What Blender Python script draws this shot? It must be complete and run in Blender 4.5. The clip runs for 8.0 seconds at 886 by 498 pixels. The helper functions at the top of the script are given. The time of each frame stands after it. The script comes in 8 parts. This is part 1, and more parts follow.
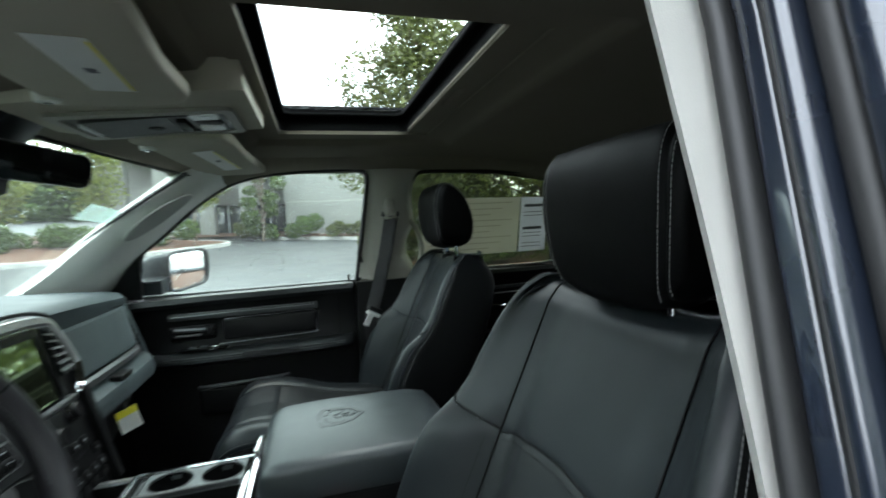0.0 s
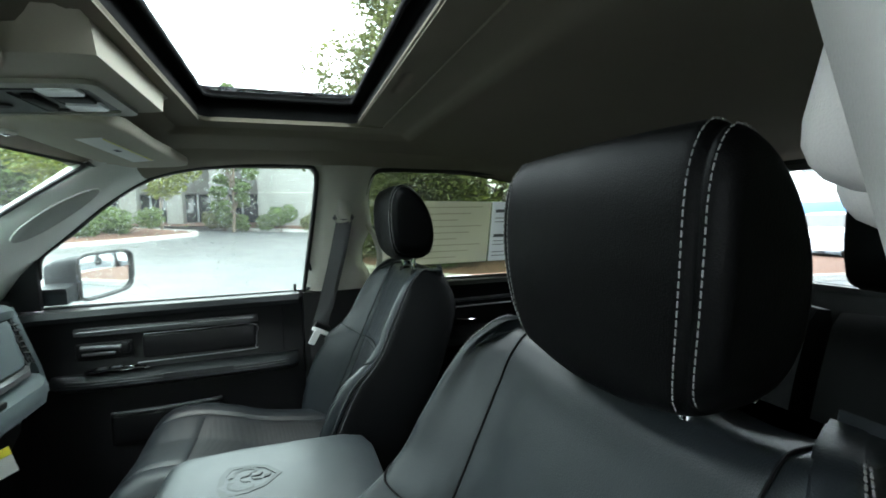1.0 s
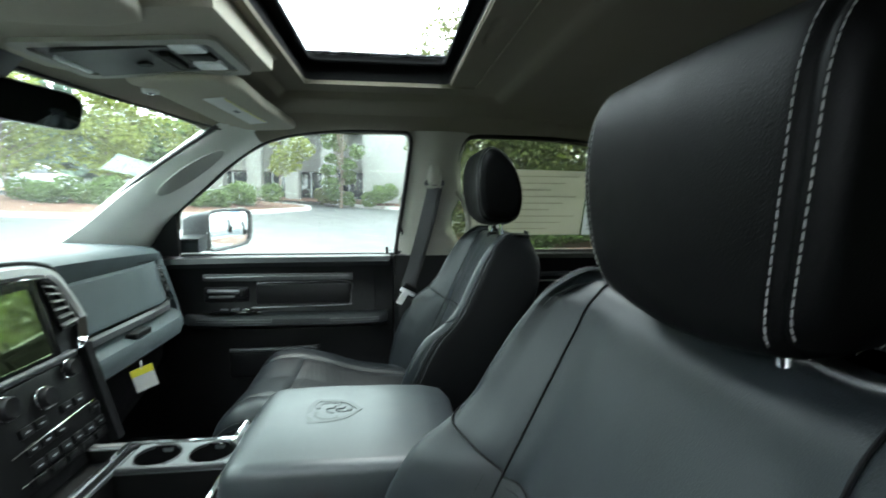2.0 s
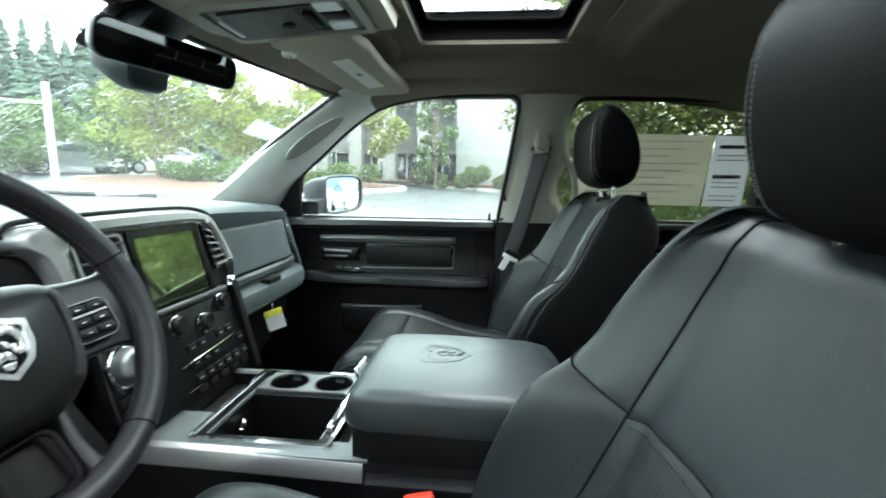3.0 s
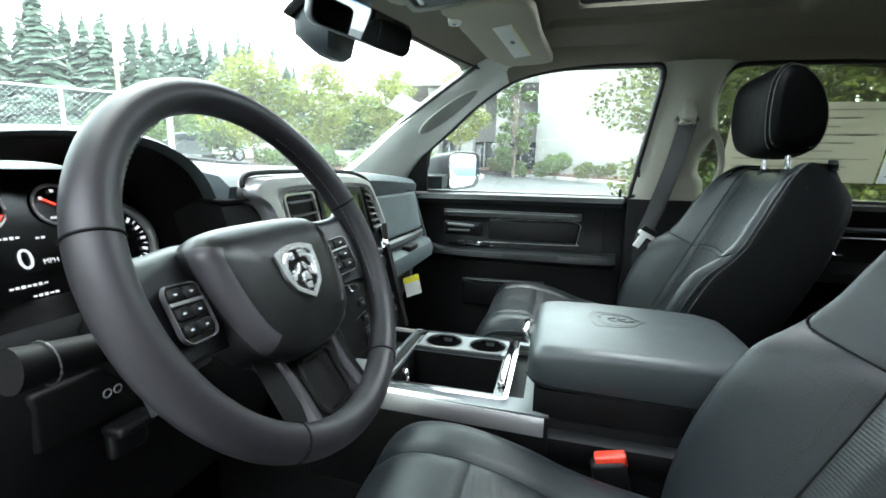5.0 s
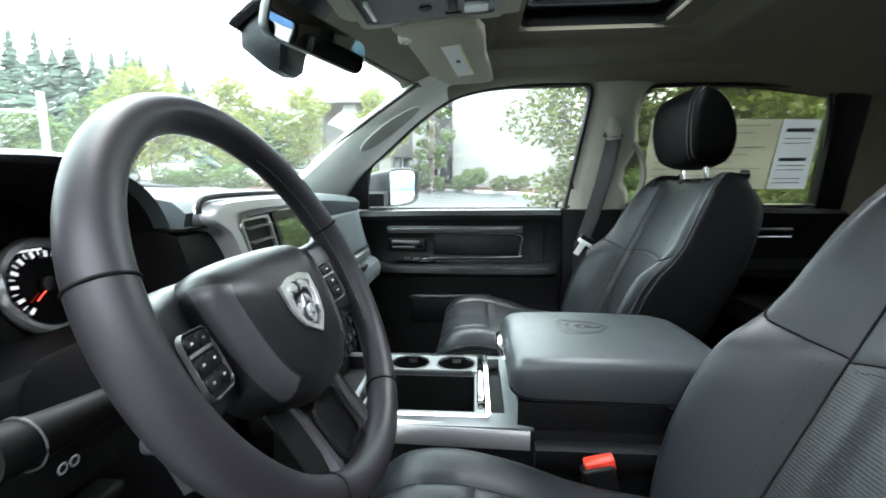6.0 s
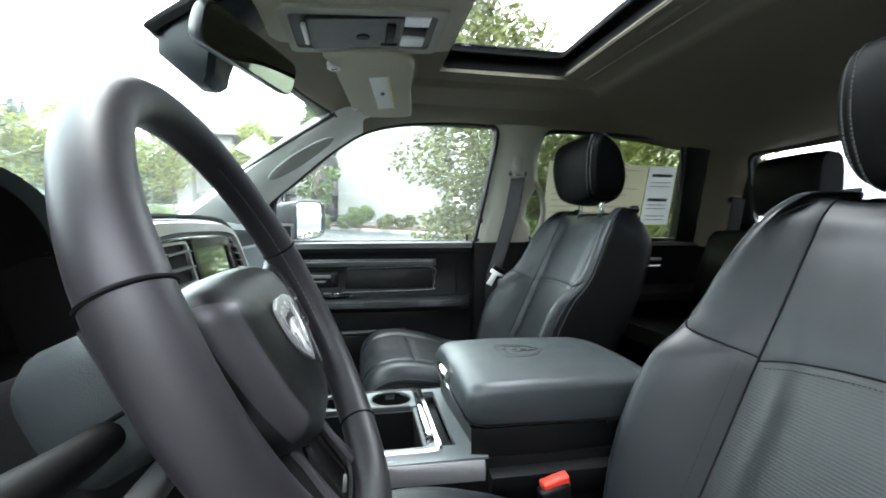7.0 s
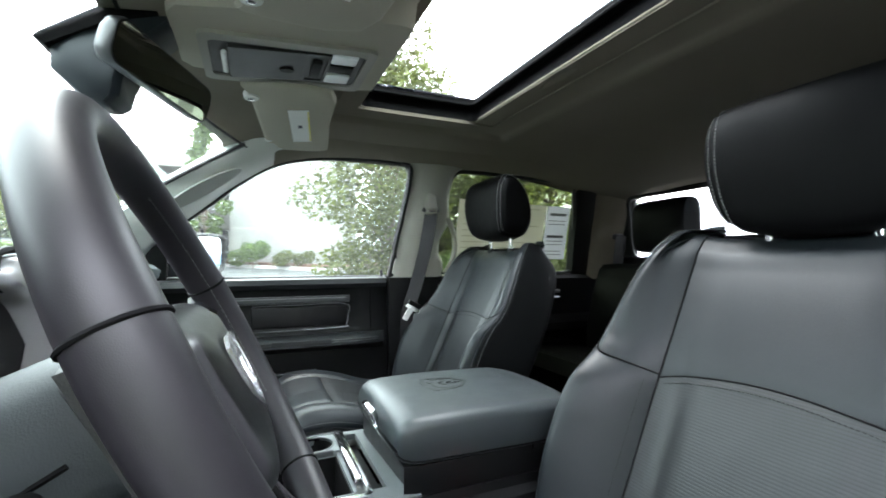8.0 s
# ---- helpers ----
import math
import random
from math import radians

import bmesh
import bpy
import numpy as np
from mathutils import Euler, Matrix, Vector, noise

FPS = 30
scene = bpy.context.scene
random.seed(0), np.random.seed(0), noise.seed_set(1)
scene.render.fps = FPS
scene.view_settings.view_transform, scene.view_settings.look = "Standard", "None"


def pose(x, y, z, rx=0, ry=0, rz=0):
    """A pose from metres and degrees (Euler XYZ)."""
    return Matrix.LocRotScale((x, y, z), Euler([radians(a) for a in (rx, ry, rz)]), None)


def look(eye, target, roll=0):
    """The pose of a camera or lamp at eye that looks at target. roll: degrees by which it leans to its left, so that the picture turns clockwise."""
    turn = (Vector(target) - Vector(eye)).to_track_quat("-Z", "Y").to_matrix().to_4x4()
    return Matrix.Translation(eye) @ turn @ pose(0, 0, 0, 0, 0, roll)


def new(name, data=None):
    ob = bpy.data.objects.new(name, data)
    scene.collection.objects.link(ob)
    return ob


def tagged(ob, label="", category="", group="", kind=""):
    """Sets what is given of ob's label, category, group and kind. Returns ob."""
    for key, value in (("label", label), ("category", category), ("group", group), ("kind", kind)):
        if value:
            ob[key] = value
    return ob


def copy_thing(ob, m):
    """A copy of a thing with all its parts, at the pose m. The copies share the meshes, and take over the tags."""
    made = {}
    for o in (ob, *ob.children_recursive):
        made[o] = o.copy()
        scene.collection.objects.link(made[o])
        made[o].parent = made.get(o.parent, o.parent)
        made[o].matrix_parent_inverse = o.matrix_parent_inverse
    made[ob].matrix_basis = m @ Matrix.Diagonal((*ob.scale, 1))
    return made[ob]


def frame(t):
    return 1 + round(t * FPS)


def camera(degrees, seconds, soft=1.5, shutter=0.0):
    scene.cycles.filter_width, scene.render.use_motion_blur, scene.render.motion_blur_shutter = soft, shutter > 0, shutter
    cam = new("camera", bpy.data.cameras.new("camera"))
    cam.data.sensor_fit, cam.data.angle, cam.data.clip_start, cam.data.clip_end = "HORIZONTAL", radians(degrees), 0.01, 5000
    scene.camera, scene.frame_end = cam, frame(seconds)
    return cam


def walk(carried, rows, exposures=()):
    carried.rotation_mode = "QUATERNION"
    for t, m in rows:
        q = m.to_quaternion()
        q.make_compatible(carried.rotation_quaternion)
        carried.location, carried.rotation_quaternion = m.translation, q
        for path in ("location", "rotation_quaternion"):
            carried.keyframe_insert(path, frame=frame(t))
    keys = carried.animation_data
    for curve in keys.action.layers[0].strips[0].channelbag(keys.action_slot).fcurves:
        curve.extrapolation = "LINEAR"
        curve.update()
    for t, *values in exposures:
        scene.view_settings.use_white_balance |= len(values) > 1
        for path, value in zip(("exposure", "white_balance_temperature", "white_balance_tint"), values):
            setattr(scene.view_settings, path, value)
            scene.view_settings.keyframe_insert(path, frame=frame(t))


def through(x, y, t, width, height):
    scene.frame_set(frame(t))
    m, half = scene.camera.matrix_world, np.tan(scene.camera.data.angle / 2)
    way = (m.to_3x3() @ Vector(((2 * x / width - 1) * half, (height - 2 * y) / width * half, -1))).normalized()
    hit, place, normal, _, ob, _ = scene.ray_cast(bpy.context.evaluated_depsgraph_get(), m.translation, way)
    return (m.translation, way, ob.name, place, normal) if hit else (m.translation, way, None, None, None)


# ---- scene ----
cam = camera(90.4, 8.0, 1.7, 0.5)
PATH = [
    (0, (-0.117, -0.998, 1.514), (0.436, 0.92, 1.397), -3.0),
    (0.5, (-0.063, -0.896, 1.547), (0.664, 0.963, 1.428), -2.4),
    (1, (-0.004, -0.834, 1.55), (0.645, 1.052, 1.408), -1.3),
    (1.5, (0.013, -0.831, 1.527), (0.474, 1.107, 1.354), -0.5),
    (1.7, (0.021, -0.832, 1.521), (0.392, 1.124, 1.326), -0.0),
    (2.8, (-0.01, -0.848, 1.44), (-0.121, 1.13, 1.169), 0.5),
    (3, (-0.026, -0.851, 1.44), (-0.2, 1.118, 1.141), 0.9),
    (3.5, (-0.065, -0.861, 1.418), (-0.422, 1.07, 1.039), 2.3),
    (4, (-0.118, -0.878, 1.396), (-0.605, 1.026, 1.024), 2.1),
    (4.2, (-0.142, -0.888, 1.39), (-0.667, 1.008, 1.027), 1.7),
    (5.3, (-0.237, -0.902, 1.385), (-0.67, 1.02, 1.043), 0.5),
    (5.5, (-0.254, -0.905, 1.389), (-0.588, 1.042, 1.074), 0.5),
    (6, (-0.307, -0.899, 1.388), (-0.45, 1.076, 1.105), -0.3),
    (6.5, (-0.366, -0.888, 1.376), (-0.209, 1.097, 1.187), -0.5),
    (7, (-0.414, -0.882, 1.365), (-0.041, 1.08, 1.257), 0.3),
    (7.5, (-0.437, -0.884, 1.362), (0.147, 1.029, 1.377), 0.6),
    (8, (-0.463, -0.878, 1.361), (0.333, 0.955, 1.418), 0.0),
]
walk(cam, [(t, look(eye, target, roll)) for t, eye, target, roll in PATH], [(0, 1.8, 6400, 10), (0.5, 2.1, 6400, 10), (1, 2.45, 6420, 10), (1.5, 2.6, 6420, 9), (3, 2.78, 6400, 10), (4, 2.95, 6430, 11), (5.5, 2.95, 6450, 15), (6.5, 2.95, 6480, 18), (8, 2.95, 6480, 18)])

# ---------------------------------------------------------------- world and light
CY = -0.04          # the cab's middle line
SLOPE_Y, SLOPE_X = 0.05, -0.03


def gz(x, y):
    """Height of the sloping car park."""
    return SLOPE_Y * y + SLOPE_X * x


world = bpy.data.worlds.new("world")
scene.world = world
world.use_nodes = True
wn = world.node_tree.nodes
wl = world.node_tree.links
wn.clear()
sky = wn.new("ShaderNodeTexSky")
sky.sky_type = "NISHITA"
sky.sun_disc = False
sky.sun_elevation = radians(58)
sky.sun_rotation = radians(30)
sky.air_density, sky.dust_density, sky.ozone_density = 1.0, 6.0, 1.0
cloud = wn.new("ShaderNodeMixRGB")
cloud.inputs[0].default_value = 0.88
cloud.inputs[2].default_value = (16.3, 17.8, 19.0, 1)
wl.new(sky.outputs[0], cloud.inputs[1])
bg = wn.new("ShaderNodeBackground")
bg.inputs[1].default_value = 0.15
wl.new(cloud.outputs[0], bg.inputs[0])
wo = wn.new("ShaderNodeOutputWorld")
wl.new(bg.outputs[0], wo.inputs[0])

sun_data = bpy.data.lights.new("sun", "SUN")
sun_data.energy, sun_data.angle, sun_data.color = 0.6, radians(30), (1.0, 0.97, 0.92)
sun = new("sun", sun_data)
sun.matrix_world = look((0, 0, 30), (6.0, -14.0, 0))

# ---------------------------------------------------------------- materials


def mat(name, color, rough=0.5, metal=0.0, vary=0.12, vscale=6.0, bump=0.0, bscale=400.0, cells=False,
        rvary=0.08, coat=0.0, fine=0.0, sheen=0.0, spec=0.5, second=None, island=0.0, through=0.0):
    """A surface with broad stains, fine grain, relief and uneven gloss."""
    m = bpy.data.materials.new(name)
    m.use_nodes = True
    n, l = m.node_tree.nodes, m.node_tree.links
    b = n["Principled BSDF"]
    geo = n.new("ShaderNodeNewGeometry")
    big = n.new("ShaderNodeTexNoise")
    big.inputs["Scale"].default_value, big.inputs["Detail"].default_value = vscale, 5
    l.new(geo.outputs["Position"], big.inputs["Vector"])
    ramp = n.new("ShaderNodeMapRange")
    ramp.inputs["From Min"].default_value, ramp.inputs["From Max"].default_value = 0.3, 0.7
    l.new(big.outputs[0], ramp.inputs["Value"])
    mix = n.new("ShaderNodeMixRGB")
    lo = [max(0, c * (1 - vary)) for c in color]
    hi = [min(1, c * (1 + vary)) for c in color] if second is None else list(second)
    mix.inputs[1].default_value, mix.inputs[2].default_value = (*lo, 1), (*hi, 1)
    l.new(ramp.outputs[0], mix.inputs[0])
    out = mix.outputs[0]
    if fine:
        fn = n.new("ShaderNodeTexNoise")
        fn.inputs["Scale"].default_value, fn.inputs["Detail"].default_value = bscale, 3
        l.new(geo.outputs["Position"], fn.inputs["Vector"])
        fr = n.new("ShaderNodeMapRange")
        fr.inputs["To Min"].default_value, fr.inputs["To Max"].default_value = 1 - fine, 1 + fine
        fr.inputs["From Min"].default_value, fr.inputs["From Max"].default_value = 0.3, 0.7
        l.new(fn.outputs[0], fr.inputs["Value"])
        mul = n.new("ShaderNodeMixRGB")
        mul.blend_type = "MULTIPLY"
        mul.inputs[0].default_value = 1
        l.new(out, mul.inputs[1])
        l.new(fr.outputs[0], mul.inputs[2])
        out = mul.outputs[0]
    if island:
        mul2 = n.new("ShaderNodeMixRGB")
        mul2.blend_type = "MULTIPLY"
        mul2.inputs[0].default_value = 1
        ir = n.new("ShaderNodeMapRange")
        ir.inputs["To Min"].default_value, ir.inputs["To Max"].default_value = 1 - island, 1 + island
        l.new(geo.outputs["Random Per Island"], ir.inputs["Value"])
        l.new(out, mul2.inputs[1])
        l.new(ir.outputs[0], mul2.inputs[2])
        out = mul2.outputs[0]
    l.new(out, b.inputs["Base Color"])
    b.inputs["Metallic"].default_value = metal
    b.inputs["Specular IOR Level"].default_value = spec
    b.inputs["Coat Weight"].default_value = coat
    b.inputs["Coat Roughness"].default_value = 0.05
    b.inputs["Sheen Weight"].default_value = sheen
    rr = n.new("ShaderNodeMapRange")
    rr.inputs["To Min"].default_value, rr.inputs["To Max"].default_value = max(0.02, rough - rvary), min(1, rough + rvary)
    med = n.new("ShaderNodeTexNoise")
    med.inputs["Scale"].default_value, med.inputs["Detail"].default_value = vscale * 4.3, 6
    l.new(geo.outputs["Position"], med.inputs["Vector"])
    l.new(med.outputs[0], rr.inputs["Value"])
    l.new(rr.outputs[0], b.inputs["Roughness"])
    if bump:
        bn = n.new("ShaderNodeTexVoronoi" if cells else "ShaderNodeTexNoise")
        bn.inputs["Scale"].default_value = bscale
        l.new(geo.outputs["Position"], bn.inputs["Vector"])
        bp = n.new("ShaderNodeBump")
        bp.inputs["Strength"].default_value, bp.inputs["Distance"].default_value = bump, 0.4 / bscale
        l.new(bn.outputs[0], bp.inputs["Height"])
        l.new(bp.outputs[0], b.inputs["Normal"])
    if through:      # thin leaf or paper: part of the light shines through
        tl, mx = n.new("ShaderNodeBsdfTranslucent"), n.new("ShaderNodeMixShader")
        mx.inputs[0].default_value = through
        l.new(out, tl.inputs[0])
        l.new(b.outputs[0], mx.inputs[1])
        l.new(tl.outputs[0], mx.inputs[2])
        l.new(mx.outputs[0], n["Material Output"].inputs[0])
    return m


def glass(name, tint, gloss=1.0, wet=0.0):
    """A clear pane: light passes straight, the surface shines at a grazing view."""
    m = bpy.data.materials.new(name)
    m.use_nodes = True
    n, l = m.node_tree.nodes, m.node_tree.links
    n.remove(n["Principled BSDF"])
    tr, gl, lw, mx = n.new("ShaderNodeBsdfTransparent"), n.new("ShaderNodeBsdfGlossy"), n.new("ShaderNodeLayerWeight"), n.new("ShaderNodeMixShader")
    tr.inputs[0].default_value = (*tint, 1)
    gl.inputs["Roughness"].default_value = 0.01
    pw, ma = n.new("ShaderNodeMath"), n.new("ShaderNodeMath")
    pw.operation, ma.operation = "POWER", "MULTIPLY_ADD"
    pw.inputs[1].default_value = 4.0
    ma.inputs[1].default_value, ma.inputs[2].default_value = 0.55 * gloss, 0.02 * gloss
    lw.inputs[0].default_value = 0.5
    l.new(lw.outputs["Facing"], pw.inputs[0])
    l.new(pw.outputs[0], ma.inputs[0])
    l.new(ma.outputs[0], mx.inputs[0])
    l.new(tr.outputs[0], mx.inputs[1])
    l.new(gl.outputs[0], mx.inputs[2])
    last = mx.outputs[0]
    if wet:      # a film of rain scatters a little light
        tl, mw = n.new("ShaderNodeBsdfTranslucent"), n.new("ShaderNodeMixShader")
        tl.inputs[0].default_value = (0.9, 0.93, 0.92, 1)
        mw.inputs[0].default_value = wet
        l.new(last, mw.inputs[1])
        l.new(tl.outputs[0], mw.inputs[2])
        last = mw.outputs[0]
    l.new(last, n["Material Output"].inputs[0])
    return m


def glow(name, color, strength):
    m = bpy.data.materials.new(name)
    m.use_nodes = True
    b = m.node_tree.nodes["Principled BSDF"]
    b.inputs["Base Color"].default_value = (*color, 1)
    b.inputs["Emission Color"].default_value = (*color, 1)
    b.inputs["Emission Strength"].default_value = strength
    return m


def perforated(name, color):
    m = mat(name, color, 0.40, spec=0.36, bump=0.2, bscale=900, cells=True, vary=0.1, vscale=9)
    n, l = m.node_tree.nodes, m.node_tree.links
    b = n["Principled BSDF"]
    geo = n.new("ShaderNodeNewGeometry")
    # fine woven ribs across the seat
    dot = n.new("ShaderNodeVectorMath")
    dot.operation = "DOT_PRODUCT"
    dot.inputs[1].default_value = (0.55, 0.0, 0.835)
    l.new(geo.outputs["Position"], dot.inputs[0])
    sc = n.new("ShaderNodeMath")
    sc.operation = "MULTIPLY"
    sc.inputs[1].default_value = 2 * math.pi / 0.0047
    l.new(dot.outputs["Value"], sc.inputs[0])
    sn = n.new("ShaderNodeMath")
    sn.operation = "SINE"
    l.new(sc.outputs[0], sn.inputs[0])
    mr = n.new("ShaderNodeMapRange")
    mr.inputs["From Min"].default_value, mr.inputs["From Max"].default_value = -0.9, 0.3
    l.new(sn.outputs[0], mr.inputs["Value"])
    mul = n.new("ShaderNodeMixRGB")
    mul.inputs[1].default_value = (0.0055, 0.0066, 0.0072, 1)
    src = b.inputs["Base Color"].links[0].from_socket
    l.new(mr.outputs[0], mul.inputs[0])
    l.new(src, mul.inputs[2])
    l.new(mul.outputs[0], b.inputs["Base Color"])
    bp = n.new("ShaderNodeBump")
    bp.inputs["Strength"].default_value, bp.inputs["Distance"].default_value = 0.20, 0.0007
    l.new(mr.outputs[0], bp.inputs["Height"])
    l.new(b.inputs["Normal"].links[0].from_socket, bp.inputs["Normal"])
    l.new(bp.outputs[0], b.inputs["Normal"])
    return m


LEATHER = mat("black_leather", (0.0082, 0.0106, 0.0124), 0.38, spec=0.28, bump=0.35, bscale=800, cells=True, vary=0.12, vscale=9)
# Black leather with the shade on head rests and rear bench in its colour.
LEATHER_SHADED = mat("shaded_leather", (0.0018, 0.0019, 0.0020), 0.5, spec=0.07, bump=0.3, bscale=800, cells=True, vary=0.1, vscale=9)
# Seat side vinyl, darkened: the shade on the sides is put into its colour.
SHADED_SIDEVINYL = mat("shaded_seat_side_vinyl", (0.0042, 0.0045, 0.0048), 0.5, spec=0.14, bump=0.3, bscale=800, cells=True, vary=0.1, vscale=9)
PERF = perforated("perforated_leather", (0.0085, 0.0104, 0.0117))
THREAD = mat("grey_thread", (0.12, 0.12, 0.12), 0.8, bump=0.4, bscale=3000)
STITCH = mat("pale_thread", (0.17, 0.17, 0.165), 0.8, bump=0.4, bscale=3000)
SEAM = mat("dark_seam", (0.0030, 0.0030, 0.0034), 0.8, spec=0.12)
WRAP = mat("wheel_leather", (0.0130, 0.0120, 0.0146), 0.46, spec=0.42, bump=0.10, bscale=1500, cells=True, vary=0.1)
# Roof light put into colour: headliner darkened for the rear, visor cloth lightened.
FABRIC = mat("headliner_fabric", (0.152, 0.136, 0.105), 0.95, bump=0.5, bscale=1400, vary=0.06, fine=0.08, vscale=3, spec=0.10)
LITCLOTH = mat("lit_visor_cloth", (0.37, 0.345, 0.28), 0.9, bump=0.4, bscale=1400, vary=0.05, fine=0.06, spec=0.2)
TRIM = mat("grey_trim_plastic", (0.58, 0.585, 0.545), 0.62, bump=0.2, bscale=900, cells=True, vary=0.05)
# Pillar trim again, dimmed in colour against the sky light on the driver's pillar.
DIMTRIM = mat("dimmed_pillar_plastic", (0.40, 0.395, 0.37), 0.62, bump=0.2, bscale=900, cells=True, vary=0.05)
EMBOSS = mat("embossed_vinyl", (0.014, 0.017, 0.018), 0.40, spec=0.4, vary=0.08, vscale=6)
# Overhead bezel's plastic, also pillar trim with shade put into its colour.
BEZEL_SHADETRIM = mat("bezel_and_shaded_trim_plastic", (0.27, 0.26, 0.225), 0.6, bump=0.2, bscale=900, cells=True, vary=0.05)
ARMVINYL = mat("armrest_vinyl", (0.026, 0.032, 0.034), 0.40, spec=0.5, bump=0.22, bscale=650, cells=True, vary=0.10, vscale=5)
DOORVINYL = mat("door_vinyl", (0.009, 0.0105, 0.011), 0.42, spec=0.36, bump=0.25, bscale=650, cells=True, vary=0.10, vscale=5)
SOFT = mat("soft_dash_vinyl", (0.058, 0.072, 0.076), 0.55, spec=0.30, bump=0.22, bscale=650, cells=True, vary=0.10, vscale=5)
BLACK = mat("black_plastic", (0.0036, 0.0037, 0.0040), 0.45, spec=0.22, bump=0.25, bscale=900, cells=True, vary=0.15)
DEEP = mat("deep_black_plastic", (0.0025, 0.0025, 0.0025), 0.6, spec=0.18)
SEALBLACK = mat("matt_black_seal", (0.0030, 0.0030, 0.0030), 0.9, spec=0.06, bump=0.3, bscale=700)
SATINBLACK = mat("satin_black_insert", (0.006, 0.006, 0.0065), 0.40, spec=0.25, bump=0.15, bscale=300, vary=0.25, vscale=14)
GLOSSBLACK = mat("gloss_black_plastic", (0.004, 0.004, 0.0045), 0.16, spec=0.35, rvary=0.04)
GREYPL = mat("grey_satin_plastic", (0.045, 0.047, 0.048), 0.36, bump=0.15, bscale=1200, vary=0.08)
SILVER = mat("satin_silver", (0.40, 0.40, 0.40), 0.34, 0.75, vary=0.05, rvary=0.05)
CHROME = mat("chrome", (0.82, 0.83, 0.84), 0.08, 1.0, vary=0.03, rvary=0.04)
BADGE = mat("badge_metal", (0.72, 0.73, 0.74), 0.22, 0.75, vary=0.03, rvary=0.04)
CONSOLE = mat("grey_console_plastic", (0.011, 0.0115, 0.0115), 0.5, bump=0.2, bscale=900, vary=0.06)
PALEMETAL = mat("pale_metal", (0.72, 0.72, 0.70), 0.4, 0.25, vary=0.05)
STRIP = mat("satin_strip", (0.034, 0.033, 0.037), 0.42, vary=0.06)
DECK = mat("satin_deck_plastic", (0.115, 0.128, 0.130), 0.38, bump=0.12, bscale=1200, vary=0.06)
COLUMN = mat("column_plastic", (0.026, 0.032, 0.034), 0.5, spec=0.3, bump=0.2, bscale=800, cells=True, vary=0.1)
SPOKE = mat("spoke_plastic", (0.0065, 0.0075, 0.0080), 0.40, spec=0.36, bump=0.2, bscale=900, cells=True, vary=0.12)
PADSKIN = mat("airbag_cover_skin", (0.0032, 0.0037, 0.0040), 0.38, spec=0.36, bump=0.2, bscale=900, cells=True, vary=0.1)
DARKHOUSING = mat("dark_mirror_housing", (0.010, 0.014, 0.017), 0.5, spec=0.3, bump=0.15, bscale=900, vary=0.1)
MIRRORBACK = mat("mirror_housing_plastic", (0.010, 0.011, 0.012), 0.34, spec=0.5, bump=0.12, bscale=1100, cells=True, vary=0.1)
RUBBER = mat("black_rubber", (0.005, 0.005, 0.0055), 0.55, vary=0.2)
CARPET = mat("black_carpet", (0.003, 0.003, 0.003), 0.95, bump=1.0, bscale=500, fine=0.3, spec=0.1)
WEB = mat("belt_webbing", (0.010, 0.010, 0.0105), 0.6, bump=0.6, bscale=1100)
RED = mat("red_plastic", (0.62, 0.04, 0.02), 0.35)
PAINT = mat("dark_blue_paint", (0.010, 0.014, 0.024), 0.28, 0.2, coat=1.0, vary=0.06)
PAPER = mat("white_paper", (0.80, 0.80, 0.78), 0.7, vary=0.04, through=0.3)
YELLOW = mat("yellow_card", (0.75, 0.68, 0.05), 0.6, vary=0.05)
INK = mat("faded_ink", (0.10, 0.10, 0.12), 0.7)
INKPALE = mat("pale_print_ink", (0.28, 0.29, 0.30), 0.6)
DARKSILVER = mat("dark_satin_silver", (0.22, 0.22, 0.225), 0.36, 0.7, vary=0.06, rvary=0.05)
LENS = mat("white_lens", (0.72, 0.74, 0.74), 0.25, bump=0.4, bscale=600, cells=True)
PANE = glass("window_glass", (0.76, 0.82, 0.785), 0.6, 0.006)
DARKPANE = glass("privacy_glass", (0.43, 0.47, 0.39), 0.5, 0.002)
REARPANE = glass("tinted_rear_glass", (0.74, 0.77, 0.76), 0.4)
ROOFPANE = glass("sunroof_glass", (0.86, 0.90, 0.88), 0.6)
MIRROR = mat("mirror_silver", (0.86, 0.88, 0.88), 0.015, 1.0, vary=0.0, rvary=0.0)
DIMMIRROR = mat("dimmed_mirror", (0.36, 0.38, 0.36), 0.015, 1.0, vary=0.0, rvary=0.0)
# Dark glass as a green mirror, the trees' reflection partly put into colour.
SCREEN = mat("green_tinted_screen", (0.27, 0.34, 0.19), 0.04, 0.96, vary=0.02, rvary=0.01)
WATER = bpy.data.materials.new("water_drop")
WATER.use_nodes = True
for sock, val in (("Transmission Weight", 1.0), ("IOR", 1.33), ("Roughness", 0.0)):
    WATER.node_tree.nodes["Principled BSDF"].inputs[sock].default_value = val
DIAL = glow("dial_white", (0.75, 0.78, 0.80), 0.12)
REDGLOW = glow("red_lamp", (1.0, 0.05, 0.03), 0.5)
AMBER = glow("amber_lamp", (1.0, 0.25, 0.04), 0.6)

# ---------------------------------------------------------------- mesh helpers
ORIGIN = {}


def thing(name, loc, label, category, group="", kind=""):
    ob = new(name)
    ob.empty_display_size = 0.05
    ob.location = loc
    ORIGIN[ob.name] = Vector(loc)
    return tagged(ob, label, category, group, kind)


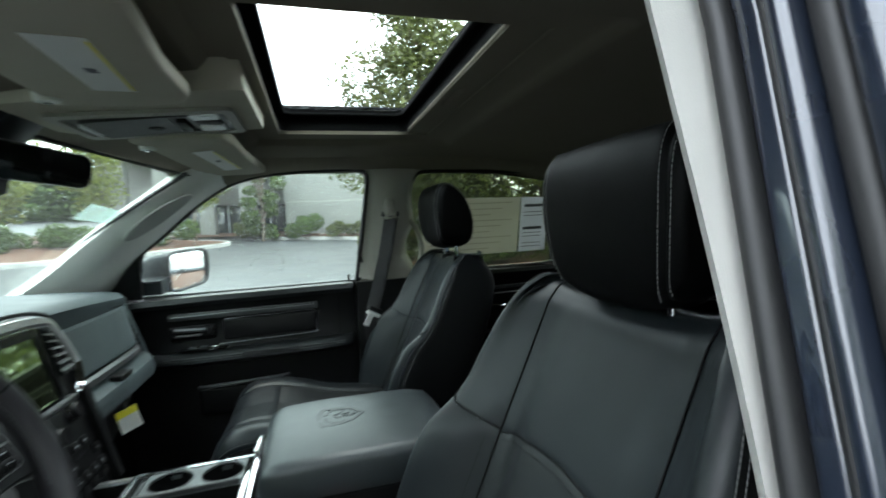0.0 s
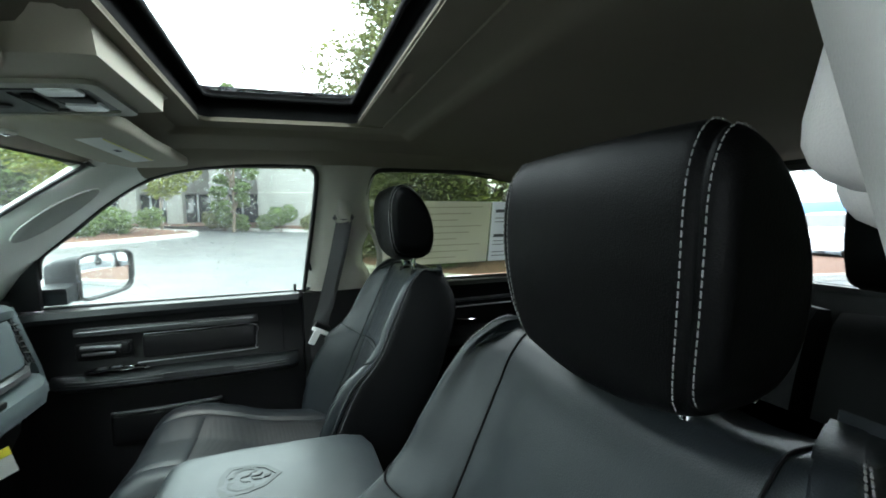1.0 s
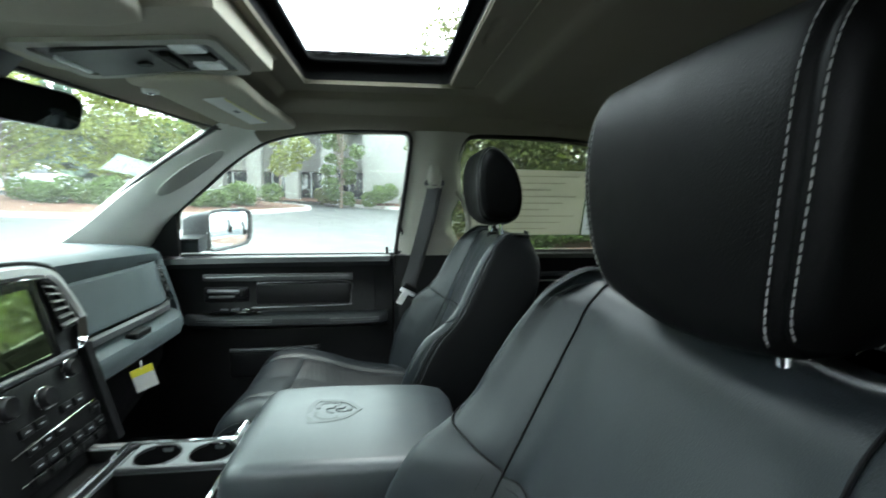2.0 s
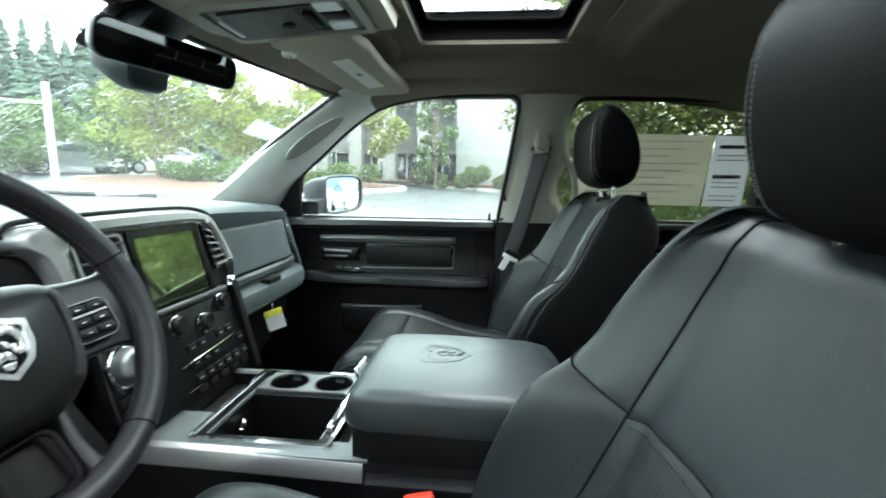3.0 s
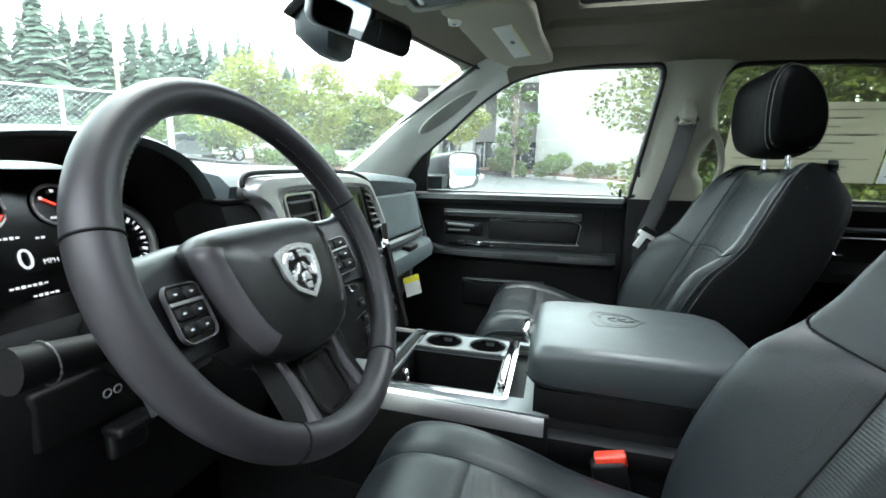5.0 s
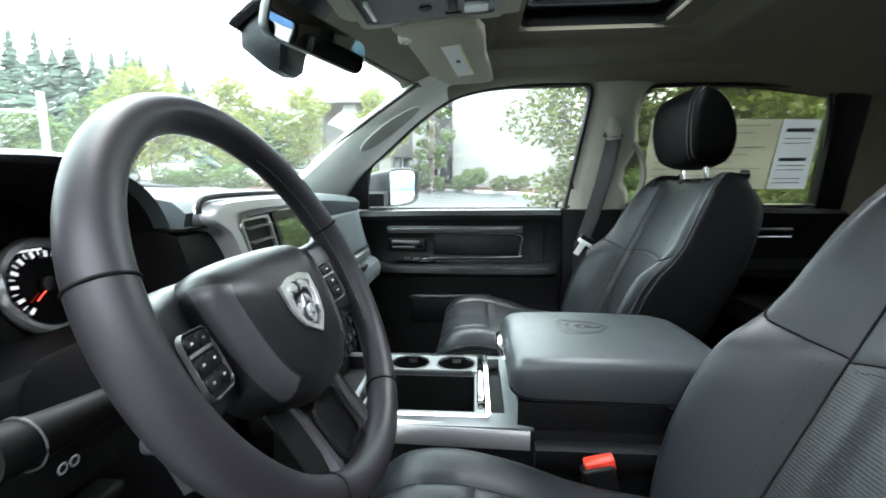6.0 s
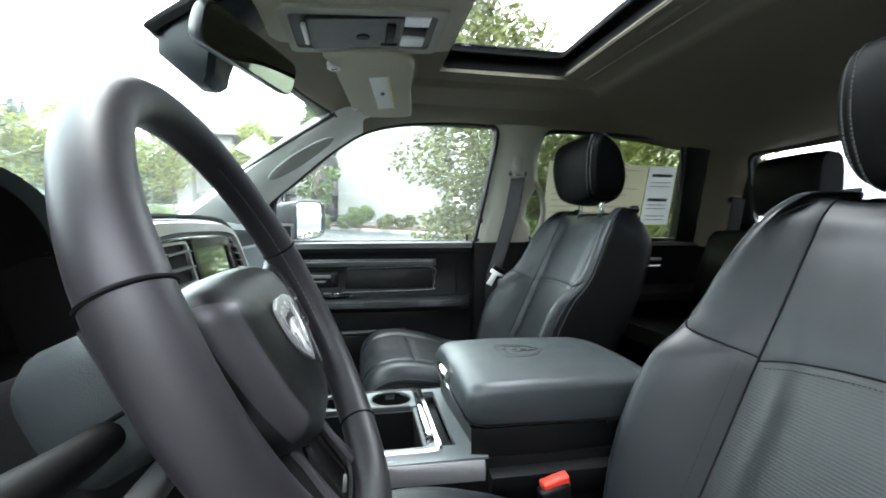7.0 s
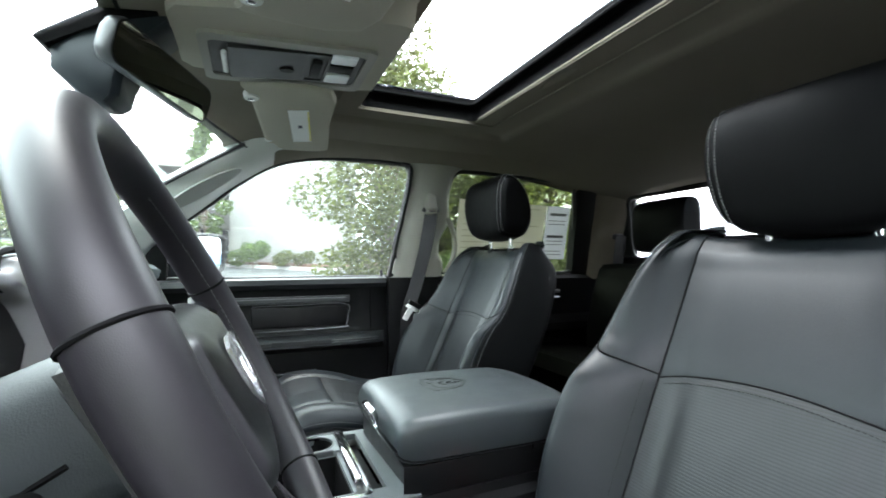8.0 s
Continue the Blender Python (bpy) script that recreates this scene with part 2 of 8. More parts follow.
def mesh_of(name, bm, material, smooth=True, angle=38):
    me = bpy.data.meshes.new(name)
    bmesh.ops.recalc_face_normals(bm, faces=bm.faces[:])
    bm.to_mesh(me)
    bm.free()
    me.materials.append(material)
    if smooth:
        me.polygons.foreach_set("use_smooth", [True] * len(me.polygons))
        me.set_sharp_from_angle(angle=radians(angle))
    return me


def part(name, bm, material, parent, label="", smooth=True, angle=38):
    """Links a bmesh, given in the world's metres, as one mesh under a thing or a part."""
    o = ORIGIN[parent.name]
    bmesh.ops.translate(bm, verts=bm.verts[:], vec=-o)
    ob = new(name, mesh_of(name, bm, material, smooth, angle))
    ob.parent = parent
    ORIGIN[ob.name] = o
    if label:
        ob["label"] = label
    return ob


def solid(name, bm, material, label="", category="", kind="structure", smooth=True, angle=38):
    """A top-level mesh."""
    ob = new(name, mesh_of(name, bm, material, smooth, angle))
    ORIGIN[ob.name] = Vector((0, 0, 0))
    return tagged(ob, label, category, "", kind)


def box(size, at, r=0.004, seg=2, rot=None, taper=None):
    """A bevelled box; rot: a matrix turned about its middle; taper: (x, y) scale of its top."""
    bm = bmesh.new()
    bmesh.ops.create_cube(bm, size=1)
    for v in bm.verts:
        k = (1, 1)
        if taper and v.co.z > 0:
            k = taper
        v.co = Vector((v.co.x * size[0] * k[0], v.co.y * size[1] * k[1], v.co.z * size[2]))
    if r:
        r = min(r, 0.49 * min(size))
        bmesh.ops.bevel(bm, geom=bm.edges[:], offset=r, segments=seg, profile=0.5, affect="EDGES")
    m = Matrix.Translation(at)
    if rot is not None:
        m = m @ rot.to_4x4()
    bmesh.ops.transform(bm, matrix=m, verts=bm.verts[:])
    return bm


def join(*bms):
    """One bmesh out of several."""
    tmp = bmesh.new()
    for b in bms:
        me = bpy.data.meshes.new("tmp")
        b.to_mesh(me)
        b.free()
        tmp.from_mesh(me)
        bpy.data.meshes.remove(me)
    return tmp


def loft(loops, caps=True, closed=True, ring=False):
    """Skin over loops of equal length."""
    bm = bmesh.new()
    vs = [[bm.verts.new(p) for p in loop] for loop in loops]
    n = len(vs[0])
    for i in range(len(vs) if ring else len(vs) - 1):
        a, b = vs[i], vs[(i + 1) % len(vs)]
        for j in range(n if closed else n - 1):
            k = (j + 1) % n
            bm.faces.new((a[j], a[k], b[k], b[j]))
    if caps and closed and not ring:
        bm.faces.new(vs[0][::-1])
        bm.faces.new(vs[-1])
    return bm


def spl(xs, ys):
    """A smooth curve through points, as a function."""
    xs, ys = np.array(xs, float), np.array(ys, float)
    d = np.gradient(ys, xs)
    s = np.diff(ys) / np.diff(xs)
    for i in range(1, len(xs) - 1):
        if s[i - 1] * s[i] <= 0:
            d[i] = 0

    def f(x):
        x = min(max(x, xs[0]), xs[-1])
        i = min(max(int(np.searchsorted(xs, x)) - 1, 0), len(xs) - 2)
        h = xs[i + 1] - xs[i]
        t = (x - xs[i]) / h
        return float((2 * t**3 - 3 * t**2 + 1) * ys[i] + (t**3 - 2 * t**2 + t) * h * d[i] + (3 * t**2 - 2 * t**3) * ys[i + 1] + (t**3 - t**2) * h * d[i + 1])
    return f


def curve3(pts, n=24, closed=False):
    """A smooth path through points."""
    pts = [Vector(p) for p in pts]
    out = []
    m = len(pts)
    count = m if closed else m - 1
    for i in range(count):
        p1, p2 = pts[i], pts[(i + 1) % m]
        p0 = pts[i - 1] if (closed or i > 0) else p1
        p3 = pts[(i + 2) % m] if (closed or i + 2 < m) else p2
        k = max(2, n // count)
        for j in range(k):
            t = j / k
            out.append(0.5 * ((2 * p1) + (p2 - p0) * t + (2 * p0 - 5 * p1 + 4 * p2 - p3) * t * t + (3 * p1 - p0 - 3 * p2 + p3) * t**3))
    if not closed:
        out.append(pts[-1])
    return out


def tube(path, r, seg=10, closed=False, flat=1.0, up=(0, 0, 1)):
    """A round or flattened bar along a path."""
    path = [Vector(p) for p in path]
    loops = []
    n = len(path)
    for i, p in enumerate(path):
        a = path[(i - 1) % n] if closed or i else path[0]
        b = path[(i + 1) % n] if closed or i < n - 1 else path[-1]
        t = (b - a).normalized()
        u = Vector(up)
        if abs(t.dot(u)) > 0.97:
            u = Vector((1, 0.3, 0))
        s = t.cross(u).normalized()
        w = s.cross(t)
        rad = r(i / max(1, n - 1)) if callable(r) else r
        loops.append([p + s * (rad * math.cos(2 * math.pi * k / seg)) + w * (rad * flat * math.sin(2 * math.pi * k / seg)) for k in range(seg)])
    return loft(loops, ring=closed)


def plate(outline, depth, axis=(0, 0, 1), r=0.0, seg=2):
    """A polygon of points in space, thickened along axis; r rounds its rim."""
    bm = bmesh.new()
    a = Vector(axis).normalized() * depth
    lo = [bm.verts.new(Vector(p)) for p in outline]
    hi = [bm.verts.new(Vector(p) + a) for p in outline]
    n = len(lo)
    bm.faces.new(lo[::-1])
    top = bm.faces.new(hi)
    for i in range(n):
        bm.faces.new((lo[i], lo[(i + 1) % n], hi[(i + 1) % n], hi[i]))
    if r:
        bmesh.ops.bevel(bm, geom=list(top.edges), offset=r, segments=seg, profile=0.5, affect="EDGES")
    return bm


def frame_plate(outer, inner, depth, axis):
    """A flat ring between two outlines of the same number of points."""
    a = Vector(axis).normalized() * depth
    loops = [[Vector(p) for p in outer], [Vector(p) + a for p in outer], [Vector(p) + a for p in inner], [Vector(p) for p in inner]]
    return loft(loops, ring=True)


def rounded(w, h, r, n=5, cx=0.0, cy=0.0):
    """Points of a rounded rectangle in 2D."""
    out = []
    for sx, sy, a0 in ((1, 1, 0), (-1, 1, 90), (-1, -1, 180), (1, -1, 270)):
        for i in range(n + 1):
            a = radians(a0 + 90 * i / n)
            out.append((cx + sx * (w / 2 - r) + r * math.cos(a), cy + sy * (h / 2 - r) + r * math.sin(a)))
    return out


def shell(f, us, vs, thick=0.004, hole=None):
    """A surface f(u, v) over a grid, thickened; hole(u, v): cells left out."""
    bm = bmesh.new()
    g = [[bm.verts.new(f(u, v)) for v in vs] for u in us]
    for i in range(len(us) - 1):
        for j in range(len(vs) - 1):
            if hole and hole(0.5 * (us[i] + us[i + 1]), 0.5 * (vs[j] + vs[j + 1])):
                continue
            bm.faces.new((g[i][j], g[i + 1][j], g[i + 1][j + 1], g[i][j + 1]))
    for v in [v for v in bm.verts if not v.link_faces]:
        bm.verts.remove(v)
    if thick:
        bmesh.ops.recalc_face_normals(bm, faces=bm.faces[:])
        bmesh.ops.solidify(bm, geom=bm.faces[:], thickness=thick)
    return bm


def quilt(f, a0, a1, v0, v1, na=18, nv=22, puff=0.0045, edge=0.012, lift=0.0, mid=(0, 0, 0), top=True):
    """A padded panel on a surface f(a, v) between a0..a1 and the border curves v0(a)..v1(a): sunk along its seams."""
    P = np.zeros((na + 1, nv + 1, 3))
    N = np.zeros_like(P)
    e = 1e-3
    for i in range(na + 1):
        for j in range(nv + 1):
            a = a0 + (a1 - a0) * i / na
            lo, hi = v0(a), v1(a)
            v = lo + (hi - lo) * j / nv
            p = np.array(f(a, v))
            da = np.array(f(a + e, v)) - np.array(f(a - e, v))
            dv = np.array(f(a, min(1, v + e))) - np.array(f(a, max(0, v - e)))
            nn = np.cross(da, dv)
            N[i, j] = nn / (np.linalg.norm(nn) + 1e-12)
            P[i, j] = p
    ca = np.concatenate([np.zeros((1, nv + 1)), np.cumsum(np.linalg.norm(np.diff(P, axis=0), axis=2), axis=0)])
    cv = np.concatenate([np.zeros((na + 1, 1)), np.cumsum(np.linalg.norm(np.diff(P, axis=1), axis=2), axis=1)], axis=1)
    d = np.minimum(np.minimum(ca, ca[-1] - ca), np.minimum(cv, cv[:, -1:] - cv) if top else cv)
    k = np.clip(d / edge, 0, 1)
    k = np.sqrt(np.clip(1 - (1 - k) ** 2, 0, 1))
    sign = 1.0 if (N * (P - np.array(mid))).sum() > 0 else -1.0
    Q = P + N * (sign * (lift - puff * (1 - k)))[:, :, None]
    bm = bmesh.new()
    g = [[bm.verts.new(Q[i, j]) for j in range(nv + 1)] for i in range(na + 1)]
    for i in range(na):
        for j in range(nv):
            bm.faces.new((g[i][j], g[i + 1][j], g[i + 1][j + 1], g[i][j + 1]))
    rim = [g[i][0] for i in range(na + 1)] + [g[na][j] for j in range(1, nv + 1)] + [g[i][nv] for i in range(na - 1, -1, -1)] + [g[0][j] for j in range(nv - 1, 0, -1)]
    NN = {}
    for i in range(na + 1):
        for j in range(nv + 1):
            NN[g[i][j]] = N[i, j]
    low = [bm.verts.new(Vector(v.co) - Vector(NN[v]) * sign * 0.008) for v in rim]
    for i in range(len(rim)):
        k2 = (i + 1) % len(rim)
        bm.faces.new((rim[i], rim[k2], low[k2], low[i]))
    return bm


def stitches(path, step=0.0055, length=0.0036, r=0.0007, skip=0):
    """A row of short threads along a path."""
    path = [Vector(p) for p in path]
    bm = bmesh.new()
    acc, nxt = 0.0, 0.0
    for a, b in zip(path, path[1:]):
        L = (b - a).length
        if L < 1e-9:
            continue
        t = (b - a) / L
        while nxt <= acc + L:
            p = a + t * (nxt - acc)
            u = Vector((0, 0, 1)) if abs(t.z) < 0.9 else Vector((1, 0, 0))
            s = t.cross(u).normalized()
            w = s.cross(t)
            ends = []
            for e in (-0.5, 0.5):
                ends.append([bm.verts.new(p + t * (length * e) + (s * c + w * d) * r) for c, d in ((1, 0), (0, 1), (-1, 0), (0, -1))])
            for k in range(4):
                bm.faces.new((ends[0][k], ends[0][(k + 1) % 4], ends[1][(k + 1) % 4], ends[1][k]))
            bm.faces.new(ends[0][::-1])
            bm.faces.new(ends[1])
            nxt += step
        acc += L
    return bm


def lettering(text, size, m, name, material, parent):
    """Raised letters in the built-in font, as a mesh."""
    cu = bpy.data.curves.new(name, "FONT")
    cu.body, cu.size, cu.extrude, cu.align_x, cu.align_y = text, size, 0.0002, "CENTER", "CENTER"
    tmp = new("tmp_text", cu)
    me = bpy.data.meshes.new_from_object(tmp.evaluated_get(bpy.context.evaluated_depsgraph_get()))
    bpy.data.objects.remove(tmp)
    bm = bmesh.new()
    bm.from_mesh(me)
    bmesh.ops.transform(bm, matrix=m, verts=bm.verts[:])
    return part(name, bm, material, parent, smooth=False)


def side(y):
    """The same place on the other side of the cab."""
    return 2 * CY - y

# ---------------------------------------------------------------- the cab


def yg(z):
    """Where the passenger's side glass lies at a height."""
    return 0.80 - 0.27 * (z - 1.30)


def roof_z(x, y):
    s = abs(y - CY)
    z = 1.782 - 0.034 * max(0, (s - 0.30) / 0.40) ** 2
    if x < -0.2:
        z -= 0.045 * ((-0.2 - x) / 0.35) ** 2
    if x > 0.3:
        z -= 0.10 * ((x - 0.3) / 0.8) ** 2
    return z


HX0, HX1, HY0, HY1 = -0.195, 0.172, -0.415, 0.335      # the sunroof's opening
TRAY = 0.085                                            # width of the cloth step round it


def build_roof():
    us = [-0.55, -0.50, -0.45, -0.40, -0.35, -0.30, HX0 - 0.086, HX0 - 0.0845, HX0 - 0.074, HX0 - 0.0635, HX0 - 0.062, HX0 - 0.03, HX0, -0.10, 0.0, 0.10, HX1, HX1 + 0.03, HX1 + 0.066, HX1 + 0.066 + 0.0625, HX1 + 0.066 + 0.074, HX1 + 0.066 + 0.086, 0.34, 0.44, 0.54, 0.64, 0.74, 0.84, 0.94, 1.04, 1.14]
    vs = [side(0.715), side(0.70), side(0.67), side(0.60), side(0.52), HY0 - 0.086, HY0 - 0.074, HY0 - 0.062, HY0 - 0.03, HY0, -0.25, -0.10, CY, 0.10, 0.20, HY1, HY1 + 0.03, HY1 + 0.062, HY1 + 0.0635, HY1 + 0.074, HY1 + 0.0845, HY1 + 0.086, 0.50, 0.56, 0.60, 0.64, 0.67, 0.70, 0.715]

    def f(x, y):
        z = roof_z(x, y)
        # the cloth steps up into a shallow tray round the opening
        dx = max(HX0 - x, x - HX1 - 0.066, 0)
        dy = max(HY0 - y, y - HY1, 0)
        e = (TRAY - max(dx, dy)) / 0.022
        z += 0.014 * min(1.0, max(0.0, e))
        s = abs(y - CY)
        if x < -0.40:        # its front edge follows the windscreen's bow
            x -= 0.125 * max(0.0, 1 - (s / 0.58) ** 2) * (-0.40 - x) / 0.15
        if s > 0.73:
            z -= 0.05 * ((s - 0.73) / 0.025) ** 2 * 0.25
        return (x, y, z)
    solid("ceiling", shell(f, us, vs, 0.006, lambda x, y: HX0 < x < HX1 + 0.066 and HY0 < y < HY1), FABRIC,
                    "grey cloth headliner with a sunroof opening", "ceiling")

    def g(x, y):
        x2, y2, z = f(x, y)
        return (x2, y2 + 0.03 * math.copysign(1, y - CY) * (abs(y - CY) > 0.6), z + 0.075)
    solid("roof", shell(g, us, vs, 0.003, lambda x, y: HX0 < x < HX1 and HY0 < y < HY1), PAINT, "dark painted metal roof of the truck cab", "roof")

    sr = thing("sunroof", (0, CY, 1.80), "tilting glass sunroof with black seal in grey headliner", "sunroof")
    cx, cy = (HX0 + HX1) / 2, (HY0 + HY1) / 2
    w, h = HX1 - HX0, HY1 - HY0
    part("lip", tube([(x, y, 1.797) for x, y in rounded(w + 0.074, h + 0.006, 0.03, 6, cx + 0.034, cy)], 0.0045, 8, True), FABRIC, sr, "padded grey cloth lip")
    o = rounded(w + 0.03, h + 0.03, 0.04, 6, cx, cy)
    i1 = rounded(w - 0.002, h - 0.002, 0.03, 6, cx, cy)
    part("wall", loft([[(x, y, 1.797) for x, y in i1], [(x, y, 1.806) for x, y in i1], [(x, y, 1.853) for x, y in o]], caps=False), SEALBLACK, sr, "black inner wall")
    i2 = rounded(w - 0.030, h - 0.030, 0.03, 6, cx, cy)
    part("seal", frame_plate([(x, y, 1.846) for x, y in rounded(w + 0.06, h + 0.06, 0.04, 6, cx, cy)], [(x, y, 1.846) for x, y in i2], 0.010, (0, 0, 1)), SEALBLACK, sr)
    part("seal_bead", tube([(x, y, 1.842) for x, y in i2], 0.005, 8, True), SEALBLACK, sr)
    gl = part("glass", plate([(x, y, 1.858) for x, y in rounded(w + 0.07, h + 0.07, 0.04, 6, cx, cy)], 0.005), ROOFPANE, sr)
    gl.visible_shadow = False
    # the slid-back shade shows its front edge and a finger recess
    def shade(x, y):
        u, v = (x - HX1 - 0.026) / 0.014, (y - CY) / 0.062
        dip = 0.012 * max(0.0, 1 - u * u - v * v) ** 0.5 if u * u + v * v < 1 else 0.0
        return (x, y, 1.800 + dip)
    part("shade", shell(shade, [HX1 + 0.001 + 0.0825 * i / 30 for i in range(31)], [HY0 - 0.01 + (HY1 - HY0 + 0.02) * i / 100 for i in range(101)], 0.006), FABRIC, sr, "grey cloth shade slid back, with finger recess")
    part("shade_edge", tube([(HX1 + 0.001, HY0 + 0.012, 1.800), (HX1 + 0.001, HY1 - 0.012, 1.800)], 0.0035, 8), FABRIC, sr)


def window_outline():
    pts = [(0.029, 1.302), (0.044, 1.41), (0.063, 1.534), (0.079, 1.652), (0.082, 1.70), (0.074, 1.719), (0.052, 1.727), (-0.005, 1.730), (-0.106, 1.728), (-0.205, 1.723), (-0.304, 1.711),
           (-0.403, 1.681), (-0.505, 1.617), (-0.609, 1.531), (-0.662, 1.49), (-0.700, 1.456), (-0.712, 1.40), (-0.724, 1.294)]
    return pts


def build_side(s):
    """Pillars and window surrounds; s = 1: passenger's side, -1: driver's side, whose front door stands open."""
    def Y(y):
        return y if s > 0 else side(y)
    who = "passenger" if s > 0 else "driver"
    # A pillar: a bulging skin between windscreen and side window
    A = curve3([(-1.00, 0.60, 1.345), (-0.90, 0.60, 1.415), (-0.76, 0.595, 1.53), (-0.62, 0.588, 1.63), (-0.51, 0.572, 1.705), (-0.44, 0.55, 1.741), (-0.38, 0.545, 1.758)], 36)
    B = curve3([(-0.80, 0.79, 1.34), (-0.72, 0.765, 1.44), (-0.61, 0.735, 1.533), (-0.50, 0.712, 1.622), (-0.38, 0.693, 1.694), (-0.28, 0.686, 1.718), (-0.20, 0.684, 1.727)], 36)
    loops = []
    for k in range(9):
        t = k / 8
        bul = 0.022 * math.sin(math.pi * t)
        loops.append([(a.x + (b.x - a.x) * t + bul * 0.6, Y(a.y + (b.y - a.y) * t - bul), a.z + (b.z - a.z) * t - bul * 0.35) for a, b in zip(A, B)])
    back = [[(p[0] - 0.02, p[1] + s * 0.03, p[2] + 0.02) for p in loops[k]] for k in (8, 0)]
    ap = solid("trim_pillar_front_" + who, loft(loops + back, caps=False, closed=False, ring=True), TRIM, "light grey plastic windscreen pillar trim with speaker grille", "pillar trim")
    # cloth-covered rail from the window's head up to the ceiling
    loops = []
    head = [(-0.40, 1.684), (-0.33, 1.706), (-0.25, 1.720), (-0.15, 1.729), (-0.05, 1.732), (0.03, 1.731), (0.10, 1.728), (0.18, 1.727), (0.28, 1.726), (0.45, 1.724), (0.65, 1.720), (0.82, 1.714), (0.92, 1.700)]
    for x, z in head:
        y0, y1 = yg(z) - 0.006, 0.545
        z1 = roof_z(x, y1) - 0.001
        row = []
        for k in range(10):
            t = k / 9
            b = 0.020 * math.sin(math.pi * t ** 0.75)
            row.append((x, Y(y0 + (y1 - y0) * t - 0.5 * b), z + (z1 - z) * t ** 1.5 - 0.15 * b))
        row += [(x, Y(y1 - 0.004), z1 + 0.012), (x, Y(y0 + 0.02), z + 0.020)]
        loops.append(row)
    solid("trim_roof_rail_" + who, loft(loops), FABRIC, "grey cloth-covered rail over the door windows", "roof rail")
    # its oval grille
    ring = []
    for k in range(28):
        a = 2 * math.pi * k / 28
        tt = 0.46 + 0.30 * math.sin(a) * 0.62
        ss = 0.44 + 0.125 * math.cos(a) + 0.02 * math.sin(a)
        i = ss * (len(A) - 1)
        i0 = int(i)
        fr = i - i0
        aa = A[i0].lerp(A[i0 + 1], fr)
        bb = B[i0].lerp(B[i0 + 1], fr)
        bul = 0.022 * math.sin(math.pi * tt)
        ring.append(Vector((aa.x + (bb.x - aa.x) * tt + bul * 0.6 + 0.002, Y(aa.y + (bb.y - aa.y) * tt - bul) - s * 0.002, aa.z + (bb.z - aa.z) * tt - bul * 0.35 - 0.002)))
    part("grille", plate(ring, 0.004, (0.3, -s * 0.8, -0.4), 0.002), mat("grille_cloth_" + who, (0.36, 0.36, 0.335), 0.9, bump=1.0, bscale=700, cells=True), ap, "oval cloth speaker grille")
    part("grille_rim", tube(ring, 0.0025, 6, True), TRIM, ap)
    # B pillar: the A pillar's plastic, with shade put into its colour
    Zs = [1.30, 1.33, 1.36, 1.38, 1.40, 1.42, 1.45, 1.48, 1.50, 1.52, 1.55, 1.60, 1.64, 1.67, 1.695, 1.715, 1.735, 1.75]
    fx = spl([1.30, 1.45, 1.60, 1.69, 1.72, 1.75], [0.062, 0.078, 0.100, 0.108, 0.092, 0.050] if s > 0 else [0.069, 0.077, 0.078, 0.071, 0.061, 0.046])
    rx = spl([1.30, 1.345, 1.375, 1.40, 1.45, 1.49, 1.53, 1.58, 1.66, 1.71, 1.75], [0.250, 0.250, 0.236, 0.222, 0.222, 0.240, 0.258, 0.245, 0.248, 0.268, 0.310])
    loops = []
    for z in Zs:
        y = yg(z)
        a, b = fx(z), rx(z)
        m = (a + b) / 2
        prof = [(a - 0.03, y + 0.02), (a, y - 0.012), (a + 0.02, y - 0.030), (m, y - 0.040), (b - 0.02, y - 0.030), (b, y - 0.010), (b + 0.02, y + 0.02)]
        loops.append([(px, Y(py), z) for px, py in prof])
    bp = solid("trim_pillar_middle_" + who, loft(loops), BEZEL_SHADETRIM if s > 0 else DIMTRIM, "grey plastic middle pillar trim with belt anchor", "pillar trim")
    # belt height adjuster
    yb = yg(1.60) - (0.026 if s > 0 else 0.034)
    if s > 0:
        part("adjuster", box((0.052, 0.020, 0.150), (0.165, Y(yb + 0.004), 1.612), 0.018, 4, Euler((s * radians(-14), 0, 0)).to_matrix()), BEZEL_SHADETRIM, bp)
        part("anchor_cap", box((0.044, 0.032, 0.085), (0.165, Y(yb - 0.008), 1.592), 0.015, 4, Euler((s * radians(-14), 0, 0)).to_matrix()), BEZEL_SHADETRIM, bp, "grey belt anchor cap")
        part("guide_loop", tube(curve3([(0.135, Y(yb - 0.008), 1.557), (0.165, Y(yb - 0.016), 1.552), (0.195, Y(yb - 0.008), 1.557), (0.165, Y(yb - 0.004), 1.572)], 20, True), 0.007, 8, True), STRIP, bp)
    else:
        part("adjuster", box((0.062, 0.050, 0.150), (0.178, side(0.6865), 1.626), 0.022, 4, Euler((s * radians(-14), 0, 0)).to_matrix()), DIMTRIM, bp, "pale belt height adjuster")
        part("anchor_cap", box((0.054, 0.044, 0.085), (0.186, side(0.6825), 1.582), 0.018, 4, Euler((s * radians(-14), 0, 0)).to_matrix()), DIMTRIM, bp, "pale belt anchor cap")
    part("loop_trim", tube(curve3([(0.246, Y(yg(1.535) - 0.014), 1.535), (0.278, Y(yg(1.49) - 0.016), 1.49), (0.297, Y(yg(1.42) - 0.016), 1.42), (0.290, Y(yg(1.36) - 0.014), 1.36), (0.268, Y(yg(1.315) - 0.010), 1.315)], 20), 0.0105, 8), BEZEL_SHADETRIM if s > 0 else TRIM, bp, "grey curved trim behind the belt")
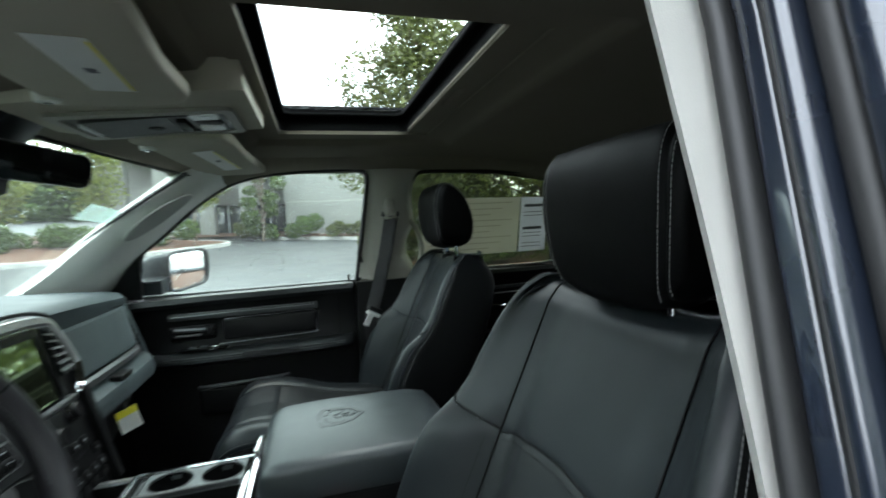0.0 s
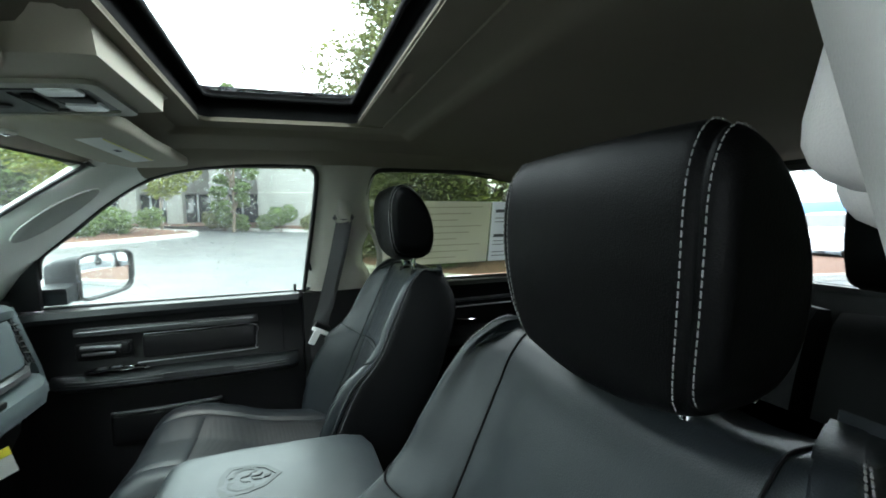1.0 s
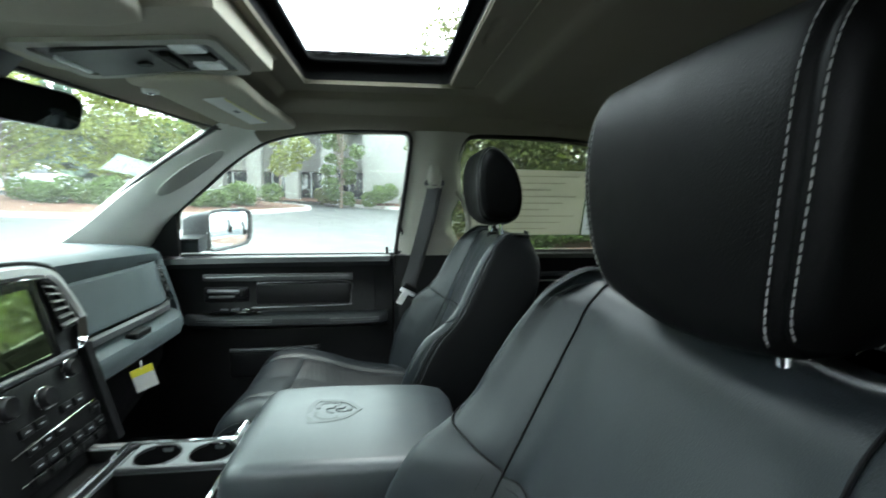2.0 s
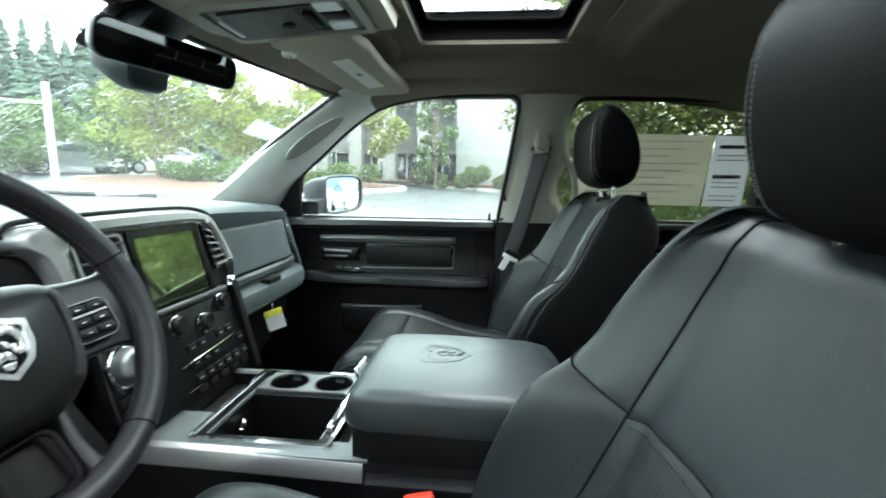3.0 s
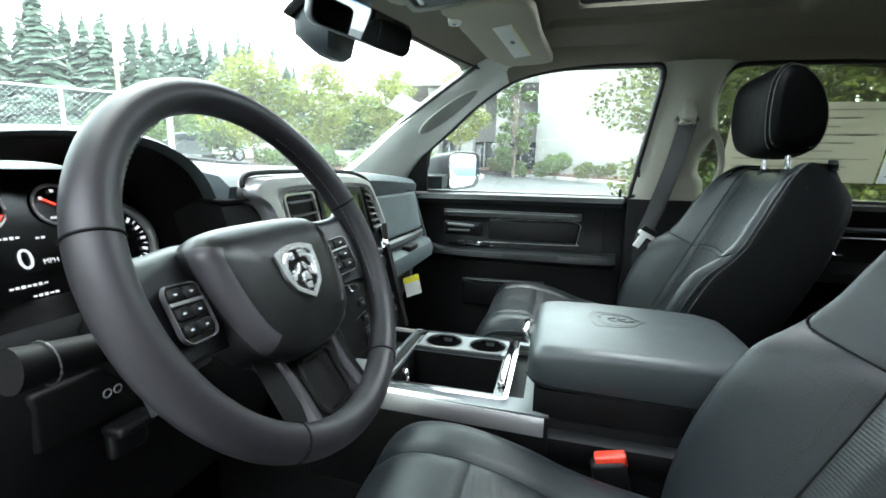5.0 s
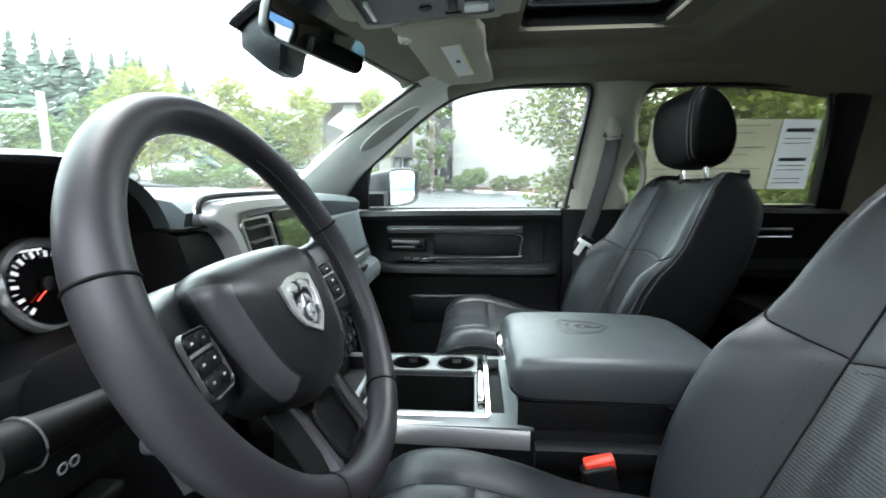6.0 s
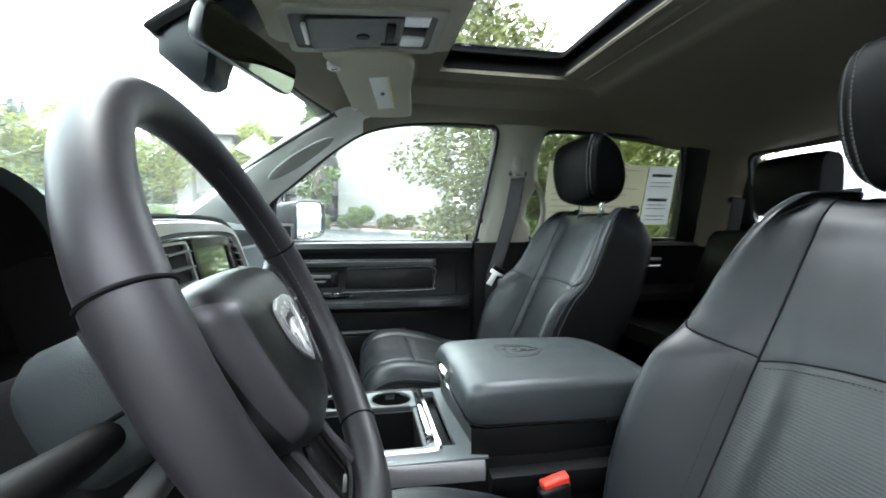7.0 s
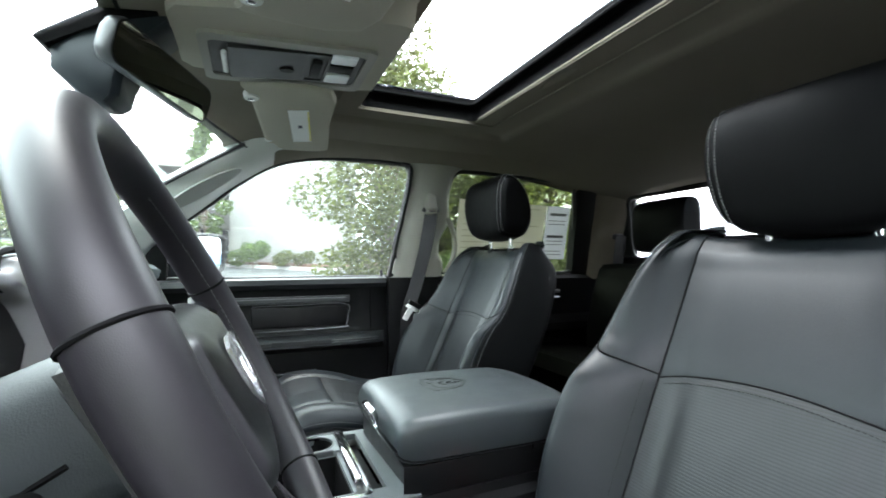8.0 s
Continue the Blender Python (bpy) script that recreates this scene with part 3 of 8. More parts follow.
    # pillar below the belt
    low = [[(px, Y(py), z) for px, py in ((0.020, 0.84), (0.026, 0.775), (0.12, 0.765), (0.23, 0.775), (0.25, 0.84))] for z in (0.62, 0.9, 1.1, 1.298)]
    solid("trim_pillar_foot_" + who, loft(low), BLACK, "black plastic lower middle pillar trim", "pillar trim")
    # C pillar and rear quarter
    C = [[(px, Y(py), z) for px, py in ((0.90 + 0.10 * (1.74 - z), yg(z) + 0.02), (0.93 + 0.10 * (1.74 - z), yg(z) - 0.02), (1.02, yg(z) - 0.045), (1.07, yg(z) - 0.065), (1.14, yg(z) - 0.080), (1.16, yg(z) + 0.04))] for z in (1.28, 1.40, 1.52, 1.64, 1.74)]
    solid("trim_door_frame_rear_" + who, loft([[(px + 0.10 * (1.74 - z), Y(yg(z) + dy), z) for px, dy in ((0.872, 0.03), (0.876, -0.012), (0.935, -0.030), (0.99, -0.030), (1.0, 0.03))] for z in (1.29, 1.45, 1.60, 1.70)]), BLACK, "black rear door window frame", "door frame")
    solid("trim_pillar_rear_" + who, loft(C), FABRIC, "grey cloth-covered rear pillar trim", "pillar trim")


def door_glass(name, outline, parent, material, s=1):
    gl = part(name, plate([(x, yg(z) + 0.012 if s > 0 else side(yg(z) + 0.012), z) for x, z in outline], 0.004, (0, s, 0.27)), material, parent)
    gl.visible_shadow = material is not PANE
    return gl


def rear_outline():
    return [(0.235, 1.318), (0.218, 1.39), (0.222, 1.46), (0.240, 1.51), (0.240, 1.585), (0.252, 1.671), (0.28, 1.71), (0.33, 1.719), (0.515, 1.717), (0.70, 1.713), (0.84, 1.708), (0.868, 1.675), (0.90, 1.52), (0.935, 1.318)]


def build_front_door():
    d = thing("passenger_door", (-0.35, 0.85, 0.62), "black vinyl passenger door panel with armrest and silver trim, shut", "car door")
    # main panel: sections along x
    prof = [(0.80, 1.300), (0.775, 1.297), (0.768, 1.285), (0.775, 1.262), (0.785, 1.225), (0.788, 1.18), (0.785, 1.13), (0.770, 1.10), (0.765, 1.05), (0.772, 0.98), (0.768, 0.90), (0.745, 0.80), (0.75, 0.66), (0.83, 0.64), (0.84, 1.295)]
    xs = [-0.78, -0.74, -0.70, -0.55, -0.40, -0.25, -0.10, -0.03, 0.022]
    loops = []
    for x in xs:
        k = 0.0 if -0.72 < x < 0.0 else 0.012
        loops.append([(x, y + k, z) for y, z in prof])
    part("panel", loft(loops), BLACK, d)
    part("outer_skin", box((0.86, 0.05, 0.80), (-0.39, 0.872, 0.885), 0.02, 3), PAINT, d, "dark blue painted outer skin")
    # soft upper sill
    part("sill", loft([[(x, y, z + dz) for y, z in ((0.815, 1.296), (0.782, 1.302), (0.764, 1.296), (0.757, 1.278), (0.768, 1.262), (0.80, 1.262))] for x, dz in ((-0.775, -0.01), (-0.735, -0.004), (-0.5, 0), (-0.2, 0.001), (0.010, 0.002))]), DOORVINYL, d, "soft vinyl window sill")
    # armrest bulging into the cab
    ax = [(-0.71, 0.012), (-0.68, 0.04), (-0.60, 0.055), (-0.45, 0.062), (-0.30, 0.066), (-0.12, 0.066), (-0.03, 0.055), (0.0, 0.03)]
    loops = []
    for x, o in ax:
        loops.append([(x, 0.785, 1.100), (x, 0.785 - o * 0.7, 1.098), (x, 0.785 - o, 1.085), (x, 0.782 - o, 1.062), (x, 0.79 - o * 0.6, 1.045), (x, 0.79, 1.030)])
    arm = part("armrest", loft(loops), DOORVINYL, d, "padded black armrest")
    part("armrest_seam", join(tube([(x, 0.785 - o - 0.0005, 1.072) for x, o in ax[1:-1]], 0.0016, 6), tube([(x, 0.783 - o - 0.0005, 1.064) for x, o in ax[1:-1]], 0.0012, 6)), SEAM, arm)
    # upper trim bar with thin silver lines and recessed insert
    bar = part("trim_bar", loft([[(x, 0.790, 1.236), (x, 0.772 - o, 1.236), (x, 0.768 - o, 1.225), (x, 0.772 - o, 1.212), (x, 0.790, 1.209)] for x, o in ((-0.645, -0.012), (-0.62, 0), (-0.4, 0.003), (-0.16, 0.003), (-0.135, 0), (-0.125, -0.01))]), GREYPL, d, "satin grey trim bar")
    part("trim_line", tube([(-0.63, 0.767, 1.226), (-0.4, 0.764, 1.229), (-0.14, 0.767, 1.229)], 0.0016, 6), DARKSILVER, bar)
    part("trim_line", tube(curve3([(-0.46, 0.776, 1.204), (-0.30, 0.775, 1.205), (-0.14, 0.777, 1.204), (-0.132, 0.777, 1.16), (-0.137, 0.777, 1.128), (-0.16, 0.775, 1.119), (-0.48, 0.774, 1.114)], 50), 0.0016, 6), DARKSILVER, d, "silver outline of the insert")
    part("insert", box((0.33, 0.012, 0.075), (-0.30, 0.783, 1.163), 0.012, 3), SATINBLACK, d, "dark woodgrain insert")
    # handle cup and lever
    part("handle_cup", box((0.150, 0.012, 0.052), (-0.567, 0.782, 1.163), 0.014, 3), SATINBLACK, d, "dark handle cup")
    part("door_handle", box((0.108, 0.012, 0.014), (-0.572, 0.766, 1.176), 0.005, 3, Euler((0, radians(2), 0)).to_matrix()), DARKSILVER, d, "satin silver pull lever")
    part("handle_base", box((0.086, 0.010, 0.008), (-0.580, 0.770, 1.156), 0.003, 2), DARKSILVER, d)
    part("handle_pivot", box((0.030, 0.020, 0.034), (-0.512, 0.775, 1.167), 0.008, 3), SATINBLACK, d)
    part("switch_panel", box((0.16, 0.03, 0.010), (-0.53, 0.752, 1.107), 0.004), GLOSSBLACK, d)
    for k in range(3):
        part("switch", box((0.026, 0.014, 0.008), (-0.565 + 0.036 * k, 0.748, 1.114), 0.003), CHROME if k == 2 else GREYPL, d)
    part("trim_line", tube([(-0.60, 0.742, 1.103), (-0.50, 0.738, 1.106), (-0.44, 0.740, 1.106)], 0.0016, 6), DARKSILVER, d)
    for x0, x1 in ((-0.66, -0.40), (-0.20, -0.03)):      # ribbed ends of the pad
        for z in (1.082, 1.074, 1.066):
            rib = [(x, 0.785 - float(np.interp(x, [q[0] for q in ax], [q[1] for q in ax])) - 0.0008 + 0.25 * max(0, z - 1.082), z) for x in np.linspace(x0, x1, 12)]
            part("armrest_rib", tube(rib, 0.0019, 6), GREYPL, arm)
    # map pocket
    part("pocket_lip", tube(curve3([(-0.555, 0.765, 0.962), (-0.52, 0.742, 0.969), (-0.38, 0.738, 0.972), (-0.27, 0.742, 0.974), (-0.25, 0.765, 0.969)], 24), 0.007, 8), GREYPL, d, "grey map pocket lip")
    part("pocket", box((0.31, 0.03, 0.10), (-0.40, 0.755, 0.915), 0.012, 3), BLACK, d)
    # panel gap at the rear edge
    part("edge_seam", tube([(-0.045, 0.778, 1.262), (-0.045, 0.783, 1.18), (-0.045, 0.772, 1.10)], 0.0016, 6), SEAM, d)
    part("lock_knob", loft([[(0.0 + r * math.cos(a), 0.79 + r * math.sin(a), z) for a in [2 * math.pi * k / 10 for k in range(10)]] for r, z in ((0.005, 1.295), (0.0045, 1.318), (0.0055, 1.325), (0.0035, 1.33))]), BLACK, d)
    fr = part("window_frame", tube([(x, yg(z) + 0.006, z) for x, z in curve_2d(window_outline())], 0.0065, 8, True), RUBBER, d)
    part("rear_seal", tube(curve3([(0.030, yg(1.302) - 0.014, 1.302), (0.045, yg(1.41) - 0.014, 1.41), (0.064, yg(1.534) - 0.014, 1.534), (0.080, yg(1.652) - 0.014, 1.652), (0.083, yg(1.70) - 0.012, 1.70), (0.072, yg(1.722) - 0.008, 1.722), (0.045, yg(1.728) - 0.006, 1.728)], 36), 0.0075, 8), RUBBER, d, "black window seal")
    part("belt_strip", box((0.745, 0.014, 0.012), (-0.348, 0.803, 1.302), 0.004), GREYPL, d, "weather strip with pale top edge")
    door_glass("pane", window_outline(), d, PANE)
    # black corner piece ahead of the glass
    part("sail_panel", plate([(-0.715, 0.775, 1.300), (-0.708, 0.752, 1.452), (-0.75, 0.760, 1.41), (-0.80, 0.775, 1.345), (-0.82, 0.78, 1.300)], 0.02, (0, 1, 0.2), 0.003), BLACK, d, "black corner piece beside the mirror")
    return d


def curve_2d(pts):
    return [(p.x, p.y) for p in curve3([(a, b, 0) for a, b in pts], 4 * len(pts), True)]


def build_rear_door(s):
    y0 = 0.85 if s > 0 else side(0.85)

    def Y(y):
        return y if s > 0 else side(y)
    d = thing("rear_passenger_door", (0.6, y0, 0.62), "black vinyl rear door panel with privacy window, shut", "car door")
    prof = [(0.80, 1.305), (0.772, 1.300), (0.762, 1.285), (0.775, 1.25), (0.785, 1.20), (0.782, 1.12), (0.72, 1.09), (0.715, 1.06), (0.765, 1.03), (0.77, 0.90), (0.745, 0.80), (0.75, 0.66), (0.83, 0.64), (0.84, 1.30)]
    part("panel", loft([[(x, Y(y), z) for y, z in prof] for x in (0.248, 0.30, 0.5, 0.8, 1.0, 1.20)]), BLACK, d)
    part("outer_skin", box((1.15, 0.05, 0.80), (0.615, Y(0.872), 0.885), 0.02, 3), PAINT, d, "dark blue painted outer skin")
    part("trim_bar", tube([(0.42, Y(0.776), 1.222), (0.66, Y(0.776), 1.224), (0.84, Y(0.776), 1.226)], 0.008, 8), GREYPL, d)
    part("trim_line", tube([(0.45, Y(0.776), 1.196), (0.84, Y(0.776), 1.199)], 0.003, 6), SILVER, d)
    part("door_handle", tube(curve3([(0.60, Y(0.775), 1.15), (0.64, Y(0.764), 1.147), (0.68, Y(0.775), 1.143)], 8), 0.007, 8, False, 0.7), CHROME, d)
    part("window_frame", tube([(x, Y(yg(z) + 0.004), z) for x, z in curve_2d(rear_outline())], 0.008, 6, True), RUBBER, d)
    part("belt_strip", box((0.68, 0.012, 0.010), (0.60, Y(0.792), 1.312), 0.003), GREYPL, d)
    door_glass("pane", rear_outline(), d, DARKPANE, s)
    return d


def build_driver_jamb():
    """Edge of the shut rear door and its seals, seen beside the open driver's door."""
    j = thing("door_jamb", (0.15, side(0.85), 0.62), "dark painted door jamb with rubber seals", "door jamb")
    zs = [0.50, 0.95, 1.20, 1.30, 1.36, 1.44, 1.52, 1.60, 1.66, 1.72, 1.78]

    def col(x0, x1, o0, o1, r):
        """An upright strip: x0..x1 back from the door's front edge, o0..o1 out from the glass."""
        loops = []
        for z in zs:
            zz = max(z, 1.30)
            y = side(yg(zz))
            x = 0.030 + 0.13 * (zz - 1.30) - 0.10 * max(0, zz - 1.60)
            loops.append([(x + px, y - py, z) for px, py in rounded(x1 - x0, o1 - o0, min(r, 0.49 * (x1 - x0), 0.49 * (o1 - o0)), 4, (x0 + x1) / 2, (o0 + o1) / 2)])
        return loft(loops)
    part("rubber_seal", col(0.000, 0.05, 0.024, 0.036, 0.006), RUBBER, j)
    part("inner_edge", col(0.006, 0.06, 0.036, 0.050, 0.004), PAINT, j, "dark blue painted inner edge")
    part("middle_seal", col(0.002, 0.05, 0.050, 0.056, 0.003), RUBBER, j)
    part("flange", col(-0.004, 0.06, 0.056, 0.066, 0.005), PAINT, j, "dark blue painted flange")
    part("outer_seal", col(0.004, 0.06, 0.066, 0.078, 0.005), RUBBER, j)
    part("door_edge", col(0.000, 0.16, 0.078, 0.094, 0.007), PAINT, j, "dark blue painted rear door edge")


def build_shell():
    solid("floor", join(box((2.2, 1.70, 0.03), (0.05, CY, 0.635), 0.01), box((0.9, 0.34, 0.16), (-0.45, CY, 0.72), 0.05, 3)), CARPET, "black carpeted cab floor", "floor")
    solid("wall_front", box((0.03, 1.70, 0.75), (-1.05, CY, 0.98), 0.01), DEEP, "black firewall under the dashboard", "wall")
    solid("wall_rear", join(box((0.04, 1.62, 0.74), (1.16, CY, 1.01), 0.01), box((0.04, 0.36, 0.34), (1.15, 0.80, 1.55), 0.01), box((0.04, 0.36, 0.34), (1.15, side(0.80), 1.55), 0.01), box((0.04, 1.5, 0.06), (1.15, CY, 1.68), 0.01)), BLACK, "black rear cab wall with window opening", "wall")
    solid("wall_side_sill", join(box((0.36, 0.05, 0.85), (-0.95, 0.80, 0.93), 0.02), box((0.36, 0.05, 0.85), (-0.95, side(0.80), 0.93), 0.02), box((2.0, 0.06, 0.12), (0.1, 0.82, 0.66), 0.02), box((2.0, 0.06, 0.12), (0.1, side(0.82), 0.66), 0.02)), BLACK, "black door sills", "sill")
    w = thing("window_rear", (1.13, CY, 1.37), "rear cab window with black frame", "window", kind="structure")
    ro = [(1.128 - 0.12 * (z - 1.37), y, z) for y, z in rounded(1.30, 0.285, 0.035, 5, CY, 1.510)]
    ri = [(1.128 - 0.12 * (z - 1.37), y, z) for y, z in rounded(1.272, 0.257, 0.03, 5, CY, 1.510)]
    part("window_frame", frame_plate(ro, ri, 0.012, (-1, 0, 0)), RUBBER, w)
    part("pane", plate(ro, 0.004, (1, 0, 0)), REARPANE, w)
    # windscreen
    ws = thing("windscreen", (-0.8, CY, 1.36), "wide laminated windscreen with rain drops", "window", kind="structure")

    def wf(u, v):
        # v: 0 bottom, 1 top; u across
        half = 0.72 + (0.60 - 0.72) * v
        y = CY + u * half
        bow = 0.17 * (1 - u * u)
        return (-1.03 + 0.545 * v - bow, y, 1.335 + 0.375 * v + 0.02 * math.sin(math.pi * v) + 0.03 * (1 - u * u) * v)
    p = part("pane", shell(wf, [i / 14 * 2 - 1 for i in range(15)], [i / 8 for i in range(9)], 0.005), PANE, ws)
    p.visible_shadow = False
    part("header_band", shell(lambda u, v: tuple(Vector(wf(u, 0.991 + 0.009 * v)) + Vector((0.006, 0, -0.004))), [i / 14 * 2 - 1 for i in range(15)], [0, 1], 0.002), DEEP, ws, "black ceramic top band")
    edge = [Vector(wf(0.985, i / 12)) + Vector((0.004, -0.004, 0)) for i in range(13)]
    part("edge_seal", tube(edge, 0.006, 6), RUBBER, ws)
    part("edge_seal", tube([Vector((p2.x, side(p2.y), p2.z)) for p2 in edge], 0.006, 6), RUBBER, ws)
    # green registration sticker
    st = [tuple(Vector(wf(u, v)) + Vector((0.008, 0, -0.006))) for u, v in ((0.77, 0.71), (0.94, 0.67), (0.95, 0.575), (0.78, 0.60))]
    part("sticker", plate(st, 0.001, (1, 0, -1)), glass("green_film", (0.58, 0.74, 0.68), 0.3, 0.10), ws, "pale green square sticker")
    return wf


build_roof()
build_side(1)
build_side(-1)
build_front_door()
build_rear_door(1)
build_rear_door(-1)
build_driver_jamb()
windscreen_at = build_shell()

# ---------------------------------------------------------------- seats
SEAT_P = (0.0, 0.432, 0.0)          # passenger's seat middle; the seat's own x and z are the cab's

fx_c = spl([0, .12, .33, .52, .68, .80, .89, .95, 1.0], [0.065, 0.095, 0.150, 0.200, 0.245, 0.278, 0.300, 0.325, 0.362])
fz_c = spl([0, .12, .33, .52, .68, .80, .89, .95, 1.0], [0.880, 0.950, 1.070, 1.180, 1.275, 1.345, 1.388, 1.408, 1.406])
f_w = spl([0, .2, .4, .52, .68, .80, .90, 1.0], [0.245, 0.258, 0.264, 0.262, 0.250, 0.233, 0.210, 0.170])
f_b = spl([0, .15, .33, .45, .50, .55, .60, .70, .80, .90, .96, 1.0], [0.070, 0.095, 0.110, 0.108, 0.100, 0.075, 0.060, 0.055, 0.048, 0.028, 0.010, 0.0])
f_d = spl([0, .3, .6, .8, .92, .97, 1.0], [0.120, 0.145, 0.142, 0.118, 0.086, 0.055, 0.020])
f_r = spl([0, .6, .8, .92, .97, 1.0], [0.0, 0.0, 0.022, 0.046, 0.044, 0.022])        # how far the rear edge hangs below the front
f_s = spl([0, .40, .55, .75, .95, 1.3, 1.7, 2.0], [-0.010, -0.010, -0.006, 0.008, 0.011, 0.008, -0.006, -0.010])        # raised shoulders, saddle between
SEC_A = [0, .3, .6, .75, .88, 1.0, 1.12, 1.28, 1.42, 1.6, 2.0]


def ramp(t, a, b):
    t = min(1.0, max(0.0, (t - a) / (b - a)))
    return t * t * (3 - 2 * t)


def seat_back(a, v, inset=0.0):
    """The back rest's skin: a across (0 middle, 0.6 seam, 1 edge, 2 middle of the rear), v upwards."""
    w, b, d = f_w(v) - inset, f_b(v), f_d(v)
    ss = spl(SEC_A, [0, .078, .152, .192, w - .022, w - .004, w, w, w - .008, w - .045, 0])
    dx = spl(SEC_A, [.004, .002, -.004, -.55 * b, -.98 * b, -.82 * b, -.45 * b, .40 * d, .85 * d, .98 * d, d])
    s = abs(a)
    return (fx_c(v) + dx(s) + (inset if s < 1.1 else -inset), math.copysign(ss(s), a) if a else 0.0,
            fz_c(v) - (inset if v > 0.9 else 0) + f_s(s) * ramp(v, 0.70, 0.97) - f_r(v) * ramp(s, 1.08, 1.5))


cz_len = spl([0, .08, .2, .33, .5, .65, 1.0], [0.850, 0.930, 0.985, 1.000, 0.982, 0.955, 0.915])
cx_len = spl([0, .08, .2, .33, .5, .65, 1.0], [-0.415, -0.412, -0.372, -0.30, -0.20, -0.12, 0.13])


def seat_cushion(a, v, inset=0.0):
    w = 0.238 - inset
    s = abs(a)
    ss = spl([0, .6, .8, 1.0, 1.15, 1.4], [0, .140, .190, w - .014, w, w - .004])
    up = 0.008 * min(1, v / 0.2)
    dz = spl([0, .6, .8, 1.0, 1.15, 1.4], [-.008, .002, up, up * .2 - .008, -.04, -.12])
    return (cx_len(v), math.copysign(ss(s), a) if a else 0.0, cz_len(v) + dz(s) - inset)


def headrest_profile():
    pts = [(0.270, 1.452), (0.252, 1.475), (0.242, 1.53), (0.243, 1.59), (0.254, 1.626), (0.276, 1.643), (0.308, 1.632), (0.340, 1.597), (0.362, 1.545), (0.370, 1.49), (0.356, 1.452), (0.31, 1.445)]
    return [(p.x, p.z) for p in curve3([(x, 0, z) for x, z in pts], 48, True)]


HEAD_PROF = headrest_profile()


def headrest_at(s, k, lift=0.0):
    """A point on the head rest: s across, k round its profile; broad above, drawn in below."""
    n = len(HEAD_PROF)
    x, z = HEAD_PROF[int(k) % n]
    cx, cz = 0.306, 1.545
    e = min(1.0, abs(s) / 0.134)
    q = max(0.0, (e - 0.76) / 0.24)
    sc = 1 - 0.035 * e * e - 0.30 * (1 - math.sqrt(max(0.0, 1 - q * q)))
    groove = 0.0035 * math.exp(-((abs(s) - 0.115) / 0.0032) ** 2)
    dx, dz = x - cx, z - cz
    L = math.hypot(dx, dz)
    k2 = sc + (lift - groove) / L
    zz = cz + dz * k2
    zz -= 0.016 * (1 - e * e) * min(1.0, max(0.0, (1.51 - zz) / 0.06))      # fuller chin
    t = min(1.0, max(0.0, (zz - 1.445) / 0.13))
    return (cx + dx * k2, 1.035 * s * (0.82 + 0.18 * t * (2 - t)), zz)


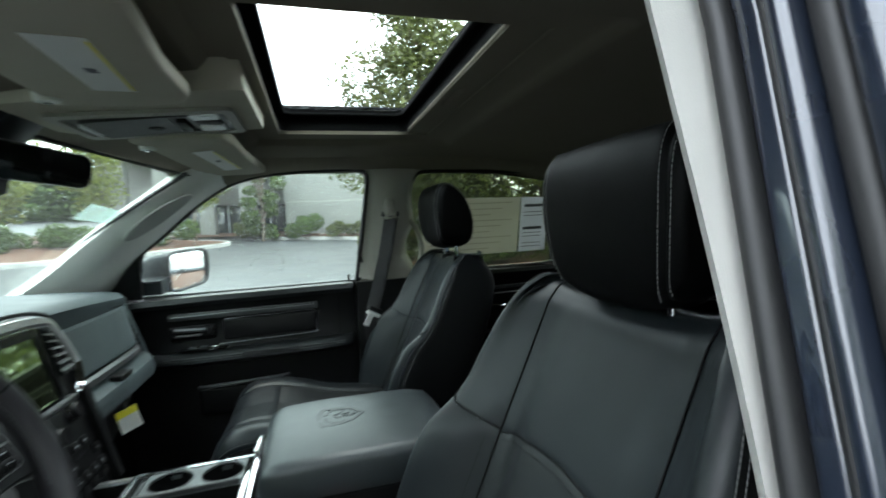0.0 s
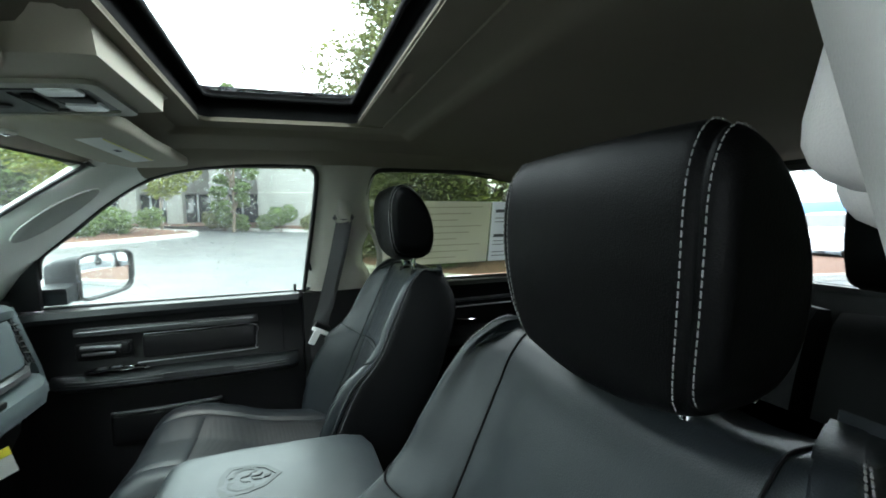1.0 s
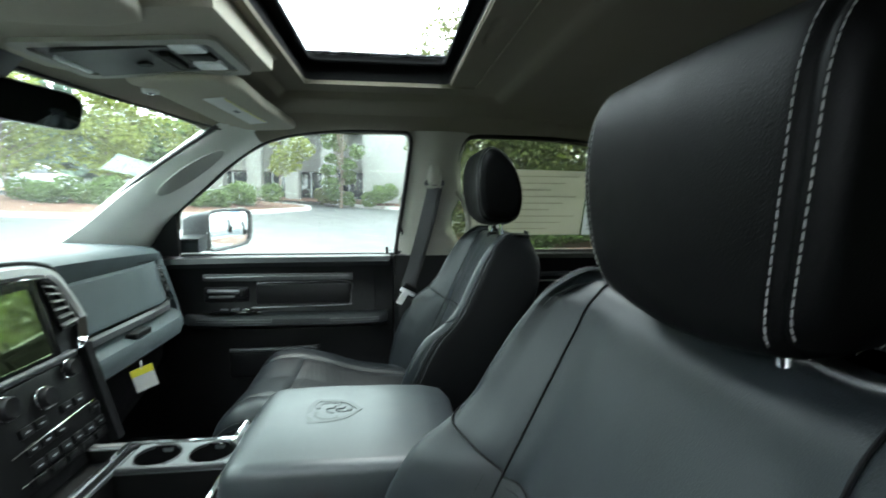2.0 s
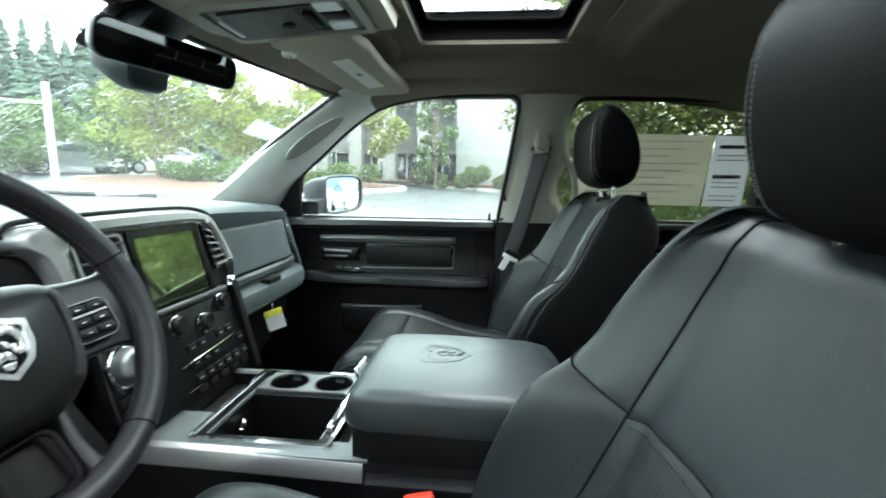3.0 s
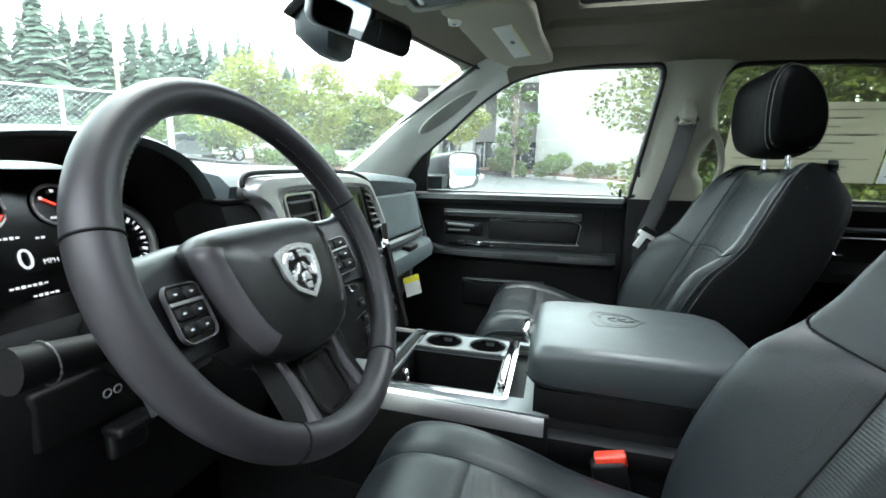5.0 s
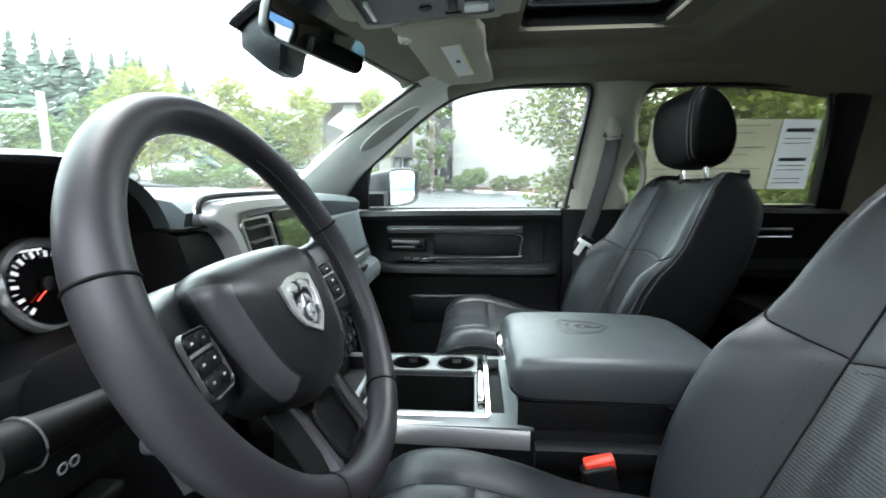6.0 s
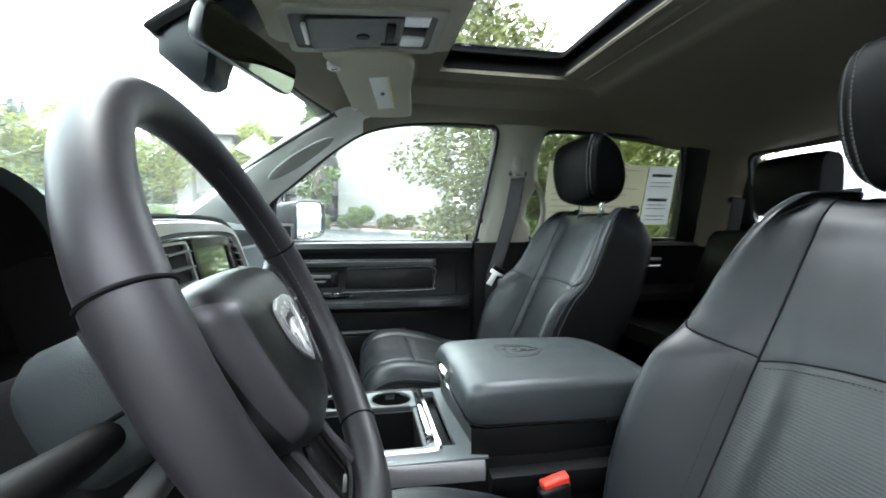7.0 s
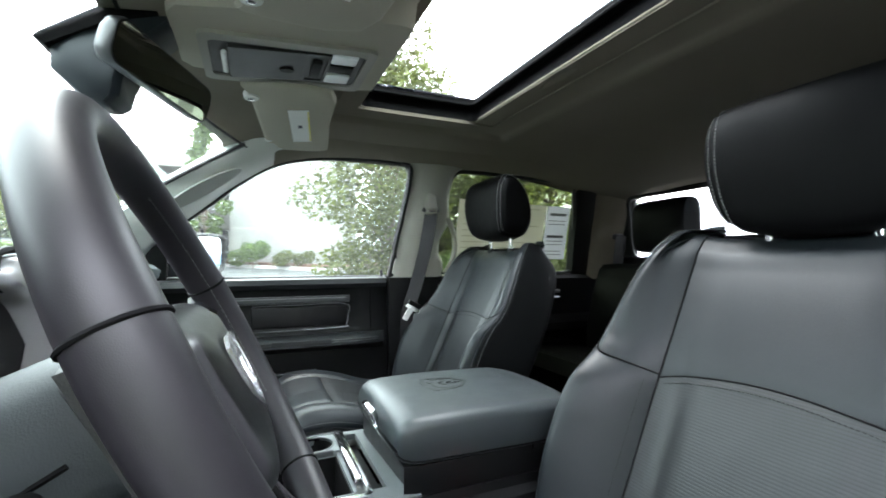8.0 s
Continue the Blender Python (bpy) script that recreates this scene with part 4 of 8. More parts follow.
def build_seat():
    o = Vector(SEAT_P)

    def W(p):
        return (p[0] + o.x, p[1] + o.y, p[2] + o.z)
    seat = thing("bucket_seat", (0.0, o.y, 0.66), "black leather bucket seat with pale stitching and head rest", "car seat", "front seats")

    def fb(a, v):
        return W(seat_back(a, v))

    def fc(a, v):
        return W(seat_cushion(a, v))
    # back rest
    n = 40
    arc = [-2 + 4 * i / n for i in range(n)]
    body = loft([[W(seat_back(a, v / 22, 0.008)) for a in arc] for v in range(23)])
    back = part("backrest", body, LEATHER, seat, "leather back rest")
    mid = W((0.30, 0, 1.15))

    def arch(a):
        return 0.508 + 0.033 * (1 - (a / 0.6) ** 2)

    def diag(a):
        return 0.515 + 0.080 * (abs(a) - 0.6) / 0.45
    part("upper_panel", quilt(fb, -0.6, 0.6, lambda a: arch(a) + 0.002, lambda a: 0.999, 26, 44, mid=mid, puff=0.0010, edge=0.004, top=False), LEATHER, back)
    part("lower_insert", quilt(fb, -0.6, 0.6, lambda a: 0.02, lambda a: arch(a) - 0.002, 26, 44, mid=mid, puff=0.0008, edge=0.004), PERF, back, "perforated leather insert")
    for sg in (1, -1):
        part("upper_bolster", quilt(fb, sg * 0.605, sg * 1.05, lambda a: diag(a) + 0.002, lambda a: 0.999, 16, 34, mid=mid, puff=0.0016, edge=0.006, top=False), LEATHER, back)
        part("lower_bolster", quilt(fb, sg * 0.605, sg * 1.05, lambda a: 0.02, lambda a: diag(a) - 0.002, 16, 30, mid=mid, puff=0.0016, edge=0.006), LEATHER, back)
        part("side_panel", quilt(fb, sg * 1.055, sg * 1.62, lambda a: 0.02, lambda a: 0.999, 14, 40, mid=mid, puff=0.003, edge=0.008, top=False), SHADED_SIDEVINYL, back, "matt black vinyl side darkened for shade")
        for off in (1.03, 1.085):
            part("stitching", stitches([Vector(fb(sg * off, 0.05 + 0.90 * i / 90)) + Vector((-0.0015, sg * 0.0015, 0)) for i in range(91)]), THREAD, back, "grey thread", smooth=False)
        for off, lo, hi in ((0.655, 0.03, 0.50),):
            part("stitching", stitches([Vector(fb(sg * off, lo + (hi - lo) * i / 60)) + Vector((-0.0012, 0, 0)) for i in range(61)], 0.006, 0.003, 0.0005), SEAM, back, smooth=False)
    part("stitching", stitches([Vector(fb(a / 50 * 0.58, arch(a / 50 * 0.58) - 0.018)) + Vector((-0.001, 0, 0)) for a in range(-50, 51)], 0.0055, 0.003, 0.0006), SEAM, back, smooth=False)
    # sewn seams between the panels
    part("seam", tube([fb(a / 40 * 0.6, arch(a / 40 * 0.6)) for a in range(-40, 41)], 0.0012, 6), SEAM, back)
    for sg in (1, -1):
        part("seam", tube([fb(sg * 0.6025, 0.02 + 0.965 * i / 60) for i in range(61)], 0.0012, 6), SEAM, back)
        part("seam", tube([fb(sg * (0.605 + 0.44 * i / 24), diag(0.605 + 0.44 * i / 24)) for i in range(25)], 0.0012, 6), SEAM, back)
    # cushion
    arc2 = [-1.4 + 2.8 * i / 30 for i in range(31)]
    sec = [[W(seat_cushion(a, v / 16, 0.006)) for a in arc2] + [W((seat_cushion(1.4, v / 16)[0], 0.22, 0.80)), W((seat_cushion(1.4, v / 16)[0], -0.22, 0.80))] for v in range(17)]
    cush = part("seat_cushion", loft(sec), LEATHER, seat, "leather seat cushion")
    cm = W((-0.15, 0, 0.85))
    part("insert", quilt(fc, -0.6, 0.6, lambda a: 0.40, lambda a: 0.97, 22, 26, mid=cm), PERF, cush, "perforated leather insert")
    part("front_panel", quilt(fc, -0.6, 0.6, lambda a: 0.01, lambda a: 0.396, 22, 22, mid=cm), LEATHER, cush)
    for sg in (1, -1):
        part("bolster", quilt(fc, sg * 0.605, sg * 1.12, lambda a: 0.01, lambda a: 0.97, 14, 34, mid=cm), LEATHER, cush)
        part("side_panel", quilt(fc, sg * 1.125, sg * 1.4, lambda a: 0.01, lambda a: 0.97, 8, 30, mid=cm, puff=0.004), SHADED_SIDEVINYL, cush)
        part("stitching", stitches([Vector(fc(sg * 1.08, 0.03 + 0.92 * i / 80)) + Vector((0, 0, 0.0015)) for i in range(81)]), THREAD, cush, "grey thread", smooth=False)
    part("base", box((0.50, 0.46, 0.16), W((-0.13, 0, 0.75)), 0.02, 3), BLACK, seat, "black plastic seat base")
    # head rest on two posts
    prof = headrest_profile()
    n = len(prof)
    ss = [-0.134, -0.1336, -0.1328, -0.1316, -0.1302, -0.129, -0.126, -0.121, -0.1185, -0.117, -0.115, -0.113, -0.1115, -0.108, -0.102, -0.09, -0.07, -0.04, 0.0]
    ss = ss + [-x for x in ss[-2::-1]]
    hr = part("headrest", loft([[W(headrest_at(s, k)) for k in range(n)] for s in ss]), LEATHER_SHADED, seat, "stitched leather head rest", angle=60)
    for sg in (1, -1):
        for off in (0.1085, 0.1215):
            part("stitching", stitches([W(headrest_at(sg * off, k % n, 0.0008)) for k in range(1, n - 6)], 0.0062, 0.0042, 0.00065), STITCH, hr, "pale thread", smooth=False)
        part("post", tube([W((0.326, sg * 0.066, 1.36)), W((0.318, sg * 0.066, 1.45))], 0.0065, 12), CHROME, hr, "chrome post")
        part("collar", loft([[W((0.327 + r * math.cos(t), sg * 0.066 + r * math.sin(t), z)) for t in [2 * math.pi * q / 14 for q in range(14)]] for r, z in ((0.017, 1.386), (0.017, 1.401), (0.013, 1.405))]), BLACK, hr)
    return seat


passenger_seat = build_seat()
driver_seat = copy_thing(passenger_seat, pose(-0.045, -0.508, 0.66))
for ob in [driver_seat, *driver_seat.children_recursive]:
    if ob.name.startswith("headrest"):
        ob.location = (0.079, -0.012, -0.034)      # the driver's head rest is pushed lower and is slimmer
        ob.scale = (0.75, 1.0, 1.0)
    ORIGIN[ob.name] = Vector((-0.045, -0.508, 0.66))


def buckle(at, lean):
    b = thing("seat_belt_buckle", at, "black belt buckle with red release button", "belt buckle")
    r = Euler((lean, radians(-14), 0)).to_matrix()
    x, y, z = at
    part("housing", box((0.052, 0.022, 0.085), (x, y, z - 0.02), 0.007, 3, r), BLACK, b)
    part("button", box((0.047, 0.018, 0.022), tuple(Vector((x, y, z)) + r @ Vector((0, 0, 0.022))), 0.004, 3, r), RED, b, "red release button")
    part("strap", box((0.045, 0.004, 0.16), tuple(Vector((x, y, z)) + r @ Vector((0, 0, -0.13))), 0.001, 1, r), WEB, b)


buckle((-0.105, -0.245, 0.935), radians(8))


def build_belt():
    b = thing("seat_belt", (0.14, 0.66, 0.66), "black seat belt with metal tongue hanging from middle pillar", "seat belt")
    path = curve3([(0.165, yg(1.56) - 0.046, 1.562), (0.130, 0.655, 1.42), (0.092, 0.655, 1.28), (0.062, 0.660, 1.17), (0.075, 0.700, 1.0), (0.10, 0.735, 0.78), (0.12, 0.74, 0.67)], 40)
    loops = []
    for i, p in enumerate(path):
        w = Vector((0.92, -0.25, 0.25)).normalized() * 0.0235
        nrm = Vector((0.25, 0.95, 0.0)).normalized() * 0.0009
        loops.append([p - w - nrm, p + w - nrm, p + w + nrm, p - w + nrm])
    part("strap", loft(loops), WEB, b)
    part("strap", loft([[q + Vector((0.012, 0.012, 0)) for q in lp] for lp in loops[:18]]), WEB, b)
    t = Vector((0.071, 0.628, 1.192))
    r = Euler((radians(10), radians(28), radians(12))).to_matrix()
    part("tongue", join(box((0.058, 0.009, 0.014), tuple(t), 0.004, 2, r), box((0.022, 0.004, 0.046), tuple(t + r @ Vector((-0.008, -0.004, -0.026))), 0.001, 1, r)), PALEMETAL, b, "bright metal tongue")
    part("tongue_cover", box((0.052, 0.012, 0.018), tuple(t + r @ Vector((0.0, 0.004, 0.016))), 0.005, 2, r), BLACK, b)
    return b


build_belt()


def build_rear_seat():
    s = thing("rear_bench_seat", (0.9, CY, 0.66), "black leather rear bench with head rests", "car seat")
    def sec(y, k):
        return [(x, y, z) for x, z in ((0.56, 0.90 * k + 0.1), (0.545, 0.96), (0.58, 1.005), (0.72, 1.00), (0.90, 0.985), (0.90, 0.82), (0.58, 0.82))]
    # the bench's shade behind the front seats is put into its leather colour
    part("seat_cushion", loft([sec(y, 0.9) for y in (side(0.70), side(0.66), -0.3, CY, 0.25, 0.66, 0.70)]), LEATHER_SHADED, s)
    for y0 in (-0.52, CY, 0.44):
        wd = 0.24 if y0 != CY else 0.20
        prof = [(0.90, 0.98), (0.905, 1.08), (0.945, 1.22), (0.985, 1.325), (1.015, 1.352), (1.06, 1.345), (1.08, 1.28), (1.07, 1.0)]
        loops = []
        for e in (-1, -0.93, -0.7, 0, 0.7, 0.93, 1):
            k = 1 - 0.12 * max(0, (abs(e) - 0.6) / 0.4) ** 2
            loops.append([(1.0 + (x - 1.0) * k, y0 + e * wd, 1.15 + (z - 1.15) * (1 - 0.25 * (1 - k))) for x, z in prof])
        part("back", loft(loops), LEATHER_SHADED, s)
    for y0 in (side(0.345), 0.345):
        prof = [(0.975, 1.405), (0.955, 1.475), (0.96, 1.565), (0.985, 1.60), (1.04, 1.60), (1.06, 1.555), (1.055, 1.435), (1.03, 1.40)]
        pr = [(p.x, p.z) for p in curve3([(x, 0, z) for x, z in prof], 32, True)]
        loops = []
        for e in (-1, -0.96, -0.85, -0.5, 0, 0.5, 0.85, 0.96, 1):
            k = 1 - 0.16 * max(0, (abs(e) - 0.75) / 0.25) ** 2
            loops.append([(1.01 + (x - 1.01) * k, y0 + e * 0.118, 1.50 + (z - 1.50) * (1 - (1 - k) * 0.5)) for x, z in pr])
        h = part("headrest", loft(loops), LEATHER_SHADED, s)
        for sg in (1, -1):
            part("post", tube([(1.03, y0 + sg * 0.06, 1.33), (1.025, y0 + sg * 0.06, 1.42)], 0.006, 10), CHROME, h)
    b = thing("rear_seat_belt", (1.10, 0.70, 0.9), "black rear belt on the rear pillar", "seat belt")
    part("loop", box((0.05, 0.03, 0.028), (1.09, 0.665, 1.475), 0.008, 3), BLACK, b)
    part("strap", loft([[Vector((x - 0.022, y - 0.012, z)), Vector((x + 0.022, y - 0.028, z)), Vector((x + 0.022, y - 0.024, z)), Vector((x - 0.022, y - 0.008, z))] for x, y, z in ((1.085, 0.66, 1.475), (1.06, 0.66, 1.33), (1.04, 0.68, 1.15))]), WEB, b)


build_rear_seat()

# ---------------------------------------------------------------- console between the seats


def shield(cx, cy, w, h, up, right, n=(0, 0, 0), scale=1.0):
    """Outline of a shield, pointed below."""
    pts = [(-0.50, 0.40), (-0.20, 0.50), (0.20, 0.50), (0.50, 0.40), (0.47, 0.0), (0.34, -0.28), (0.0, -0.52), (-0.34, -0.28), (-0.47, 0.0)]
    c = Vector((cx, cy, 0)) if not isinstance(cx, Vector) else cx
    return [c + right * (x * w * scale) + up * (y * h * scale) for x, y in pts]


def emblem(parent, c, w, h, up, right, nrm, dark, bright):
    """A shield badge: rim, field and a few raised lumps."""
    out, inn = shield(c, 0, w, h, up, right), shield(c, 0, w, h, up, right, scale=0.80)
    rim = part("badge_rim", frame_plate(out, inn, 0.003, nrm), bright, parent, "bright shield rim")
    part("badge_field", plate([p - nrm * 0.001 for p in inn], 0.0018, nrm), dark, parent)
    def E(x, y, d=0.0):
        return c + right * (x * w) + up * (y * h) + nrm * d
    # two curling horns, brow and muzzle as plain raised shapes
    for sg in (1, -1):
        horn = curve3([E(sg * 0.07, 0.30), E(sg * 0.24, 0.30), E(sg * 0.35, 0.12), E(sg * 0.30, -0.06), E(sg * 0.20, -0.05), E(sg * 0.21, 0.06)], 20)
        part("badge_relief", tube(horn, lambda t: w * (0.078 - 0.034 * t), 8, False, 0.6, up=nrm), bright, parent)
        part("badge_relief", plate([E(sg * x, y, 0.001) for x, y in ((0.03, 0.16), (0.12, 0.10), (0.15, -0.02), (0.06, 0.02))], 0.003, nrm, 0.0008), bright, parent)
        part("badge_relief", plate([E(sg * x, y, 0.001) for x, y in ((0.02, -0.02), (0.09, -0.06), (0.11, -0.20), (0.02, -0.16))], 0.0032, nrm, 0.0008), bright, parent)
    part("badge_relief", plate([E(x, y, 0.001) for x, y in ((-0.08, -0.22), (0.08, -0.22), (0.05, -0.33), (-0.05, -0.33))], 0.003, nrm, 0.0008), bright, parent)


def build_console():
    con = thing("center_console", (-0.25, CY, 0.66), "black centre console with cup holders, bin and padded armrest", "car console")
    Z = 0.982
    yl, yr = side(0.118), 0.118
    # side walls under the deck
    sec = [[(x, yl + 0.02, 0.68), (x, yl, 0.78), (x, yl - 0.004, 0.90), (x, yl, 0.978), (x, yl + 0.004, 0.978), (x, yl + 0.004, 0.855), (x, yr - 0.004, 0.855), (x, yr - 0.004, 0.978), (x, yr, 0.978), (x, yr + 0.004, 0.90), (x, yr, 0.78), (x, yr - 0.02, 0.68)] for x in (-0.66, -0.4, -0.20, 0.13)]
    part("base", loft(sec), BLACK, con)
    # deck with bin and cup openings
    bx0, bx1, by0, by1 = -0.512, -0.305, -0.150, 0.015
    us = sorted({-0.66, -0.60, -0.535, bx0, -0.45, -0.38, bx1, -0.285, -0.25, -0.205})
    vs = sorted({yl, -0.175, by0, -0.08, -0.03, by1, 0.022, 0.1, yr})
    part("deck", shell(lambda x, y: (x, y, Z), us, vs, 0.012, lambda x, y: (bx0 < x < bx1 and by0 < y < by1) or (bx0 < x < bx1 and 0.022 < y < 0.1) or (-0.66 < x < -0.535 and -0.08 < y < 0.1) or (-0.285 < x < -0.25 and -0.15 < y < 0.1)), DECK, con, "satin grey plastic deck")
    part("bin", join(box((bx1 - bx0 + 0.004, by1 - by0 + 0.004, 0.004), ((bx0 + bx1) / 2, (by0 + by1) / 2, 0.86), 0), box((0.004, by1 - by0, 0.115), (bx0, (by0 + by1) / 2, 0.918), 0), box((0.004, by1 - by0, 0.115), (bx1, (by0 + by1) / 2, 0.918), 0), box((bx1 - bx0, 0.004, 0.115), ((bx0 + bx1) / 2, by0, 0.918), 0), box((bx1 - bx0, 0.004, 0.115), ((bx0 + bx1) / 2, by1, 0.918), 0)), DEEP, con, "deep black open bin")
    part("socket", loft([[(bx0 + 0.003 + d, -0.055 + r * math.cos(a), 0.945 + r * math.sin(a)) for a in [2 * math.pi * k / 16 for k in range(16)]] for d, r in ((0, 0.017), (0.006, 0.017), (0.006, 0.012), (0.002, 0.011))]), CHROME, con, "chrome ringed power socket")
    part("socket", box((0.006, 0.03, 0.012), (bx0 + 0.004, -0.06, 0.90), 0.002), GREYPL, con)
    # cup holders
    plate_z = Z + 0.001
    for cx in (-0.452, -0.348):
        n = 28
        ring = [(cx + 0.0435 * math.cos(2 * math.pi * k / n), 0.061 + 0.0405 * math.sin(2 * math.pi * k / n)) for k in range(n)]
        part("cup_holder", loft([[(0.061 * 0 + x, y, Z - 0.001) for x, y in ring], [(cx + (x - cx) * 0.96, 0.061 + (y - 0.061) * 0.96, Z - 0.03) for x, y in ring], [(cx + (x - cx) * 0.86, 0.061 + (y - 0.061) * 0.86, Z - 0.085) for x, y in ring]], caps=False), DEEP, con, "black cup well")
        part("cup_floor", plate([(cx + (x - cx) * 0.87, 0.061 + (y - 0.061) * 0.87, Z - 0.086) for x, y in ring], 0.002), DEEP, con)
        sq = []
        for k in range(n):
            a = 2 * math.pi * k / n
            c2, s2 = math.cos(a), math.sin(a)
            m = max(abs(c2) / 0.0525, abs(s2) / 0.0445)
            sq.append((cx + c2 / m, 0.061 + s2 / m))
        part("cup_surround", frame_plate([(x, y, plate_z - 0.004) for x, y in sq], [(x, y, plate_z - 0.004) for x, y in ring], 0.007, (0, 0, 1)), DECK, con, "satin grey cup holder surround")
        part("cup_rim", tube([(x, y, plate_z + 0.003) for x, y in ring], 0.0022, 6, True), GREYPL, con)
    part("divider", box((0.20, 0.010, 0.012), (-0.41, 0.019, Z + 0.001), 0.003), GREYPL, con)
    # chrome frame round bin and cups
    cc = rounded(0.262, 0.292, 0.012, 4, -0.408, -0.030)
    ci = rounded(0.246, 0.276, 0.008, 4, -0.408, -0.030)
    part("frame_strip", frame_plate([(x, y, Z) for x, y in cc], [(x, y, Z) for x, y in ci], 0.006, (0, 0, 1)), CHROME, con, "chrome frame strip")
    part("frame_lip", frame_plate([(x, y, Z) for x, y in ci], [(x, y, Z) for x, y in rounded(0.216, 0.25, 0.008, 4, -0.408, -0.030)], 0.0035, (0, 0, 1)), GLOSSBLACK, con)
    part("slide_bar", box((0.016, 0.215, 0.014), (-0.293, -0.02, Z + 0.008), 0.005, 3), CHROME, con, "bright sliding cover edge")
    # front tray
    part("front_tray", join(box((0.13, 0.185, 0.004), (-0.597, 0.01, 0.952), 0), box((0.004, 0.185, 0.03), (-0.535, 0.01, 0.966), 0), box((0.13, 0.004, 0.03), (-0.597, -0.08, 0.966), 0), box((0.13, 0.004, 0.03), (-0.597, 0.10, 0.966), 0)), DEEP, con, "black front tray")
    part("rear_slot", box((0.036, 0.25, 0.004), (-0.267, -0.025, 0.955), 0), DEEP, con)
    # silver side rails
    for sg, y in ((1, yl), (-1, yr)):
        part("side_rail", loft([[(x, y + sg * 0.012, z + 0.022), (x, y - sg * 0.002, z + 0.020), (x, y - sg * 0.007, z + 0.008), (x, y - sg * 0.006, z - 0.012), (x, y + sg * 0.012, z - 0.014)] for x, z in ((-0.62, 0.964), (-0.45, 0.962), (-0.212, 0.957))]), SILVER, con, "satin silver side rail")
    # armrest lid and box
    yc, hw = -0.045, 0.152

    def lid_sec(x, k, zt, zb):
        w = hw * k
        pts = []
        r = 0.022
        for a in range(0, 91, 15):
            pts.append((x, yc + w - r + r * math.sin(radians(a)), zt - r * 0.8 + r * 0.8 * math.cos(radians(a))))
        pts += [(x, yc + w + 0.002, zb + 0.012), (x, yc + w - 0.006, zb), (x, yc - w + 0.006, zb), (x, yc - w - 0.002, zb + 0.012)]
        for a in range(90, -1, -15):
            pts.append((x, yc - w + r - r * math.sin(radians(a)), zt - r * 0.8 + r * 0.8 * math.cos(radians(a))))
        pts.append((x, yc - w * 0.5, zt + 0.004))
        pts.append((x, yc, zt + 0.006))
        pts.append((x, yc + w * 0.5, zt + 0.004))
        return pts
    prof = [(-0.246, 0.90, 1.066, 1.045), (-0.243, 0.93, 1.082, 1.040), (-0.235, 0.96, 1.092, 1.034), (-0.222, 0.985, 1.098, 1.030), (-0.20, 1.0, 1.101, 1.028), (-0.12, 1.005, 1.103, 1.027), (0.0, 1.0, 1.101, 1.025), (0.08, 0.99, 1.098, 1.025), (0.12, 0.97, 1.090, 1.026), (0.14, 0.93, 1.07, 1.030)]
    arm = part("armrest", loft([lid_sec(*p) for p in prof]), ARMVINYL, con, "padded vinyl armrest lid")
    seam = [(x, yc - hw * k - 0.0015, zb + 0.006) for x, k, zt, zb in prof]
    part("armrest_seam", tube(seam, 0.0016, 6), SEAM, arm)
    box_l = []
    for x, k in ((-0.232, 0.93), (-0.21, 0.97), (0.0, 0.98), (0.13, 0.97)):
        w = hw * k
        box_l.append([(x + 0.02, yc - w + 0.012, 0.945), (x, yc - w, 0.972), (x, yc - w, 1.026), (x, yc + w, 1.026), (x, yc + w, 0.972), (x + 0.02, yc + w - 0.012, 0.945)])
    part("armrest_box", loft(box_l), BLACK, con, "black storage box under the lid")
    part("side_skirt", loft([[(x, yl - 0.006, 0.962), (x, yl - 0.020, 0.955), (x, yl - 0.022, 0.935), (x, yl - 0.004, 0.90), (x, yl + 0.03, 0.88), (x, yl + 0.03, 0.962)] for x in (-0.205, 0.0, 0.13)]), BLACK, con)
    part("latch", box((0.014, 0.066, 0.040), (-0.250, yc + 0.0, 1.070), 0.005, 3, Euler((0, radians(-24), 0)).to_matrix()), CHROME, con, "chrome lid latch")
    for k in range(3):
        part("latch_bar", box((0.004, 0.014, 0.024), (-0.2585, yc - 0.019 + 0.019 * k, 1.071), 0.002, 1, Euler((0, radians(-24), 0)).to_matrix()), GREYPL, con)
    part("hinge_notch", box((0.02, 0.006, 0.010), (0.02, yc - hw - 0.001, 1.024), 0.002), DEEP, con)
    emblem(con, Vector((-0.090, -0.030, 1.1055)), 0.094, 0.100, Vector((-1, 0, 0)), Vector((0, 1, 0)), Vector((0, 0, 1)), ARMVINYL, EMBOSS)


build_console()

# ---------------------------------------------------------------- dashboard


